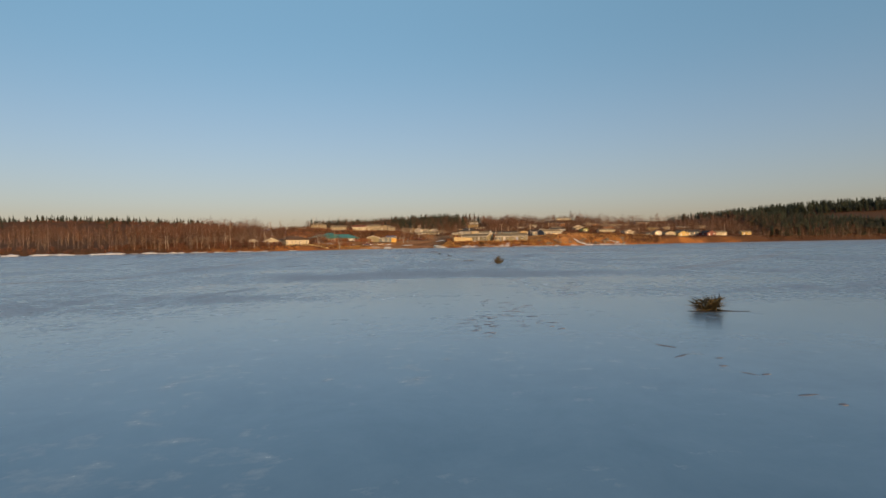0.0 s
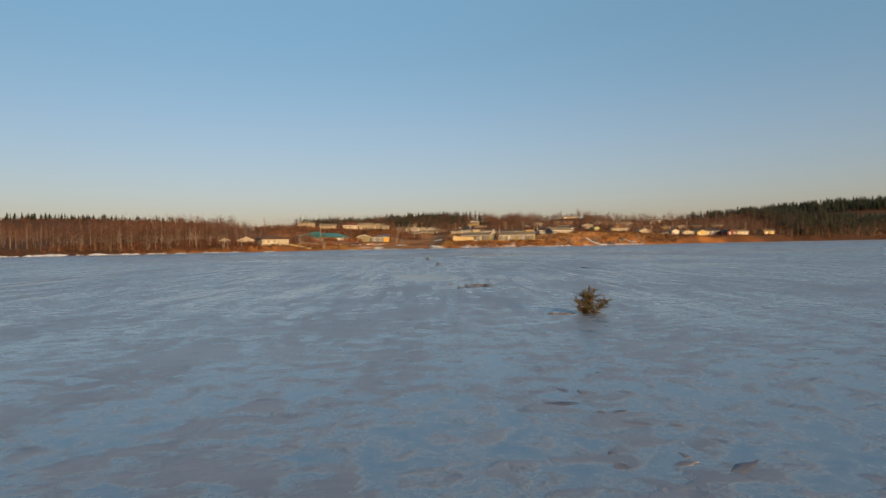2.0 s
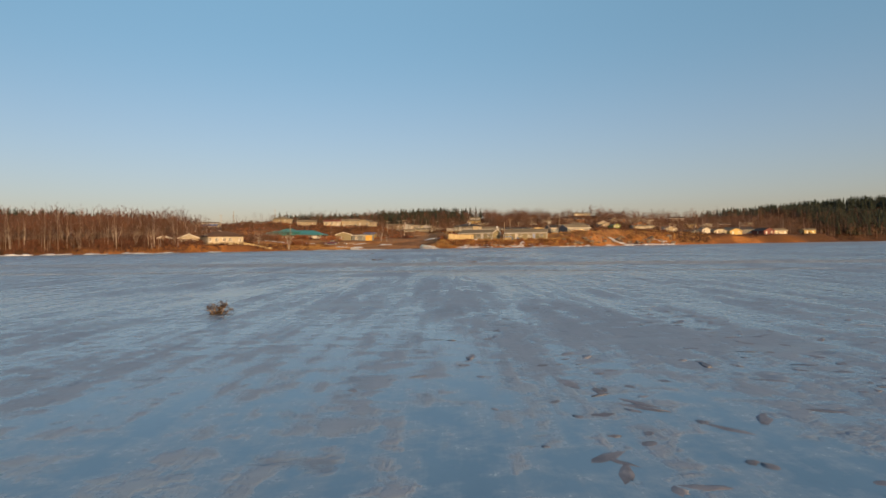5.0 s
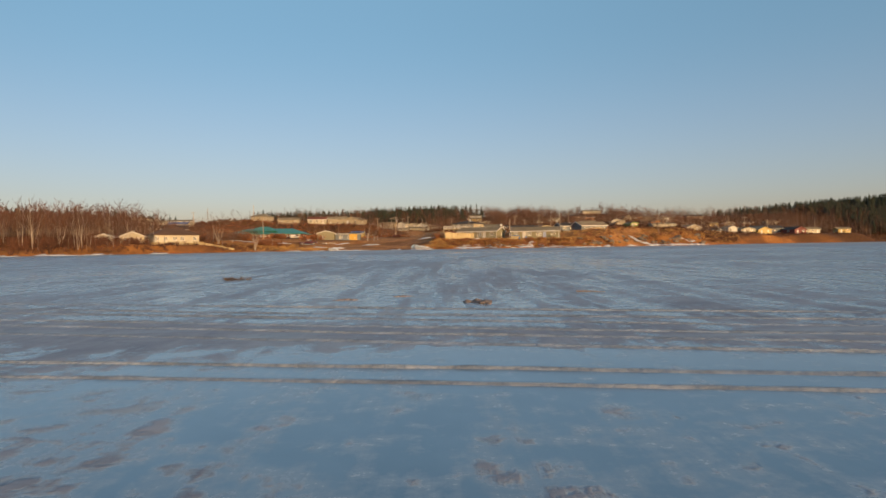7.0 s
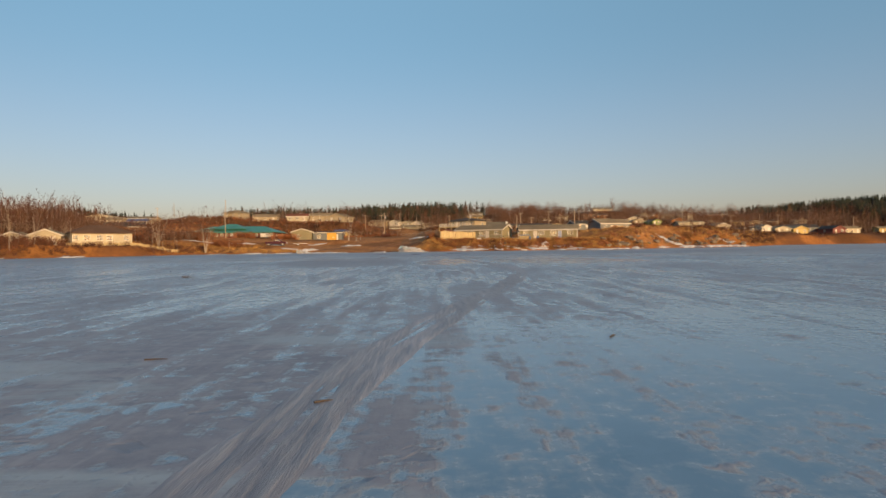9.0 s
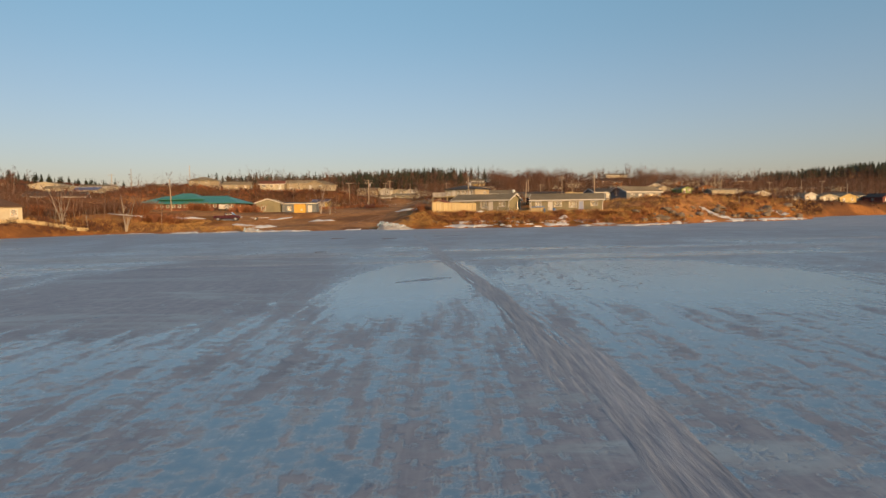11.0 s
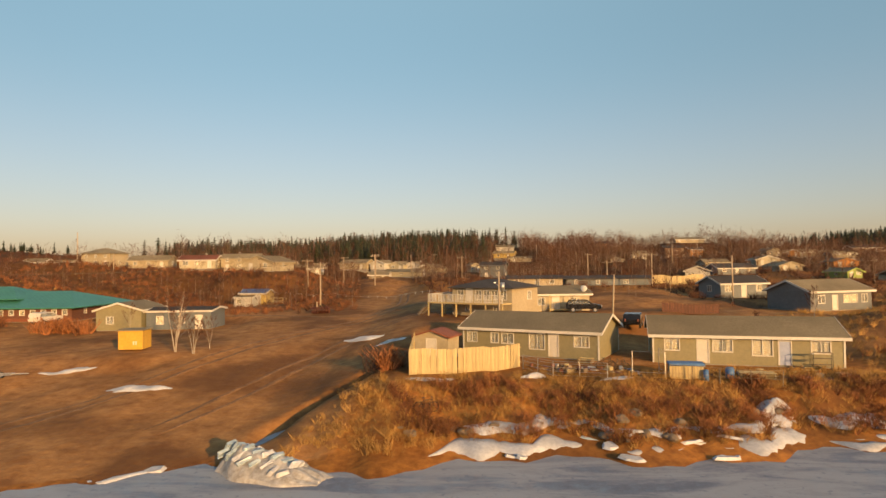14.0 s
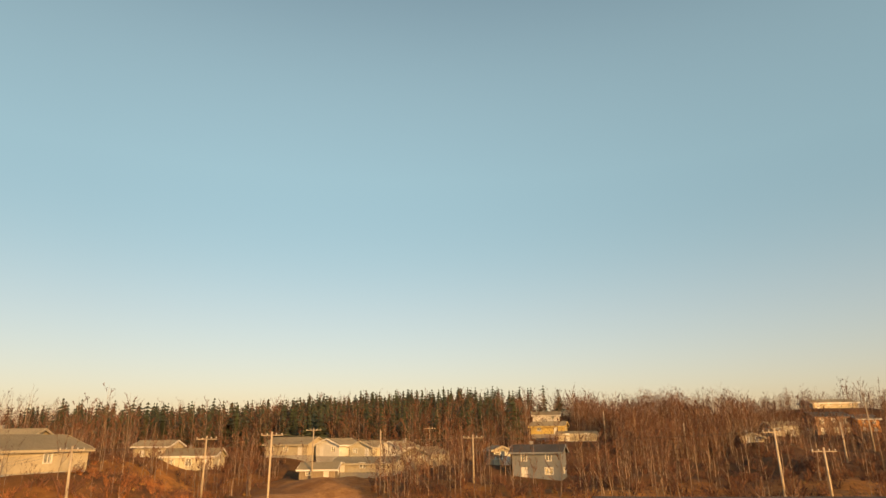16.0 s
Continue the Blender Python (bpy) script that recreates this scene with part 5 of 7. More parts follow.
def plain_block(name, label, x, y, foot, turn, w, d, h, rise, along, wall, roof, front=(), left=(), right=(), over=0.4, trim=True, category="house", deep=1.2):
    ob = thing(name, label, category, x, y, foot, turn)
    skirt(ob, w, d, deep)
    part("wall", walls(w, d, h, 0.16, [q[:4] for q in front], (), [q[:4] for q in left], [q[:4] for q in right]), wall, ob)
    for side, holes in (("front", front), ("left", left), ("right", right)):
        m = side_pose(side, w, d)
        for u, s, a, b, what in holes:
            if what == "door":
                doored(ob, m, u, a, b, TRIM, "", s)
            else:
                framed(ob, m, u, s, a, b, what)
    if along == "hip":
        hip_roof(ob, w, d, h, rise, roof)
    else:
        gable_roof(ob, w, d, h, rise, along, roof, over, wall, fascia=trim)
    return ob


# raised house with a railed deck on posts
deck_house = plain_block("deck_house", "raised tan house with a railed deck on posts", 5.6, 143.2, 5.3, -33, 9.0, 7.2, 3.6, 0.95, "hip", TAN, ROOF_DARK,
                         [(-3.2, 2.1, 0.9, 1.1, "plain"), (-1.8, 1.8, 0.85, 1.7, "door"), (-0.4, 2.1, 0.8, 1.1, "half"), (0.8, 2.1, 0.8, 1.1, "plain"), (2.0, 2.1, 0.8, 1.1, "half"), (3.3, 2.1, 0.8, 1.1, "plain"),
                          (-2.0, 0.6, 0.7, 0.5, "plain"), (2.2, 0.6, 0.7, 0.5, "plain")], right=[(1.2, 2.0, 1.0, 1.0, "plain")])
DF = 1.75
deck = thing("deck", "weathered timber deck with a pale railing", "deck", 5.6, 143.2, 5.3, -33)
part("floor", boxes((-5.9, -6.0, DF - 0.2, 4.5, -3.7, DF)), WOOD_NEW, deck)
part("floor", boxes((-6.9, -6.0, DF - 0.2, -5.9, 2.0, DF)), WOOD_NEW, deck)
for px, py in ((-6.8, -5.9), (-4.6, -5.9), (-2.4, -5.9), (-0.2, -5.9), (2.0, -5.9), (4.4, -5.9), (-6.8, -2.0), (-6.8, 1.9)):
    part("post", boxes((px - 0.08, py - 0.08, -1.3, px + 0.08, py + 0.08, DF - 0.2), bevel=0.01), WOOD_NEW, deck)
    part("railing_post", boxes((px - 0.05, py - 0.05, DF, px + 0.05, py + 0.05, DF + 1.0)), TRIM, deck)
part("handrail", boxes((-6.9, -5.98, DF + 0.98, 4.5, -5.86, DF + 1.05)), TRIM, deck)
part("handrail", boxes((-6.86, -5.86, DF + 0.98, -6.74, 2.0, DF + 1.05)), TRIM, deck)
for i in range(56):
    u = -6.75 + i * 0.2
    part("baluster", boxes((u - 0.035, -5.94, DF, u + 0.035, -5.9, DF + 0.98)), TRIM if i % 7 else WOOD_NEW, deck)
for i in range(38):
    u = -5.7 + i * 0.2
    part("baluster", boxes((-6.82, u - 0.035, DF, -6.78, u + 0.035, DF + 0.98)), TRIM, deck)
stair = thing("deck_stairs", "rough wooden stairs leaning on the deck", "stairs", 5.6, 143.2, 5.3, -33)
for i in range(7):
    part("tread", boxes((-6.9 - 0.28 * i - 0.3, -5.7, DF - 0.27 * i - 0.06, -6.9 - 0.28 * i, -4.7, DF - 0.27 * i)), WOOD_OLD, stair)
for v in (-5.72, -4.74):
    bm = bmesh.new()
    prism(bm, [(-6.9, DF - 0.3), (-6.9, DF), (-9.0, DF - 2.0), (-9.0, DF - 2.3)], v, v + 0.05)
    part("stringer", bm, WOOD_OLD, stair)

plain_block("bungalow", "tan bungalow with a white end wall and grey roof", 14.2, 148.6, 5.4, 6, 8.2, 7.0, 2.3, 0.95, "x", TAN, ROOF,
            [(-2.6, 0.9, 0.9, 0.9, "plain"), (-0.6, 0.02, 0.85, 1.95, "door"), (2.0, 0.9, 1.2, 0.9, "half")])
porch = thing("porch", "pale wooden porch rail with steps", "porch", 14.2, 148.6, 5.4, 6)
part("floor", boxes((-1.8, -4.9, 0.2, 1.2, -3.52, 0.34)), WOOD_NEW, porch)
for i in range(14):
    part("baluster", boxes((-1.75 + i * 0.22, -4.88, 0.34, -1.69 + i * 0.22, -4.84, 1.25)), WOOD_NEW, porch)
part("handrail", boxes((-1.8, -4.9, 1.25, 1.25, -4.82, 1.32)), WOOD_NEW, porch)
for px in (-1.75, 1.15):
    part("post", boxes((px - 0.05, -4.9, -0.8, px + 0.05, -4.8, 2.3)), WOOD_NEW, porch)

plain_block("long_house", "long low house with a black roof and grey walls", 16.0, 187.5, 7.7, -6, 11.0, 6.5, 1.35, 0.5, "x", TAN, ROOF_DARK,
            [(-3.6, 0.35, 0.6, 0.75, "plain"), (0.5, 0.02, 0.75, 1.25, "plain"), (3.4, 0.35, 0.8, 0.7, "plain")], trim=False)
plain_block("long_house", "long low house with a black roof and pale blue-grey walls", 31.0, 189.0, 7.5, -3, 17.0, 6.5, 1.35, 0.5, "x", SLATE, ROOF_DARK,
            [(-6.6, 0.35, 0.5, 0.8, "plain"), (-2.2, 0.35, 0.6, 0.7, "plain"), (3.4, 0.35, 0.8, 0.7, "plain")], trim=False)
plain_block("grey_house", "dark grey house with a shingle roof behind the bank", 51.2, 148.5, 5.2, 20, 11.0, 7.0, 2.6, 1.35, "x", GREY, ROOF,
            [(-3.6, 1.0, 1.1, 1.0, "plain"), (-1.2, 0.02, 0.86, 1.95, "door"), (1.6, 1.0, 2.4, 1.0, "curtain"), (4.2, 1.0, 1.0, 1.0, "plain")])

# council hall: green metal hipped roofs over red-brown walls
hall = thing("hall", "low red-brown hall with green metal hipped roofs", "hall", -70.5, 157, 4.3, 3)
skirt(hall, 27, 17, 1.2)
n_win = 17
hall_holes = [(-12.5 + i * 1.56, 0.95, 0.62, 0.7) for i in range(n_win)]
part("wall", walls(27, 17, 1.95, 0.18, hall_holes, (), [(u, 0.95, 0.62, 0.7) for u in (-5, 0, 5)], [(u, 0.95, 0.62, 0.7) for u in (-5, 0, 5)]), BRICKRED, hall)
m = side_pose("front", 27, 17)
for i, q in enumerate(hall_holes):
    framed(hall, m, *q, "half" if i % 3 == 0 else "plain", mullion=0)
for side in ("left", "right"):
    for u in (-5, 0, 5):
        framed(hall, side_pose(side, 27, 17), u, 0.95, 0.62, 0.7, mullion=0)
hip_roof(hall, 27, 17, 2.0, 2.1, ROOF_GREEN, 0.8, ridge=8.5)
top = hip_roof(hall, 11.5, 11.5, 3.2, 1.7, ROOF_GREEN, 0.3, ridge=1.3)
top["label"] = "raised green centre roof"
top.location.x = -2.2
part("band", boxes((-13.62, -8.62, 0.0, 13.62, -8.505, 0.42)), ROOF_RUST, hall, "rust-red base band")

# low workshop: gabled part, flat-roofed part, ochre shed before it
plain_block("workshop", "olive-grey workshop with a white-edged gable", -46.9, 148, 3.4, 4, 6.2, 7.5, 2.75, 0.95, "y", OLIVE, ROOF, [(-1.2, 0.9, 0.9, 0.9, "plain")], over=0.35, category="workshop")
annex = plain_block("annex", "blue-grey workshop annex with a nearly flat dark roof", -39.0, 148.6, 3.3, 4, 9.0, 6.0, 2.55, 0.35, "x", SLATE, ROOF_DARK,
                    [(-2.6, 0.8, 0.9, 1.0, "curtain"), (2.8, 0.02, 0.9, 1.9, "door"), (0.4, 0.9, 0.8, 0.9, "plain")], over=0.3, category="workshop")
shed = thing("ochre_shed", "ochre plywood shed on the landing", "shed", -33.8, 125.2, 3.35, 6)
part("wall", walls(2.5, 2.2, 1.95, 0.1, [(-0.3, 0.05, 0.8, 1.6)]), OCHRE, shed)
part("door", boxes((-0.69, -1.09, 0.06, 0.09, -1.05, 1.64)), OCHRE, shed)
part("roof", boxes((-1.4, -1.3, 1.95, 1.4, 1.3, 2.07), bevel=0.02), ROOF, shed)
part("bar", boxes((0.25, -1.125, 0.5, 0.4, -1.105, 0.85)), TRIM, shed)
part("bar", boxes((0.5, -1.125, 0.5, 0.65, -1.105, 0.85)), TRIM, shed)

plain_block("hut", "pale yellow hut with a blue metal roof", -39.8, 181, 4.6, -6, 5.2, 4.0, 2.3, 0.7, "x", YELLOW, ROOF_BLUE, [(-1.4, 0.9, 0.8, 0.8, "plain"), (1.2, 0.02, 0.8, 1.9, "door")], over=0.3)
plain_block("hut_porch", "small white boarded porch hut", -40.6, 177.0, 4.45, -6, 3.6, 2.6, 1.75, 0.25, "x", WHITE, ROOF, [(0.9, 0.02, 0.8, 1.6, "door"), (-0.8, 0.7, 0.7, 0.7, "half")], over=0.2, category="hut")
platform = thing("platform", "fresh pine platform with a rail", "platform", -35.4, 180.6, ground_z(-35.4, 180.6), -6)
part("floor", boxes((-1.4, -0.9, 0.55, 1.4, 0.9, 0.65)), WOOD_NEW, platform)
for px in (-1.3, 1.3):
    for py in (-0.8, 0.8):
        part("post", boxes((px - 0.06, py - 0.06, -0.5, px + 0.06, py + 0.06, 1.5)), WOOD_NEW, platform)
for z in (0.95, 1.4):
    part("rail", boxes((-1.4, -0.9, z, 1.4, -0.84, z + 0.1)), WOOD_NEW, platform)

# white house on the left shore
plain_block("shore_cottage", "long cream shore cottage with a dark roof behind birches", -75.0, 81.5, 2.35, 40, 11.0, 7.0, 2.5, 1.6, "hip", CREAM, ROOF_BROWN,
            [(-5.0, 1.0, 0.9, 1.0, "plain"), (-2.9, 1.0, 1.0, 1.0, "plain"), (-0.6, 1.0, 1.0, 1.0, "plain"), (1.2, 1.0, 1.0, 1.0, "plain"), (4.4, 1.0, 0.8, 1.0, "plain")], category="house")

plain_block("lodge", "tall brown lodge with a cream end wall and dark roof", -112.5, 161.5, 5.0, 24, 15.0, 9.0, 3.9, 1.5, "x", BROWN, ROOF_DARK,
            [(-5.0, 1.2, 1.1, 1.1, "plain"), (0.0, 1.2, 1.1, 1.1, "half"), (4.6, 0.02, 0.9, 2.0, "door")], right=[(0.0, 1.2, 1.1, 1.1, "plain")])

# garden shed behind the plank fence
plain_block("garden_shed", "small tan shed with a rust-red roof", -1.2, 119.5, 3.35, -20, 3.4, 2.8, 1.75, 0.55, "y", TAN, ROOF_RUST, [(0.0, 0.02, 0.9, 1.5, "door")], over=0.25, trim=False, category="shed")

# ---- fences ----


def plank_fence(name, label, line, tall, material, width=0.16, gap=0.012, seed=1, group=""):
    """Upright planks on rails along a line of points (x, y)."""
    r = random.Random(seed)
    ob = thing(name, label, "fence", line[0][0], line[0][1], ground_z(*line[0]))
    base = Vector((line[0][0], line[0][1], ob.location.z))
    shapes = []
    for i in range(4):
        bm = boxes((-width / 2, -0.012, -0.35, width / 2, 0.012, tall + r.uniform(-0.07, 0.07)))
        me = bpy.data.meshes.new("plank")
        bm.to_mesh(me)
        bm.free()
        me.materials.append(material)
        shapes.append(me)
    for (x0, y0), (x1, y1) in zip(line, line[1:]):
        ln = math.hypot(x1 - x0, y1 - y0)
        a = math.atan2(y1 - y0, x1 - x0)
        for i in range(int(ln / (width + gap))):
            f = (i + 0.5) * (width + gap) / ln
            x, y = x0 + (x1 - x0) * f, y0 + (y1 - y0) * f
            q = new("plank", r.choice(shapes))
            q.parent = ob
            q.matrix_basis = Matrix.Translation(Vector((x, y, ground_z(x, y) + 0.02)) - base) @ Euler((r.gauss(0, 0.008), r.gauss(0, 0.012), a)).to_matrix().to_4x4()
        for h in (0.4, tall - 0.35):
            bm = bmesh.new()
            n = Vector((-(y1 - y0), x1 - x0, 0)) / ln * 0.05
            p0 = Vector((x0, y0, ground_z(x0, y0) + h)) - base + n
            p1 = Vector((x1, y1, ground_z(x1, y1) + h)) - base + n
            tube(bm, p0, p1, 0.045, 0.045, 4)
            part("rail", bm, material, ob)
    return ob


plank_fence("plank_fence", "tall fresh pine plank fence round a yard", [(-3.2, 117.5), (-3.0, 109.6), (0.9, 110.6), (6.3, 114.2)], 2.0, WOOD_NEW, seed=3)
plank_fence("plank_fence", "low pale picket fence before the shore cottage", [(-77, 73.2), (-68, 80.2), (-60.5, 86.8)], 0.6, WOOD_NEW, 0.12, 0.05, seed=8)
plank_fence("plank_fence", "yellow-lit plank fence behind the houses", [(32, 191), (40.6, 190.5), (45, 190.2), (52, 191.5)], 1.8, WOOD_NEW, 0.2, seed=4)
plank_fence("plank_fence", "weathered plank fence behind a cottage", [(-10, 249), (-4, 247.5)], 1.3, WOOD_OLD, 0.2, seed=5)
plank_fence("plank_fence", "red-brown plank wall in a back yard", [(27.5, 142.5), (34.5, 141.0)], 1.2, BRICKRED, 0.2, seed=6)


def wire_fence(label, line, tall, seed, rails=(0.15, 0.6, 1.0), mat_=METAL, every=2.0):
    r = random.Random(seed)
    ob = thing("yard_fence", label, "fence", line[0][0], line[0][1], ground_z(*line[0]))
    base = ob.location.copy()
    tops = []
    for (x0, y0), (x1, y1) in zip(line, line[1:]):
        ln = math.hypot(x1 - x0, y1 - y0)
        n = max(1, round(ln / every))
        for i in range(n + 1):
            x, y = x0 + (x1 - x0) * i / n, y0 + (y1 - y0) * i / n
            p = Vector((x, y, ground_z(x, y))) - base
            bm = bmesh.new()
            tube(bm, p - Vector((0, 0, 0.4)), p + Vector((r.uniform(-0.05, 0.05), r.uniform(-0.05, 0.05), tall)), 0.035, 0.03, 6)
            part("post", bm, mat_, ob)
            tops.append(p)
    for z in rails:
        for a, b in zip(tops, tops[1:]):
            if (a - b).length > 0.1:
                bm = bmesh.new()
                tube(bm, a + Vector((0, 0, tall * z)), b + Vector((0, 0, tall * z)), 0.012, 0.012, 4)
                part("rail", bm, mat_, ob)
    return ob


wire_fence("grey wire fence on steel posts before a yard", [(6.4, 113.2), (8.4, 109.6), (12.4, 108.6)], 1.2, 1, (0.1, 0.35, 0.6, 0.85, 1.0))
wire_fence("tall steel pipe frame of an old dog run", [(14.4, 109.0), (17.0, 109.2), (17.4, 112.0)], 2.0, 2, (0.2, 1.0), METAL, 2.6)
wire_fence("low pipe fence before the duplex yard", [(17.0, 108.9), (20.7, 108.0), (24.8, 106.9)], 1.15, 3, (0.45, 1.0), WOOD_OLD, 1.9)
wire_fence("guide rail of white posts along the road", [(-42, 186), (-30, 187), (-18, 184), (-8, 178), (-2, 170)], 0.45, 4, (0.9,), TRIM, 2.4)

# ---- utility poles and wires ----


def utility_pole(x, y, foot, top, label, arms=1, drum=False, lean=0.0, lamp=False):
    ob = thing("utility_pole", label, "pole", x, y, foot, 0, "utility poles")
    h = top - foot
    bm = bmesh.new()
    tube(bm, (0, 0, -1.2), (lean, 0, h), 0.13, 0.09, 8)
    part("shaft", bm, POLEWOOD, ob, smooth=True)
    for i in range(arms):
        z = h - 0.35 - 0.7 * i
        part("crossarm", boxes((lean - 1.15, -0.05, z - 0.045, lean + 1.15, 0.05, z + 0.045), bevel=0.01), POLEWOOD, ob)
        for u in (-1.05, -0.5, 0.5, 1.05):
            bm = bmesh.new()
            tube(bm, (lean + u, 0, z + 0.06), (lean + u, 0, z + 0.22), 0.04, 0.03, 6)
            part("insulator", bm, TRIM, ob)
    if drum:
        bm = bmesh.new()
        tube(bm, (lean + 0.38, -0.1, h - 2.1), (lean + 0.38, -0.1, h - 1.2), 0.24, 0.24, 12)
        part("transformer", bm, METAL, ob, "grey transformer drum", True)
    if lamp:
        bm = bmesh.new()
        tube(bm, (lean, 0, h - 1.6), (lean - 0.5, -1.2, h - 1.2), 0.03, 0.03, 6)
        part("lamp_arm", bm, METAL, ob)
        part("lamp_head", boxes((lean - 0.62, -1.5, h - 1.25, lean - 0.4, -1.1, h - 1.12), bevel=0.02), LAMPGLASS, ob)
    return ob


POLES = {"a": (-22.0, 159.7, 12.7), "b": (-32.2, 191.5, 13.6), "c": (5.2, 126.8, 11.1), "d": (20.2, 139.1, 10.4), "e": (37.4, 178.9, 13.8), "f": (41.1, 152.5, 12.8),
         "g": (-64.7, 128, 11.6), "h": (30.0, 202.5, 14.4), "i": (34.5, 203, 12.6), "j": (-19.6, 204, 14.7), "k": (-27.4, 206, 14.4), "l": (0.9, 214, 14.2)}
for key, (x, y, top) in POLES.items():
    utility_pole(x, y, ground_z(x, y), top, {"a": "wooden utility pole with two crossarms and transformer", "c": "pale wooden pole with a transformer and lamp"}.get(key, "weathered wooden utility pole with a crossarm"),
                 {"a": 2, "c": 0, "d": 0, "f": 0, "g": 0}.get(key, 1), key in "ac", {"b": -0.25, "d": 0.3, "g": -0.3}.get(key, 0.0), key in "c")
for x, y, top in ((-119, 203, 18.2), (-91.4, 204, 21.0), (-113.5, 206, 20.2), (-77.8, 196, 15.6), (-52.8, 197, 13.6), (95.7, 200, 14.3), (99.3, 203, 13.4), (117.8, 205, 12.6), (134, 213, 13.2), (143, 215, 13.0),
                  (-24.1, 236, 15.6), (-14.0, 238, 15.2), (-8.5, 262, 16.0), (52, 232, 15.4), (64, 246, 18.6), (76, 258, 19.5), (26, 268, 18.6), (36, 250, 15.8), (190, 236, 13.0), (160, 226, 12.2)):
    utility_pole(x, y, ground_z(x, y), top, "distant wooden utility pole", 1 if x % 2 > 0.7 else 0)


def wire(a, b, sag, label="overhead wire"):
    bm = bmesh.new()
    pts = [Vector(a).lerp(Vector(b), i / 10) - Vector((0, 0, sag * 4 * (i / 10) * (1 - i / 10))) for i in range(11)]
    rings = [[bm.verts.new(p + Vector((0.011 * math.cos(k), 0.011 * math.cos(k), 0.011 * math.sin(k)))) for k in (0.0, 2.1, 4.2)] for p in pts]
    for lo, hi in zip(rings, rings[1:]):
        for k in range(3):
            bm.faces.new((lo[k], lo[(k + 1) % 3], hi[(k + 1) % 3], hi[k]))
    return tagged(link("overhead_wire", bm, DARKMETAL), "thin black overhead wire between poles", "wire", "overhead wires")


for p, q in (("a", "b"), ("b", "k"), ("a", "c"), ("c", "d"), ("d", "f"), ("e", "f"), ("e", "i"), ("i", "h"), ("j", "k"), ("j", "l"), ("l", "h"), ("g", "a")):
    (x0, y0, z0), (x1, y1, z1) = POLES[p], POLES[q]
    for off in (-0.5, 0.5):
        wire((x0 + off, y0, z0 - 0.2), (x1 + off, y1, z1 - 0.2), 0.5)

# ---- snow left along the shore ----


def snow_patch(x, y, rx, ry, turn, thick, seed, label="patch of old snow melting on the ground", material=None, floor=None):
    """A lumpy snow patch that follows the ground."""
    r = random.Random(seed)
    rings, spokes = 7, 28
    ph = [r.uniform(0, 6.28) for _ in range(4)]
    c, s = math.cos(radians(turn)), math.sin(radians(turn))
    verts, faces = [], []
    at = floor if floor is not None else ground_z
    z0 = at(x, y)
    for i in range(rings + 1):
        f = i / rings
        for j in range(spokes):
            a = 6.2832 * j / spokes
            edge = 1 + 0.22 * math.sin(2 * a + ph[0]) + 0.16 * math.sin(3 * a + ph[1]) + 0.12 * math.sin(5 * a + ph[2]) + 0.07 * math.sin(9 * a + ph[3])
            u, v = rx * edge * f * math.cos(a), ry * edge * f * math.sin(a)
            px, py = u * c - v * s, u * s + v * c
            h = thick * (1 - f ** 2.2) * (1 + 0.35 * math.sin(px * 2.3 + ph[0]) * math.sin(py * 2.9 + ph[1])) if i < rings else -0.12
            verts.append((px, py, at(x + px, y + py) - z0 + h))
            if i < rings:
                q, k = i * spokes + j, i * spokes + (j + 1) % spokes
                faces.append((q, k, k + spokes, q + spokes))
    ob = raw("snow_patch", verts, faces, material or SNOW, smooth=True)
    ob.location = (x, y, z0)
    return tagged(ob, label, "snow", "snow patches")


patch_rng = random.Random(5)
for x, y, rx, ry, turn, thick in ((-26.5, 112.2, 2.6, 0.9, 8, 0.22), (-9.9, 129.5, 2.2, 0.9, -10, 0.28), (-6.2, 125.0, 1.7, 0.6, 20, 0.2), (-1.2, 108.3, 1.9, 0.5, 10, 0.18), (6.8, 109.2, 1.3, 0.5, 40, 0.3),
                                  (13.2, 108.4, 1.5, 0.45, 12, 0.15), (-55.7, 116, 3.0, 0.9, 5, 0.22), (-46.5, 113.8, 2.6, 0.7, 10, 0.2), (-40.9, 106.5, 3.0, 0.8, -18, 0.3)):
    snow_patch(x, y, rx, ry, turn, thick, patch_rng.randrange(999))
for x, y, rx, ry, turn, thick in ((-36.5, 118.4, 2.2, 0.6, 6, 0.18), (-35, 100.0, 2.4, 0.9, 14, 0.45), (61.8, 129.0, 2.6, 0.8, -40, 0.3), (63.6, 125.6, 3.4, 0.9, -20, 0.35), (84, 137.5, 3.5, 0.8, 20, 0.3),
                                  (22.8, 104.6, 1.3, 0.8, 40, 0.6), (-66, 111, 4, 0.8, 0, 0.2)):
    snow_patch(x, y, rx, ry, turn, thick, patch_rng.randrange(999))


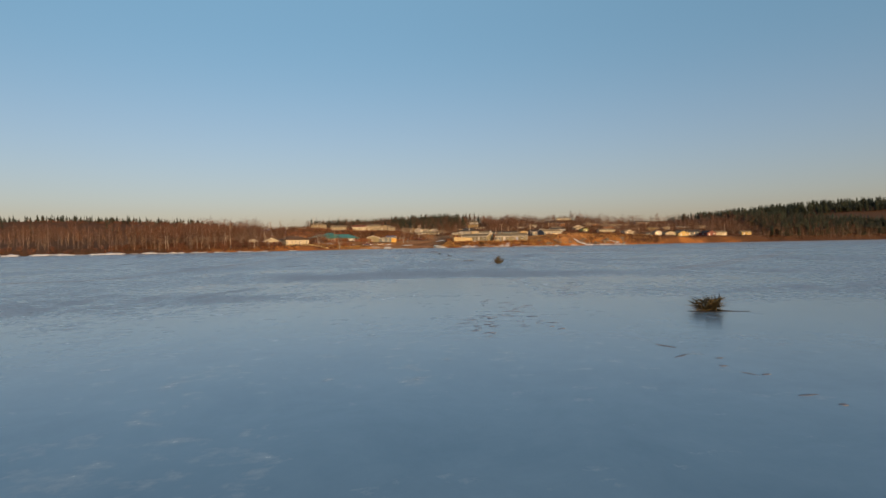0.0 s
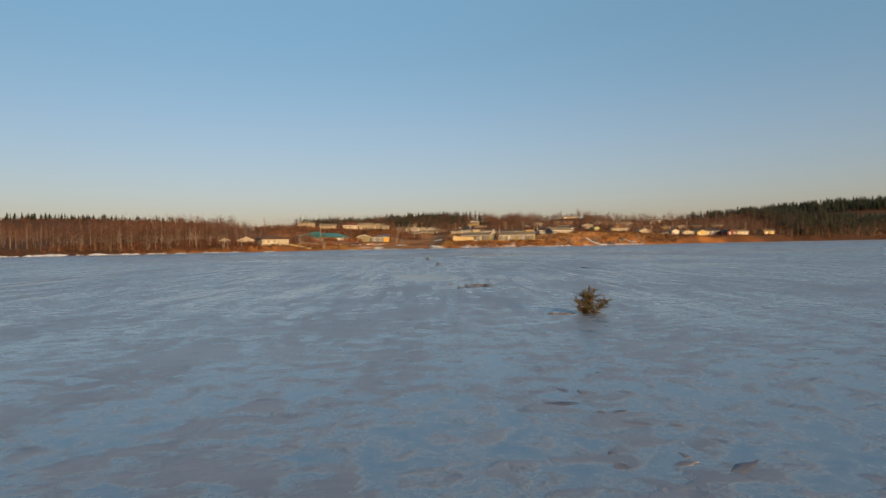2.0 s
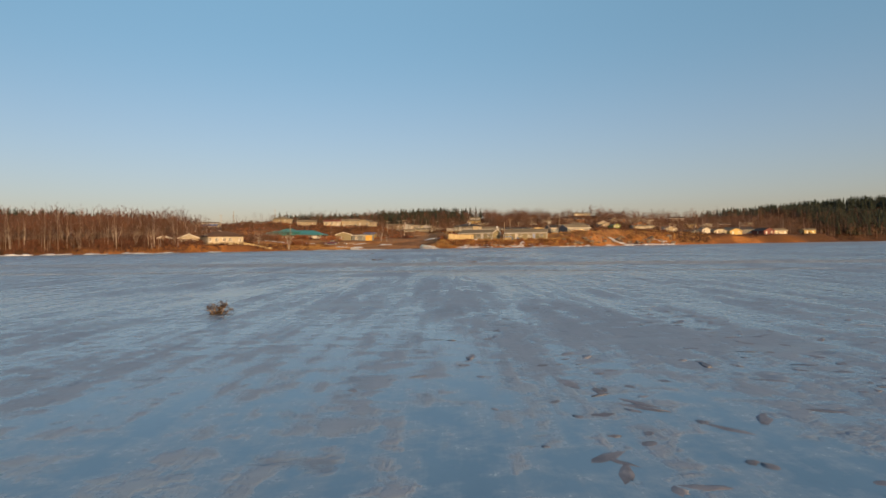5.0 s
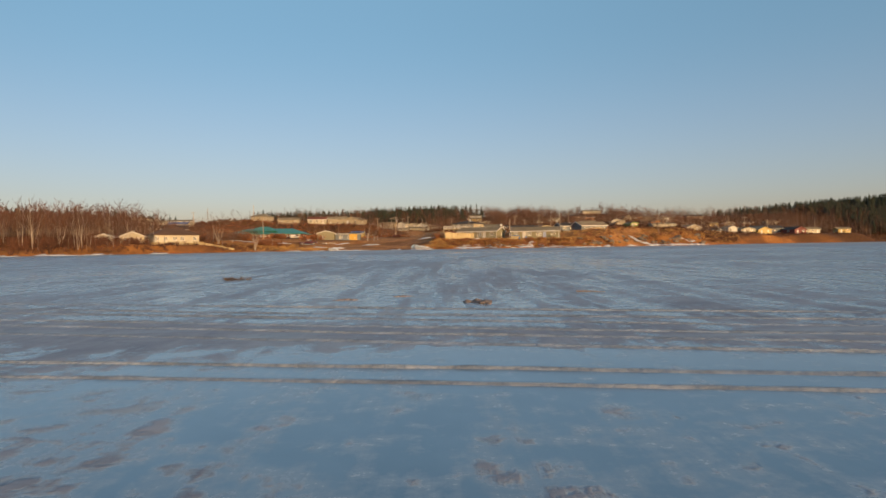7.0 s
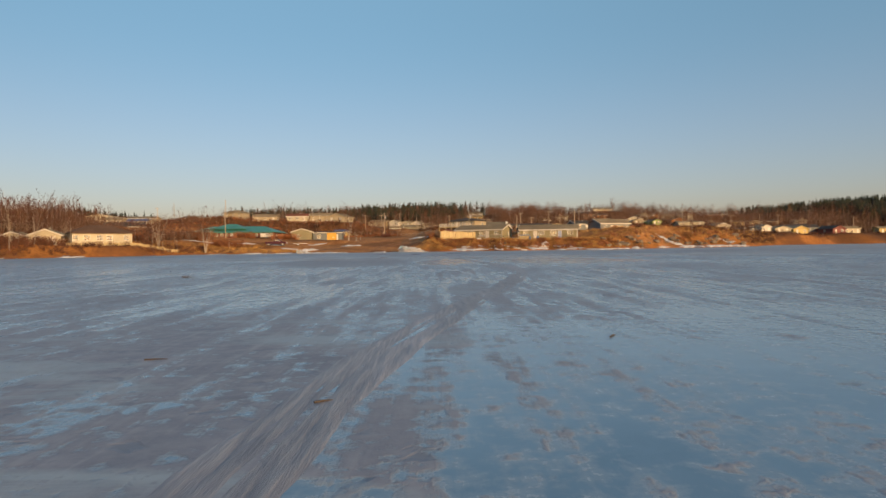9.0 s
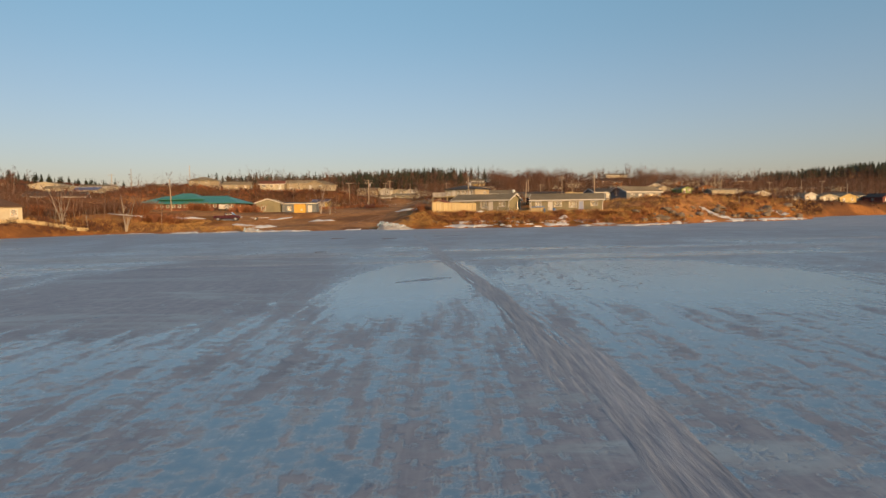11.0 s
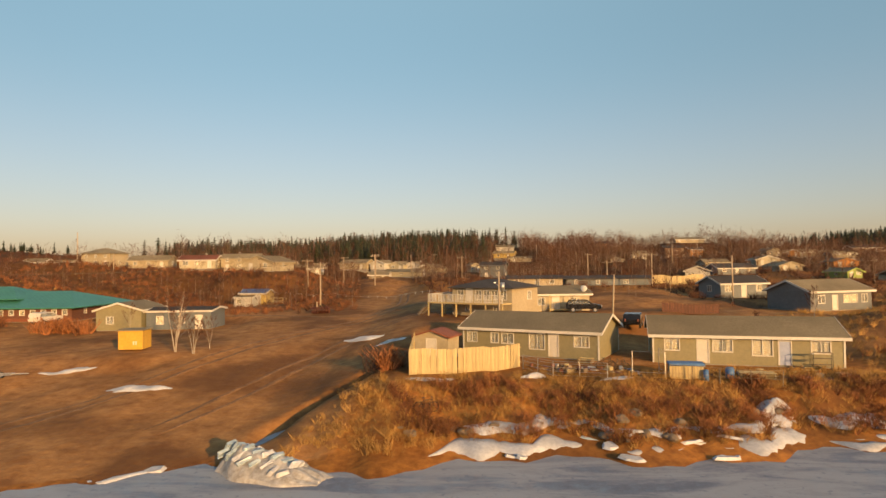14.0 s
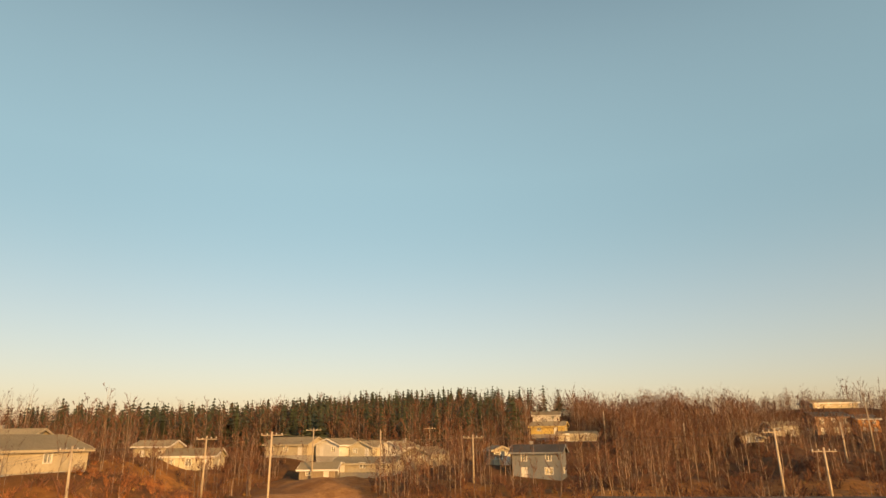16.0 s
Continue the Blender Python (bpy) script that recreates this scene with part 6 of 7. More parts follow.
def snow_bank(x0, x1, inland, wide, thick, seed, label):
    """A ragged ledge of snow along the waterline."""
    r = np.random.RandomState(seed)
    xs = np.arange(x0, x1, 0.35)
    n = len(xs)
    soft = lambda k: np.convolve(r.rand(n + k - 1), np.ones(k) / k, "valid")
    w = wide * (0.15 + 1.6 * np.clip(soft(17) - 0.3, 0, 1) + 0.5 * (soft(5) - 0.4))
    w = np.clip(w, 0.05, None) * np.clip((soft(13) - 0.42) * 9, 0.03, 1.2) * np.clip(np.minimum(xs - x0, x1 - xs) / 2, 0.05, 1)
    off = inland + 0.9 * (soft(15) - 0.5)
    rows = []
    for f, h in ((-0.6, -0.1), (-0.45, 0.5), (-0.15, 1.0), (0.2, 0.9), (0.5, 0.6), (0.62, -0.1)):
        y = shore(xs) + off + f * w
        z = np.maximum(rough(xs, y), 0.02) - 0.03 + (thick * h * np.minimum(1, w / wide) * (0.7 + 0.6 * soft(3)) if h > 0 else h)
        rows.append(np.stack([xs, y, z], 1))
    v = np.stack(rows, 1)
    i = (np.arange(n - 1)[:, None] * 6 + np.arange(5)[None]).ravel()
    ob = raw("snow_bank", v.reshape(-1, 3), np.stack([i, i + 6, i + 7, i + 1], 1), SNOW, smooth=True)
    return tagged(ob, label, "snow", "snow ledges along the shore")


snow_bank(-1, 13, 1.3, 2.4, 0.25, 21, "broken ledge of snow under the bank")
snow_bank(11, 33, 1.7, 2.8, 0.3, 29, "broken ledge of snow under the brushy bank")
snow_bank(1, 31, 3.6, 2.2, 0.3, 33, "old snow lingering between the bushes of the bank")
snow_bank(24, 50, 0.6, 1.6, 0.3, 2, "thin ledge of snow along the waterline")
snow_bank(46, 97, 0.9, 2.4, 0.4, 13, "white ledge of snow below the rocky bank")
snow_bank(-48, -16, 0.6, 1.8, 0.3, 5, "low snow ledge along the landing")
snow_bank(-58, -50, 0.6, 1.4, 0.25, 6, "low snow ledge below the birches")
snow_bank(-220, -104, 0.8, 4.0, 0.8, 7, "drifted snow ledge below the wood")
snow_bank(-104, -70, 0.5, 3.0, 0.5, 8, "drifted snow ledge below the shore cottage")


ICE_SLAB = mat("blue_ice_slab", (0.26, 0.37, 0.45), (0.42, 0.5, 0.55), 3, 0.3, 0.5, patch=0.25, patch_scale=0.8, bump_dist=0.04)


def ice_heap(x, y, ln, wide, tall, turn, slabs, seed, label):
    """A ploughed heap: high at one end, ribbed with leaning slabs, falling to a snowy toe."""
    r = random.Random(seed)
    ob = thing("ice_heap", label, "ice", x, y, 0.02, turn)
    verts, faces = [], []
    nu, nv = 40, 17
    for i in range(nu + 1):
        f = i / nu
        crest = tall * (min(1.0, f / 0.16) ** 0.8) * (1 - max(0.0, f - 0.16) / 0.84) ** 0.75
        rib = 0.16 * tall * max(0.0, math.sin(f * 34 + 0.6)) * (1 - f)
        half = wide * 0.5 * (0.45 + 0.75 * math.sin(math.pi * min(1, 0.12 + f * 0.88)))
        for j in range(nv + 1):
            g = 2 * j / nv - 1
            lump = 0.07 * tall * math.sin(f * 19 + g * 5) * math.cos(g * 7 - f * 6)
            h = (crest + rib) * (1 - abs(g) ** 1.7) + lump * (1 - g * g) if 0 < i < nu and 0 < j < nv else -0.1
            verts.append((ln * (f - 0.5) + 0.3 * g * g, half * g + 0.12 * math.sin(f * 15), h))
    for i in range(nu):
        for j in range(nv):
            q = i * (nv + 1) + j
            faces.append((q, q + nv + 1, q + nv + 2, q + 1))
    raw("drift", verts, faces, DIRTY_SNOW, ob, smooth=False)
    for i in range(slabs):
        f = 0.06 + 0.74 * i / slabs
        crest = tall * (1 - max(0.0, f - 0.16) / 0.84) ** 0.75
        for g in (-0.45, 0.05, 0.5):
            s = r.uniform(0.7, 1.2) * wide / 4
            bm = boxes((-0.11, -0.55 * s, -0.4 * s, 0.11, 0.55 * s, 0.4 * s), bevel=0.04)
            for v in bm.verts:
                v.co += Vector((r.uniform(-1, 1), r.uniform(-1, 1), r.uniform(-1, 1))) * 0.05
            q = part("slab", bm, ICE_SLAB if r.random() < 0.75 - 0.5 * f else SNOW, ob)
            q.matrix_basis = pose(ln * (f - 0.5), wide * 0.5 * g + r.uniform(-0.2, 0.2), crest * (1 - abs(g) ** 1.7) - 0.16 * s, r.uniform(-12, 12) - 40 * g, 38 + r.uniform(-14, 14), r.uniform(-25, 25))
    return ob


ice_heap(-9.6, 95.8, 7.2, 3.4, 1.3, -24, 8, 1, "ploughed heap of bluish ice slabs and snow at the landing")
ice_heap(-33.9, 91.0, 3.8, 1.8, 0.7, 10, 4, 2, "low heap of dirty ice and snow at the waterline")
# broken slabs of snow and shore ice under the bank
slab_rng = random.Random(31)
for i in range(24):
    x = slab_rng.uniform(4, 24) if i < 16 else slab_rng.uniform(-46, -14)
    d = slab_rng.uniform(0.2, 4.2) if i < 16 else slab_rng.uniform(0.1, 1.2)
    y = float(shore(x)) + d
    a, b, c = slab_rng.uniform(0.6, 2.2), slab_rng.uniform(0.4, 1.2), slab_rng.uniform(0.02, 0.09)
    bm = bmesh.new()
    n = 7
    ring = [(a * 0.5 * math.cos(6.2832 * k / n) * slab_rng.uniform(0.7, 1.15), b * 0.5 * math.sin(6.2832 * k / n) * slab_rng.uniform(0.7, 1.15)) for k in range(n)]
    low = [bm.verts.new((p[0], p[1], -0.1)) for p in ring]
    high = [bm.verts.new((p[0] * 0.8, p[1] * 0.8, c + slab_rng.uniform(-0.04, 0.04))) for p in ring]
    bm.faces.new(high)
    for k in range(n):
        bm.faces.new((low[k], low[(k + 1) % n], high[(k + 1) % n], high[k]))
    ob = tagged(link("snow_slab", bm, SNOW if slab_rng.random() < 0.7 else ICE_SLAB), "broken slab of snow lying under the bank", "snow", "snow slabs under the bank")
    ob.matrix_basis = pose(x, y, max(ground_z(x, y), 0.02) + 0.02, slab_rng.uniform(-14, 8), slab_rng.uniform(-10, 10), slab_rng.uniform(-30, 30))

# ---- rocks of the bank ----
rk = random.Random(9)
for i in range(70):
    x = rk.uniform(38, 96) if i < 50 else rk.uniform(-3, 24)
    d = rk.uniform(2.0, 8.5) if i < 50 else rk.uniform(2.5, 6)
    y = float(shore(x)) + d
    s = rk.uniform(0.4, 1.5) if i < 50 else rk.uniform(0.25, 0.6)
    bm = bmesh.new()
    bmesh.ops.create_icosphere(bm, subdivisions=2, radius=1.0)
    o = Vector((rk.uniform(0, 50), rk.uniform(0, 50), 0))
    for v in bm.verts:
        v.co *= 0.8 + 0.5 * noise.noise(v.co * 0.9 + o)
        v.co.z *= 0.6
        v.co *= s
    ob = tagged(link("rock", bm, ROCK), "brown weathered rock in the bank", "rock", "rocks of the bank")
    ob.location = (x, y, ground_z(x, y) + 0.1 * s)
    ob.rotation_euler = (0, 0, rk.uniform(0, 6.28))

# ---- things on the ice ----
# sodden wood; also colours the shadow mats laid under the boughs
DARKWOOD_SHADOW = mat("sodden_wood_and_shadow", (0.03, 0.022, 0.018), (0.06, 0.045, 0.035), 8, 0.7, 0.4, stretch=(0.1, 1, 1))



def evergreen_bush(x, y, wide, tall, seed, label, material, n=240, spread=1.0):
    """Cut boughs stuck in the ice."""
    r = random.Random(seed)
    ob = thing("bough_marker", label, "branches", x, y, 0.02, r.uniform(0, 360), "bough markers on the ice")
    wood_, leaf = [[], []], [[], []]
    for i in range(9):
        a = r.uniform(0, 6.28)
        lean = r.uniform(0.1, 1.0) * spread
        tip = np.array([math.cos(a) * wide * 0.5 * lean, math.sin(a) * wide * 0.5 * lean, tall * (1.05 - 0.55 * lean) * r.uniform(0.7, 1)])
        root = tip * 0.06
        root[2] = -0.1
        stem(wood_, root, tip, 0.014, 0.004, 4)
        for _ in range(n // 9):
            f = r.uniform(0.2, 1.0)
            p = root + (tip - root) * f
            e = p + np.array([r.gauss(0, 1), r.gauss(0, 1), r.gauss(0.3, 0.7)]) * 0.13 * (1.2 - 0.5 * f) * max(wide, 0.6)
            blade(leaf, p, e, 0.012)
    raw("stems", *wood_, WOOD_OLD, ob)
    raw("needles", *leaf, material, ob)
    return ob


BOUGH = mat("withered_spruce_boughs", (0.04, 0.038, 0.015), (0.1, 0.072, 0.028), 6, 0.8, 0.2, place="Island", vary=0.4)
evergreen_bush(-6.0, -145.6, 0.95, 0.62, 1, "bushy green-brown spruce boughs standing in the ice", BOUGH, 700)
evergreen_bush(-4.75, -177.3, 0.95, 0.34, 2, "low brown heap of spruce boughs on the ice", BOUGH, 600, 1.3)
evergreen_bush(-9.2, -113.8, 0.6, 0.34, 3, "thin dry branch with dark twigs on the ice", DARKWOOD_SHADOW, 160, 1.5)
evergreen_bush(-10.2, -99.2, 0.6, 0.3, 4, "small dark bundle of twigs on the ice", DARKWOOD_SHADOW, 260, 1.3)
evergreen_bush(-11.5, -58.1, 0.85, 0.14, 5, "flat dark scrap of boughs on the ice", DARKWOOD_SHADOW, 360, 1.6)
evergreen_bush(-16.7, -14.6, 0.55, 0.16, 6, "flat dark scrap of boughs on the ice", DARKWOOD_SHADOW, 260, 1.6)


def stick(x, y, ln, turn, r, label, material=None):
    bm = bmesh.new()
    tube(bm, (-ln / 2, 0, r), (0, 0.03 * ln, r * 1.1), r, r * 0.9, 6)
    tube(bm, (0, 0.03 * ln, r * 1.1), (ln / 2, -0.02 * ln, r * 0.8), r * 0.9, r * 0.5, 6)
    ob = tagged(link("stick", bm, material or WOOD_OLD), label, "stick", "sticks on the ice")
    ob.matrix_basis = pose(x, y, 0.02, 0, 0, turn)
    return ob


stick(-0.75, -123.7, 1.3, -80, 0.025, "dark fallen branch lying on the ice", DARKWOOD_SHADOW)
stick(-7.3, -38.2, 0.32, 10, 0.011, "short dark stick on the ice", DARKWOOD_SHADOW)
stick(-4.4, -40.7, 0.2, 30, 0.013, "short weathered twig on the ice", DARKWOOD_SHADOW)
stick(-0.2, -36.5, 0.3, 60, 0.016, "short dark stick on the ice", DARKWOOD_SHADOW)
stick(-7.2, 54.9, 1.8, 8, 0.03, "dark driftwood pole lying on the ice", DARKWOOD_SHADOW)
stick(-13.5, 57.1, 2.2, 30, 0.03, "dark driftwood pole lying on the ice", DARKWOOD_SHADOW)
stick(-10.5, 31.5, 1.0, 5, 0.03, "dark driftwood piece on the ice", DARKWOOD_SHADOW)
stick(-0.1, 61, 4.2, 2, 0.022, "long thin dark pole lying on the ice", DARKWOOD_SHADOW)

# trodden trails and drifted ridges on the smooth ice


TRODDEN = mat("trodden_crust", (0.145, 0.155, 0.195), (0.26, 0.265, 0.3), 6, 0.65, 0.3, patch=0.3, patch_scale=1.5, place="World")


def footprints(line, seed, wide=0.35, step=0.42):
    """Lumpy raised prints along a line, as one object."""
    r = random.Random(seed)
    vs, fs = [], []
    for (x0, y0), (x1, y1) in zip(line, line[1:]):
        n = max(1, int(math.hypot(x1 - x0, y1 - y0) / step))
        for i in range(n):
            f = (i + r.random()) / n
            cx, cy = x0 + (x1 - x0) * f + r.gauss(0, wide), y0 + (y1 - y0) * f + r.gauss(0, wide)
            a, b, t0, k = 0.04 + 0.15 * r.random() ** 2, r.uniform(0.025, 0.065), r.uniform(0, 3.14), len(vs)
            for h, s in ((0.0195, 1.0), (0.0222, 0.72), (0.0216, 0.3)):
                for j in range(8):
                    q = 6.2832 * j / 8
                    u, v = a * s * math.cos(q) * r.uniform(0.45, 1.5), b * s * math.sin(q) * r.uniform(0.45, 1.5)
                    vs.append((cx + u * math.cos(t0) - v * math.sin(t0), cy + u * math.sin(t0) + v * math.cos(t0), h))
            for ring in (0, 8):
                fs += [(k + ring + j, k + ring + (j + 1) % 8, k + ring + 8 + (j + 1) % 8, k + ring + 8 + j) for j in range(8)]
            fs += [(k + 16, k + 17, k + 18, k + 19), (k + 16, k + 19, k + 20, k + 23), (k + 20, k + 21, k + 22, k + 23)]
    ob = raw("footprint_trail", vs, fs, TRODDEN, smooth=True)
    return tagged(ob, "trodden lumps of a foot trail on the ice", "tracks", kind="stuff")


for i, (line, wide) in enumerate((([(4.5, 20.5), (4.6, 16), (4.3, 9)], 0.14), ([(3.7, 20.4), (3.4, 15)], 0.1), ([(2.9, 21), (2.8, 16), (2.5, 11)], 0.12), ([(2.2, 26), (2.9, 21)], 0.25), ([(5.6, 22), (5.9, 12)], 0.3),
                                   ([(-3.3, 9.9), (-2.2, 12), (-0.6, 13.8)], 0.3), ([(-1.1, -46), (-1.5, -49), (-1.9, -51.5)], 0.12), ([(-3.4, -47), (-2.6, -50), (-2.9, -53)], 0.4), ([(-0.8, -49.0), (-1.1, -51.0)], 0.06),
                                   ([(-2.8, -44), (-1.8, -50), (-1.2, -56)], 0.6), ([(-3.2, -62), (-3.6, -68)], 0.5), ([(-7.2, -181), (-6.2, -187)], 0.14), ([(-7.6, -151), (-7.2, -156)], 0.25), ([(-4.2, -150), (-3.2, -158)], 0.6), ([(-5.5, -166), (-6.2, -172)], 0.4),
                                   ([(-7.0, -132), (-5.4, -142)], 0.5), ([(-6.3, -105), (-3.8, -98)], 0.5))):
    footprints(line, 200 + i, wide, 0.42 if wide < 0.2 else 0.22)

# long worn trails over the bare ice
for i, (line, wide, step) in enumerate((([(2.8, 20.8), (2.9, 16), (2.5, 11)], 0.2, 0.09), ([(3.7, 20.4), (3.5, 14), (3.3, 9)], 0.16, 0.12), ([(4.6, 20.6), (4.5, 14), (4.2, 7)], 0.22, 0.09), ([(6.0, 20), (6.4, 13), (6.2, 7.5)], 0.3, 0.1),
                                         ([(8.0, 19), (8.3, 12)], 0.4, 0.1), ([(10.5, 18), (10.2, 11)], 0.4, 0.14), ([(1.7, 22), (1.9, 18)], 0.2, 0.12), ([(-3.0, -66), (-2.5, -58), (-2.1, -49)], 0.3, 0.07),
                                         ([(-4.3, -65), (-3.7, -52)], 0.35, 0.08), ([(-1.6, -64), (-1.0, -48)], 0.35, 0.09), ([(0.0, -60), (0.6, -46)], 0.4, 0.12), ([(-5.6, -62), (-5.0, -54)], 0.3, 0.1),
                                         ([(-5.6, -124), (-4.6, -104)], 0.35, 0.1), ([(-3.9, -123), (-1.8, -99)], 0.45, 0.1), ([(-1.8, -118), (1.2, -97)], 0.5, 0.13), ([(-8.8, -122), (-9.4, -112)], 0.6, 0.2),
                                         ([(-8.6, -179.5), (-8.6, -174.5)], 0.3, 0.14), ([(-9.5, -180), (-9.4, -177.5)], 0.15, 0.1), ([(-6.8, -174), (-6.4, -170)], 0.4, 0.2))):
    footprints(line, 400 + i, wide, step)
footprints([(-7.94, -135.65), (-7.47, -136.07), (-6.93, -136.41)], 230, 0.12, 0.03)
footprints([(-7.47, -136.07), (-7.43, -137.17)], 231, 0.1, 0.03)
evergreen_bush(-7.43, -137.17, 0.3, 0.1, 7, "flat dark tangle of twigs frozen in the ice", DARKWOOD_SHADOW, 200, 1.6)
stick(-8.05, -137.39, 0.66, -18, 0.011, "dark branch frozen into the ice", DARKWOOD_SHADOW)
stick(-8.38, -137.82, 1.06, -91, 0.011, "dark branch frozen into the ice", DARKWOOD_SHADOW)



def snow_lump(x, y, ln, wide, tall, turn, seed, label, material):
    """A frozen lump of churned snow: a few rounded chunks grown together."""
    r = random.Random(seed)
    bm = bmesh.new()
    for i in range(4):
        got = bmesh.ops.create_icosphere(bm, subdivisions=3, radius=1.0)["verts"]
        f = ((i + 0.5) / 4 - 0.5) * 0.8
        size = r.uniform(0.75, 1.0) * (1 - abs(f) * 0.7)
        o, c = Vector((r.uniform(0, 40), r.uniform(0, 40), 0)), Vector((f * ln, r.uniform(-0.2, 0.2) * wide, 0))
        for v in got:
            k_ = 0.75 + 0.5 * noise.noise(v.co * 1.3 + o) + 0.22 * noise.noise(v.co * 3.5 + o)
            v.co = Vector((v.co.x * ln * 0.36 * size, v.co.y * wide * 0.55 * size, v.co.z * tall * size)) * k_ + c
    ob = tagged(link("snow_lump", bm, material, smooth=True), label, "snow", "lumps on the ice")
    ob.matrix_basis = pose(x, y, 0.01, 0, 0, turn)
    return ob


CHURNED = mat("churned_brown_snow", (0.08, 0.07, 0.072), (0.26, 0.225, 0.22), 12, 0.8, 0.8, patch=0.35, patch_scale=4.0, bump_dist=0.03)
snow_lump(-3.64, -67.42, 0.72, 0.3, 0.12, -48, 1, "frozen lump of brown churned snow on the ice", CHURNED)
snow_lump(-5.2, -65.7, 0.42, 0.16, 0.05, 4, 2, "low lump of dirty snow on the ice", CHURNED)
snow_lump(-6.35, -66.45, 0.55, 0.14, 0.06, 12, 3, "dark slab of bark and snow on the ice", CHURNED)
snow_lump(-7.75, -136.75, 0.75, 0.42, 0.09, -20, 4, "broken crust of rosy snow over dark water", CHURNED)
snow_lump(-6.5, -145.5, 0.6, 0.3, 0.05, 5, 5, "trampled snow beside the spruce boughs", CHURNED)
snow_lump(-8.6, -136.0, 0.5, 0.2, 0.05, 70, 6, "curled strip of raised snow crust", CHURNED)
# flat dark sheets: shadow under the boughs given a shape, with matted needles
for i, (x, y, ln, wide, turn) in enumerate(((-4.7, -177.45, 1.3, 0.34, -6), (-9.15, -113.9, 0.75, 0.26, 5), (-10.15, -99.2, 0.5, 0.2, 0), (-11.15, -57.65, 0.8, 0.26, 4), (-7.2, -135.9, 0.35, 0.14, 10))):
    snow_lump(x, y, ln, wide, 0.03, turn, 20 + i, "flat dark mat of needles and painted bough shadow on the ice", DARKWOOD_SHADOW)
stick(-0.9, -65.15, 0.66, -25, 0.014, "thin pale stick frozen on the ice")

# ---- vehicles ----


def wheel(parent, x, y, r, w=0.22):
    bm = bmesh.new()
    tube(bm, (x, y - w / 2, r), (x, y + w / 2, r), r, r, 18)
    tyre = part("tyre", bm, RUBBER, parent, smooth=False)
    bm = bmesh.new()
    tube(bm, (x, y - w / 2 - 0.01, r), (x, y + w / 2 + 0.01, r), r * 0.58, r * 0.58, 12)
    part("rim", bm, METAL, tyre)


def pickup(x, y, turn):
    ob = thing("pickup_truck", "dark maroon pickup truck parked on the landing", "truck", x, y, ground_z(x, y) + 0.02, turn)
    side = [(-2.7, 0.5), (-2.7, 1.05), (-0.55, 1.08), (-0.45, 1.75), (0.85, 1.78), (1.45, 1.15), (2.6, 1.02), (2.72, 0.85), (2.72, 0.5)]
    bm = bmesh.new()
    prism(bm, side, -0.92, 0.92)
    bmesh.ops.bevel(bm, geom=bm.edges[:], offset=0.05, segments=2, affect="EDGES")
    part("body", bm, MAROON, ob, smooth=False)
    part("bed", boxes((-2.6, -0.8, 1.04, -0.62, 0.8, 1.09)), DARKMETAL, ob, "dark load bed")
    for y0, y1 in ((-0.94, -0.925), (0.925, 0.94)):
        bm = bmesh.new()
        prism(bm, [(-0.38, 1.15), (-0.34, 1.64), (0.78, 1.66), (1.18, 1.15)], y0, y1)
        part("window", bm, PANE, ob)
    bm = bmesh.new()
    prism(bm, [(0.93, 1.72), (0.95, 1.73), (1.47, 1.2), (1.45, 1.19)], -0.8, 0.8)
    part("windscreen", bm, PANE, ob)
    for wx in (-1.75, 1.75):
        for wy in (-0.85, 0.85):
            wheel(ob, wx, wy, 0.38)
    for wy in (-0.72, 0.72):
        part("headlight", boxes((2.7, wy - 0.16, 0.78, 2.75, wy + 0.16, 0.95)), LAMPGLASS, ob)
        part("tail_light", boxes((-2.74, wy - 0.1, 0.75, -2.69, wy + 0.1, 1.0)), TRACTORRED, ob)
    part("bumper", boxes((2.7, -0.9, 0.5, 2.82, 0.9, 0.66), bevel=0.02), METAL, ob)
    return ob


def wagon(x, y, turn, label, paint):
    ob = thing("car", label, "car", x, y, ground_z(x, y) + 0.02, turn)
    bm = bmesh.new()
    prism(bm, [(-2.25, 0.45), (-2.3, 1.0), (-2.0, 1.62), (0.35, 1.66), (1.05, 1.12), (2.15, 0.98), (2.28, 0.75), (2.28, 0.45)], -0.9, 0.9)
    bmesh.ops.bevel(bm, geom=bm.edges[:], offset=0.06, segments=2, affect="EDGES")
    part("body", bm, paint, ob)
    for y0, y1 in ((-0.92, -0.905), (0.905, 0.92)):
        bm = bmesh.new()
        prism(bm, [(-2.05, 1.08), (-1.88, 1.55), (0.3, 1.57), (0.85, 1.1)], y0, y1)
        part("window", bm, PANE, ob)
    bm = bmesh.new()
    prism(bm, [(0.45, 1.6), (0.47, 1.61), (1.06, 1.17), (1.04, 1.16)], -0.78, 0.78)
    part("windscreen", bm, PANE, ob)
    for wx in (-1.4, 1.4):
        for wy in (-0.82, 0.82):
            wheel(ob, wx, wy, 0.35)
    for wy in (-0.68, 0.68):
        part("headlight", boxes((2.25, wy - 0.18, 0.72, 2.3, wy + 0.18, 0.88)), LAMPGLASS, ob)
        part("tail_light", boxes((-2.33, wy - 0.08, 0.8, -2.27, wy + 0.08, 1.1)), TRACTORRED, ob)
    return ob


pickup(-46.2, 112.6, 8)
wagon(17.2, 142.0, -10, "black estate car parked beside the bungalow", BLACKPAINT)
wagon(20.6, 131.0, 70, "dark car half hidden between the bungalows", BLACKPAINT)
wagon(-58.6, 146.5, 85, "white car parked by the workshop", TRIM)

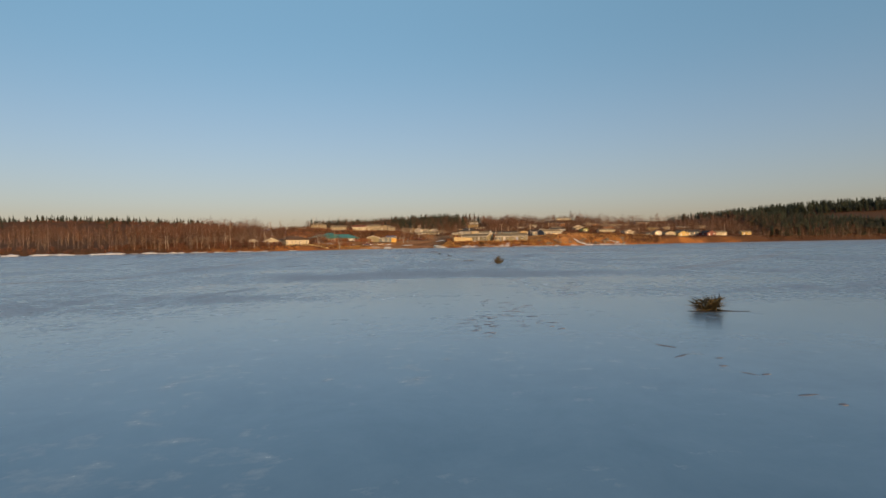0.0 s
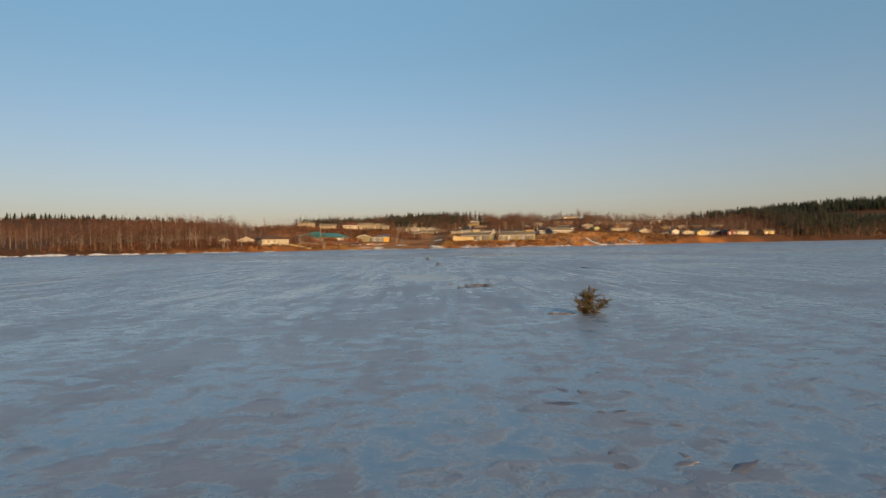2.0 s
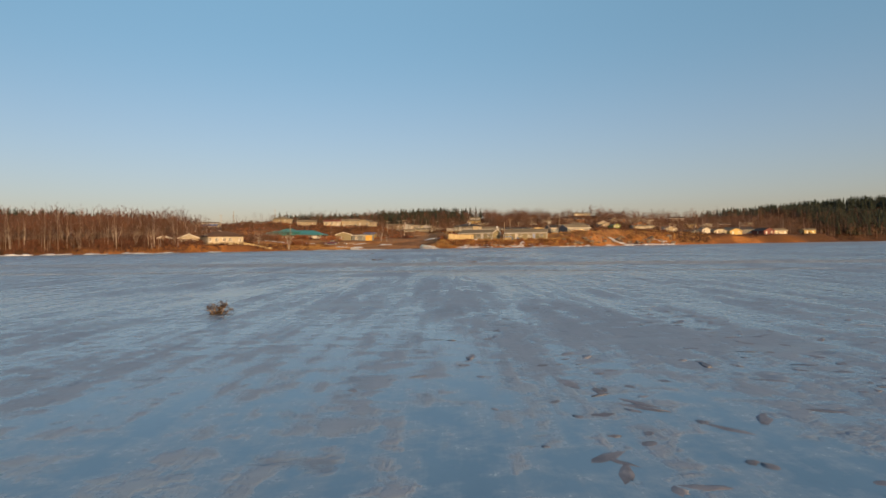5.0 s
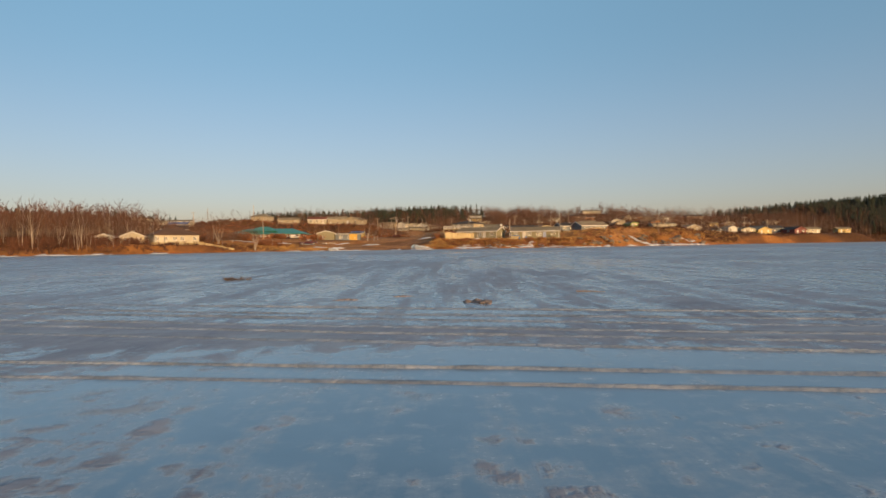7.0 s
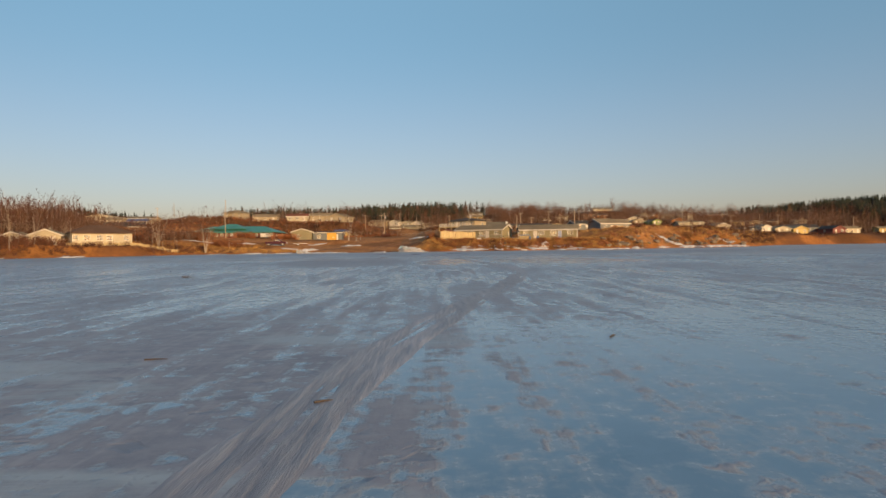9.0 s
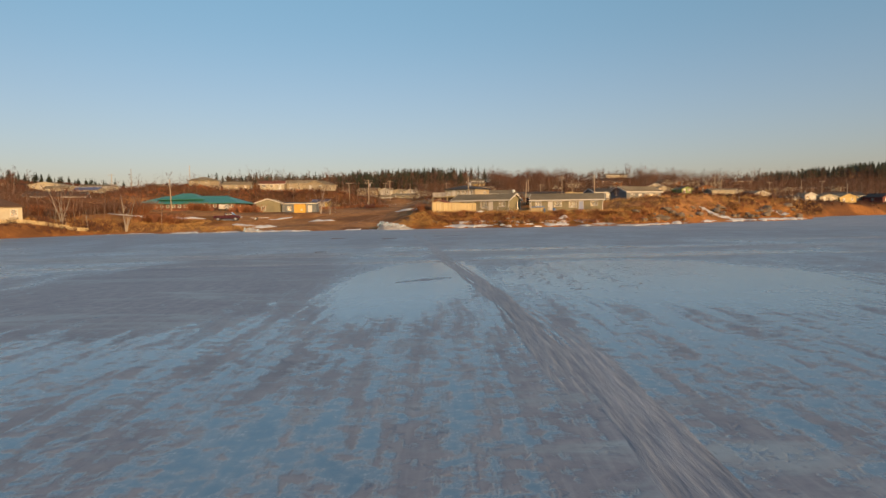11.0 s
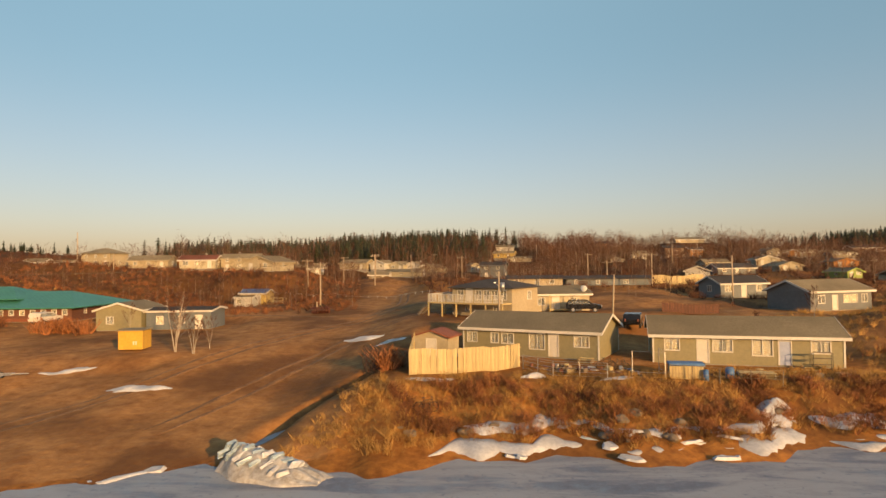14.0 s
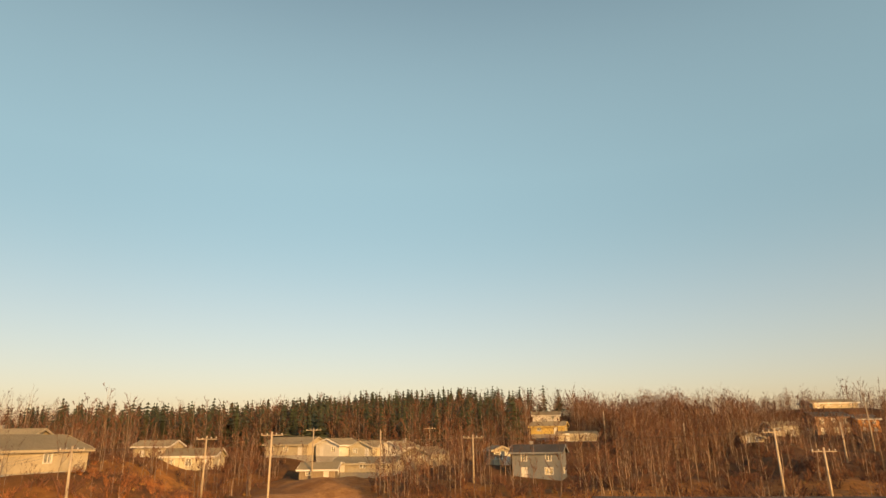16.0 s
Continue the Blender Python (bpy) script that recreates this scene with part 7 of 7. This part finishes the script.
cart = thing("boat_trailer", "light steel boat trailer with two wheels", "trailer", -40.6, 115.2, ground_z(-40.6, 115.2), 12)
part("frame", boxes((-1.6, -0.5, 0.45, 0.9, -0.42, 0.53), (-1.6, 0.42, 0.45, 0.9, 0.5, 0.53), (-1.6, -0.5, 0.45, -1.5, 0.5, 0.53), (0.8, -0.5, 0.45, 0.9, 0.5, 0.53), (0.9, -0.05, 0.45, 2.2, 0.05, 0.53)), METAL, cart)
for wy in (-0.65, 0.65):
    wheel(cart, -0.4, wy, 0.3, 0.16)

tiller = thing("machine", "rusty red farm machine at the foot of a pole", "machine", -21.4, 157.2, ground_z(-21.4, 157.2), 10)
tiller.scale = (0.95, 0.95, 0.95)
part("frame", boxes((-1.6, -0.4, 0.5, 1.6, -0.3, 0.62), (-1.6, 0.3, 0.5, 1.6, 0.4, 0.62), (-1.6, -0.4, 0.5, -1.5, 0.4, 0.62), (1.5, -0.4, 0.5, 1.6, 0.4, 0.62), (-0.2, -0.1, 0.62, 0.1, 0.1, 1.3)), DARKMETAL, tiller)
for i in range(10):
    bm = bmesh.new()
    tube(bm, (-1.4 + i * 0.3, -0.1, 0.5), (-1.36 + i * 0.3, -0.08, 0.5), 0.5 + 0.12 * (i % 3), 0.5 + 0.12 * (i % 3), 14)
    part("disc", bm, TRACTORRED, tiller)
bm = bmesh.new()
tube(bm, (0.0, 0, 1.2), (-0.9, 0.2, 1.9), 0.04, 0.04, 6)
part("lever", bm, DARKMETAL, tiller)
part("stump", boxes((-0.75, 0.5, -0.3, -0.5, 0.75, 1.9), bevel=0.03), POLEWOOD, tiller, "short cut pole")

# ---- yard clutter before the olive bungalows ----
tarp = thing("crate", "plank crate under a folded blue tarpaulin", "crate", 18.7, 109.6, ground_z(18.7, 109.6), -10)
for i in range(11):
    part("slat", boxes((-1.25 + i * 0.23, -0.55, -0.2, -1.05 + i * 0.23, -0.52, 1.0)), WOOD_NEW, tarp)
part("box", boxes((-1.24, -0.51, -0.2, 1.26, 0.5, 1.0)), WOOD_OLD, tarp)
part("tarpaulin", boxes((-1.32, -0.62, 1.0, 1.34, 0.6, 1.24), bevel=0.06), BLUE, tarp, "faded blue tarpaulin")
for x, y, r, h, label, mt in ((22.0, 109.3, 0.36, 0.85, "blue plastic barrel", BLUE), (19.9, 108.6, 0.22, 0.9, "leaning blue board bundle", BLUE)):
    bm = bmesh.new()
    bmesh.ops.create_cone(bm, cap_ends=True, segments=16, radius1=r, radius2=r * 0.85, depth=h)
    bmesh.ops.bevel(bm, geom=[e for e in bm.edges if abs(e.verts[0].co.z - e.verts[1].co.z) < 0.01], offset=0.05, segments=2, affect="EDGES")
    ob = tagged(link("barrel", bm, mt, smooth=True), label + " standing in the yard", "barrel")
    ob.location = (x, y, ground_z(x, y) + h / 2 - 0.02)
bench = thing("pallet_stack", "stack of pine pallets before the duplex", "pallets", 23.9, 109.0, ground_z(23.9, 109.0), -12)
for k in range(3):
    for i in range(7):
        part("board", boxes((-1.3, -0.55 + i * 0.17, 0.05 + k * 0.2, 1.3, -0.43 + i * 0.17, 0.075 + k * 0.2)), WOOD_NEW, bench)
    for i in (-1.25, 0, 1.15):
        part("bearer", boxes((i, -0.55, -0.04 + k * 0.2, i + 0.1, 0.6, 0.05 + k * 0.2)), WOOD_OLD, bench)
for x, y, turn in ((21.6, 115.0, -14), (30.0, 112.8, -14), (12.4, 116.2, -27)):
    st = thing("door_steps", "weathered wooden steps at a bungalow door", "steps", x, y, ground_z(x, y), turn, "door steps")
    for i in range(3):
        part("tread", boxes((-0.6, -0.3 * i - 0.3, 0.35 - 0.15 * i, 0.6, -0.3 * i, 0.4 - 0.15 * i)), WOOD_NEW, st)
    for sx in (-0.62, 0.58):
        part("side_board", boxes((sx, -0.92, -0.2, sx + 0.04, 0.0, 0.34)), WOOD_OLD, st)
table = thing("shelf_frame", "metal shelf frame against the duplex", "shelf", 30.6, 112.0, ground_z(30.6, 112.0), -14)
for px in (-0.7, 0.7):
    for py in (-0.2, 0.2):
        part("upright", boxes((px - 0.02, py - 0.02, -0.15, px + 0.02, py + 0.02, 1.5)), DARKMETAL, table)
for z in (0.5, 1.0, 1.48):
    part("shelf", boxes((-0.72, -0.22, z, 0.72, 0.22, z + 0.03)), WOOD_OLD, table)
junk = random.Random(12)
kinds = [("board", (1.6, 0.18, 0.05), WOOD_NEW, "loose pine board"), ("board", (2.2, 0.15, 0.05), WOOD_OLD, "loose grey board"), ("box", (0.5, 0.4, 0.35), WOOD_OLD, "old wooden box"),
         ("bin", (0.4, 0.4, 0.45), METAL, "dented steel bin"), ("canister", (0.4, 0.3, 0.4), TRACTORRED, "red fuel canister"), ("sheet", (0.8, 0.6, 0.05), BLUE, "crumpled blue plastic sheet"), ("mat", (1.2, 0.8, 0.06), DARKWOOD_SHADOW, "dark sodden mat"),
         ("bag", (0.6, 0.45, 0.25), DARKMETAL, "black rubbish bag"), ("rag", (0.9, 0.6, 0.08), TRIM, "pale crumpled rag"), ("rag", (0.7, 0.5, 0.1), RED, "dull red cloth"), ("crate", (0.6, 0.5, 0.4), WOOD_NEW, "small pine crate"), ("sheet", (1.3, 0.8, 0.04), ROOF_RUST, "bent rusty metal sheet"),
         ("tyre_stack", (0.6, 0.6, 0.3), RUBBER, "old black tyres")]
for i in range(120):
    name, (a, b, c), mt, what = junk.choice(kinds)
    f = junk.random()
    if i < 84:
        x = junk.uniform(6.8, 15.6)
        y = junk.uniform(110.2, 114.2) + max(0, (x - 11)) * -0.15
    else:
        x = junk.uniform(17, 32)
        y = junk.uniform(109.8, 112.4) - 0.1 * (x - 17)
    s = junk.uniform(0.45, 1.0)
    bm = boxes((-a / 2 * s, -b / 2 * s, 0, a / 2 * s, b / 2 * s, c * s), bevel=min(c * 0.25, 0.06))
    for v in bm.verts:
        v.co += Vector((junk.uniform(-1, 1), junk.uniform(-1, 1), junk.uniform(-0.5, 0.5))) * 0.05 * min(a, b, c + 0.1)
    ob = tagged(link(name, bm, mt), what + " lying in the littered yard", name.replace("_", " "), "litter in the yard")
    ob.matrix_basis = pose(x, y, ground_z(x, y) - 0.02, junk.uniform(-6, 6), junk.uniform(-6, 6), junk.uniform(0, 360))


def bicycle(x, y, turn):
    ob = thing("bicycle", "old dark bicycle leaning in the yard", "bicycle", x, y, ground_z(x, y), turn)
    for u in (-0.52, 0.52):
        bm = bmesh.new()
        ring = [Vector((u + 0.33 * math.cos(6.2832 * i / 16), 0, 0.34 + 0.33 * math.sin(6.2832 * i / 16))) for i in range(16)]
        for i in range(16):
            tube(bm, ring[i], ring[(i + 1) % 16], 0.022, 0.022, 4)
        part("wheel", bm, RUBBER, ob)
    for p, q in (((-0.52, 0.34), (-0.15, 0.8)), ((-0.15, 0.8), (0.4, 0.82)), ((-0.1, 0.34), (0.4, 0.82)), ((-0.52, 0.34), (-0.1, 0.34)), ((0.52, 0.34), (0.38, 0.98)), ((-0.1, 0.34), (-0.18, 0.92))):
        bm = bmesh.new()
        tube(bm, (p[0], 0, p[1]), (q[0], 0, q[1]), 0.018, 0.018, 5)
        part("tube", bm, DARKMETAL, ob)
    part("saddle", boxes((-0.3, -0.06, 0.92, -0.06, 0.06, 0.97), bevel=0.015), DARKMETAL, ob)
    part("handlebar", boxes((0.34, -0.28, 0.97, 0.38, 0.28, 1.0)), DARKMETAL, ob)
    return ob


bicycle(13.2, 112.6, 10)
bicycle(14.2, 112.0, -25)
bicycle(-1.2, 102.6, 5)
basket = thing("satellite_dish", "white satellite dish on a roof", "dish", 18.0, 146.0, 5.4 + 3.0, -30)
bm = bmesh.new()
bmesh.ops.create_uvsphere(bm, u_segments=16, v_segments=8, radius=0.45)
for v in bm.verts:
    v.co.y *= 0.3
part("reflector", bm, LAMPGLASS, basket, smooth=True)
bm = bmesh.new()
tube(bm, (0, 0.1, -0.9), (0, 0.1, 0), 0.04, 0.04, 6)
part("mast", bm, METAL, basket)
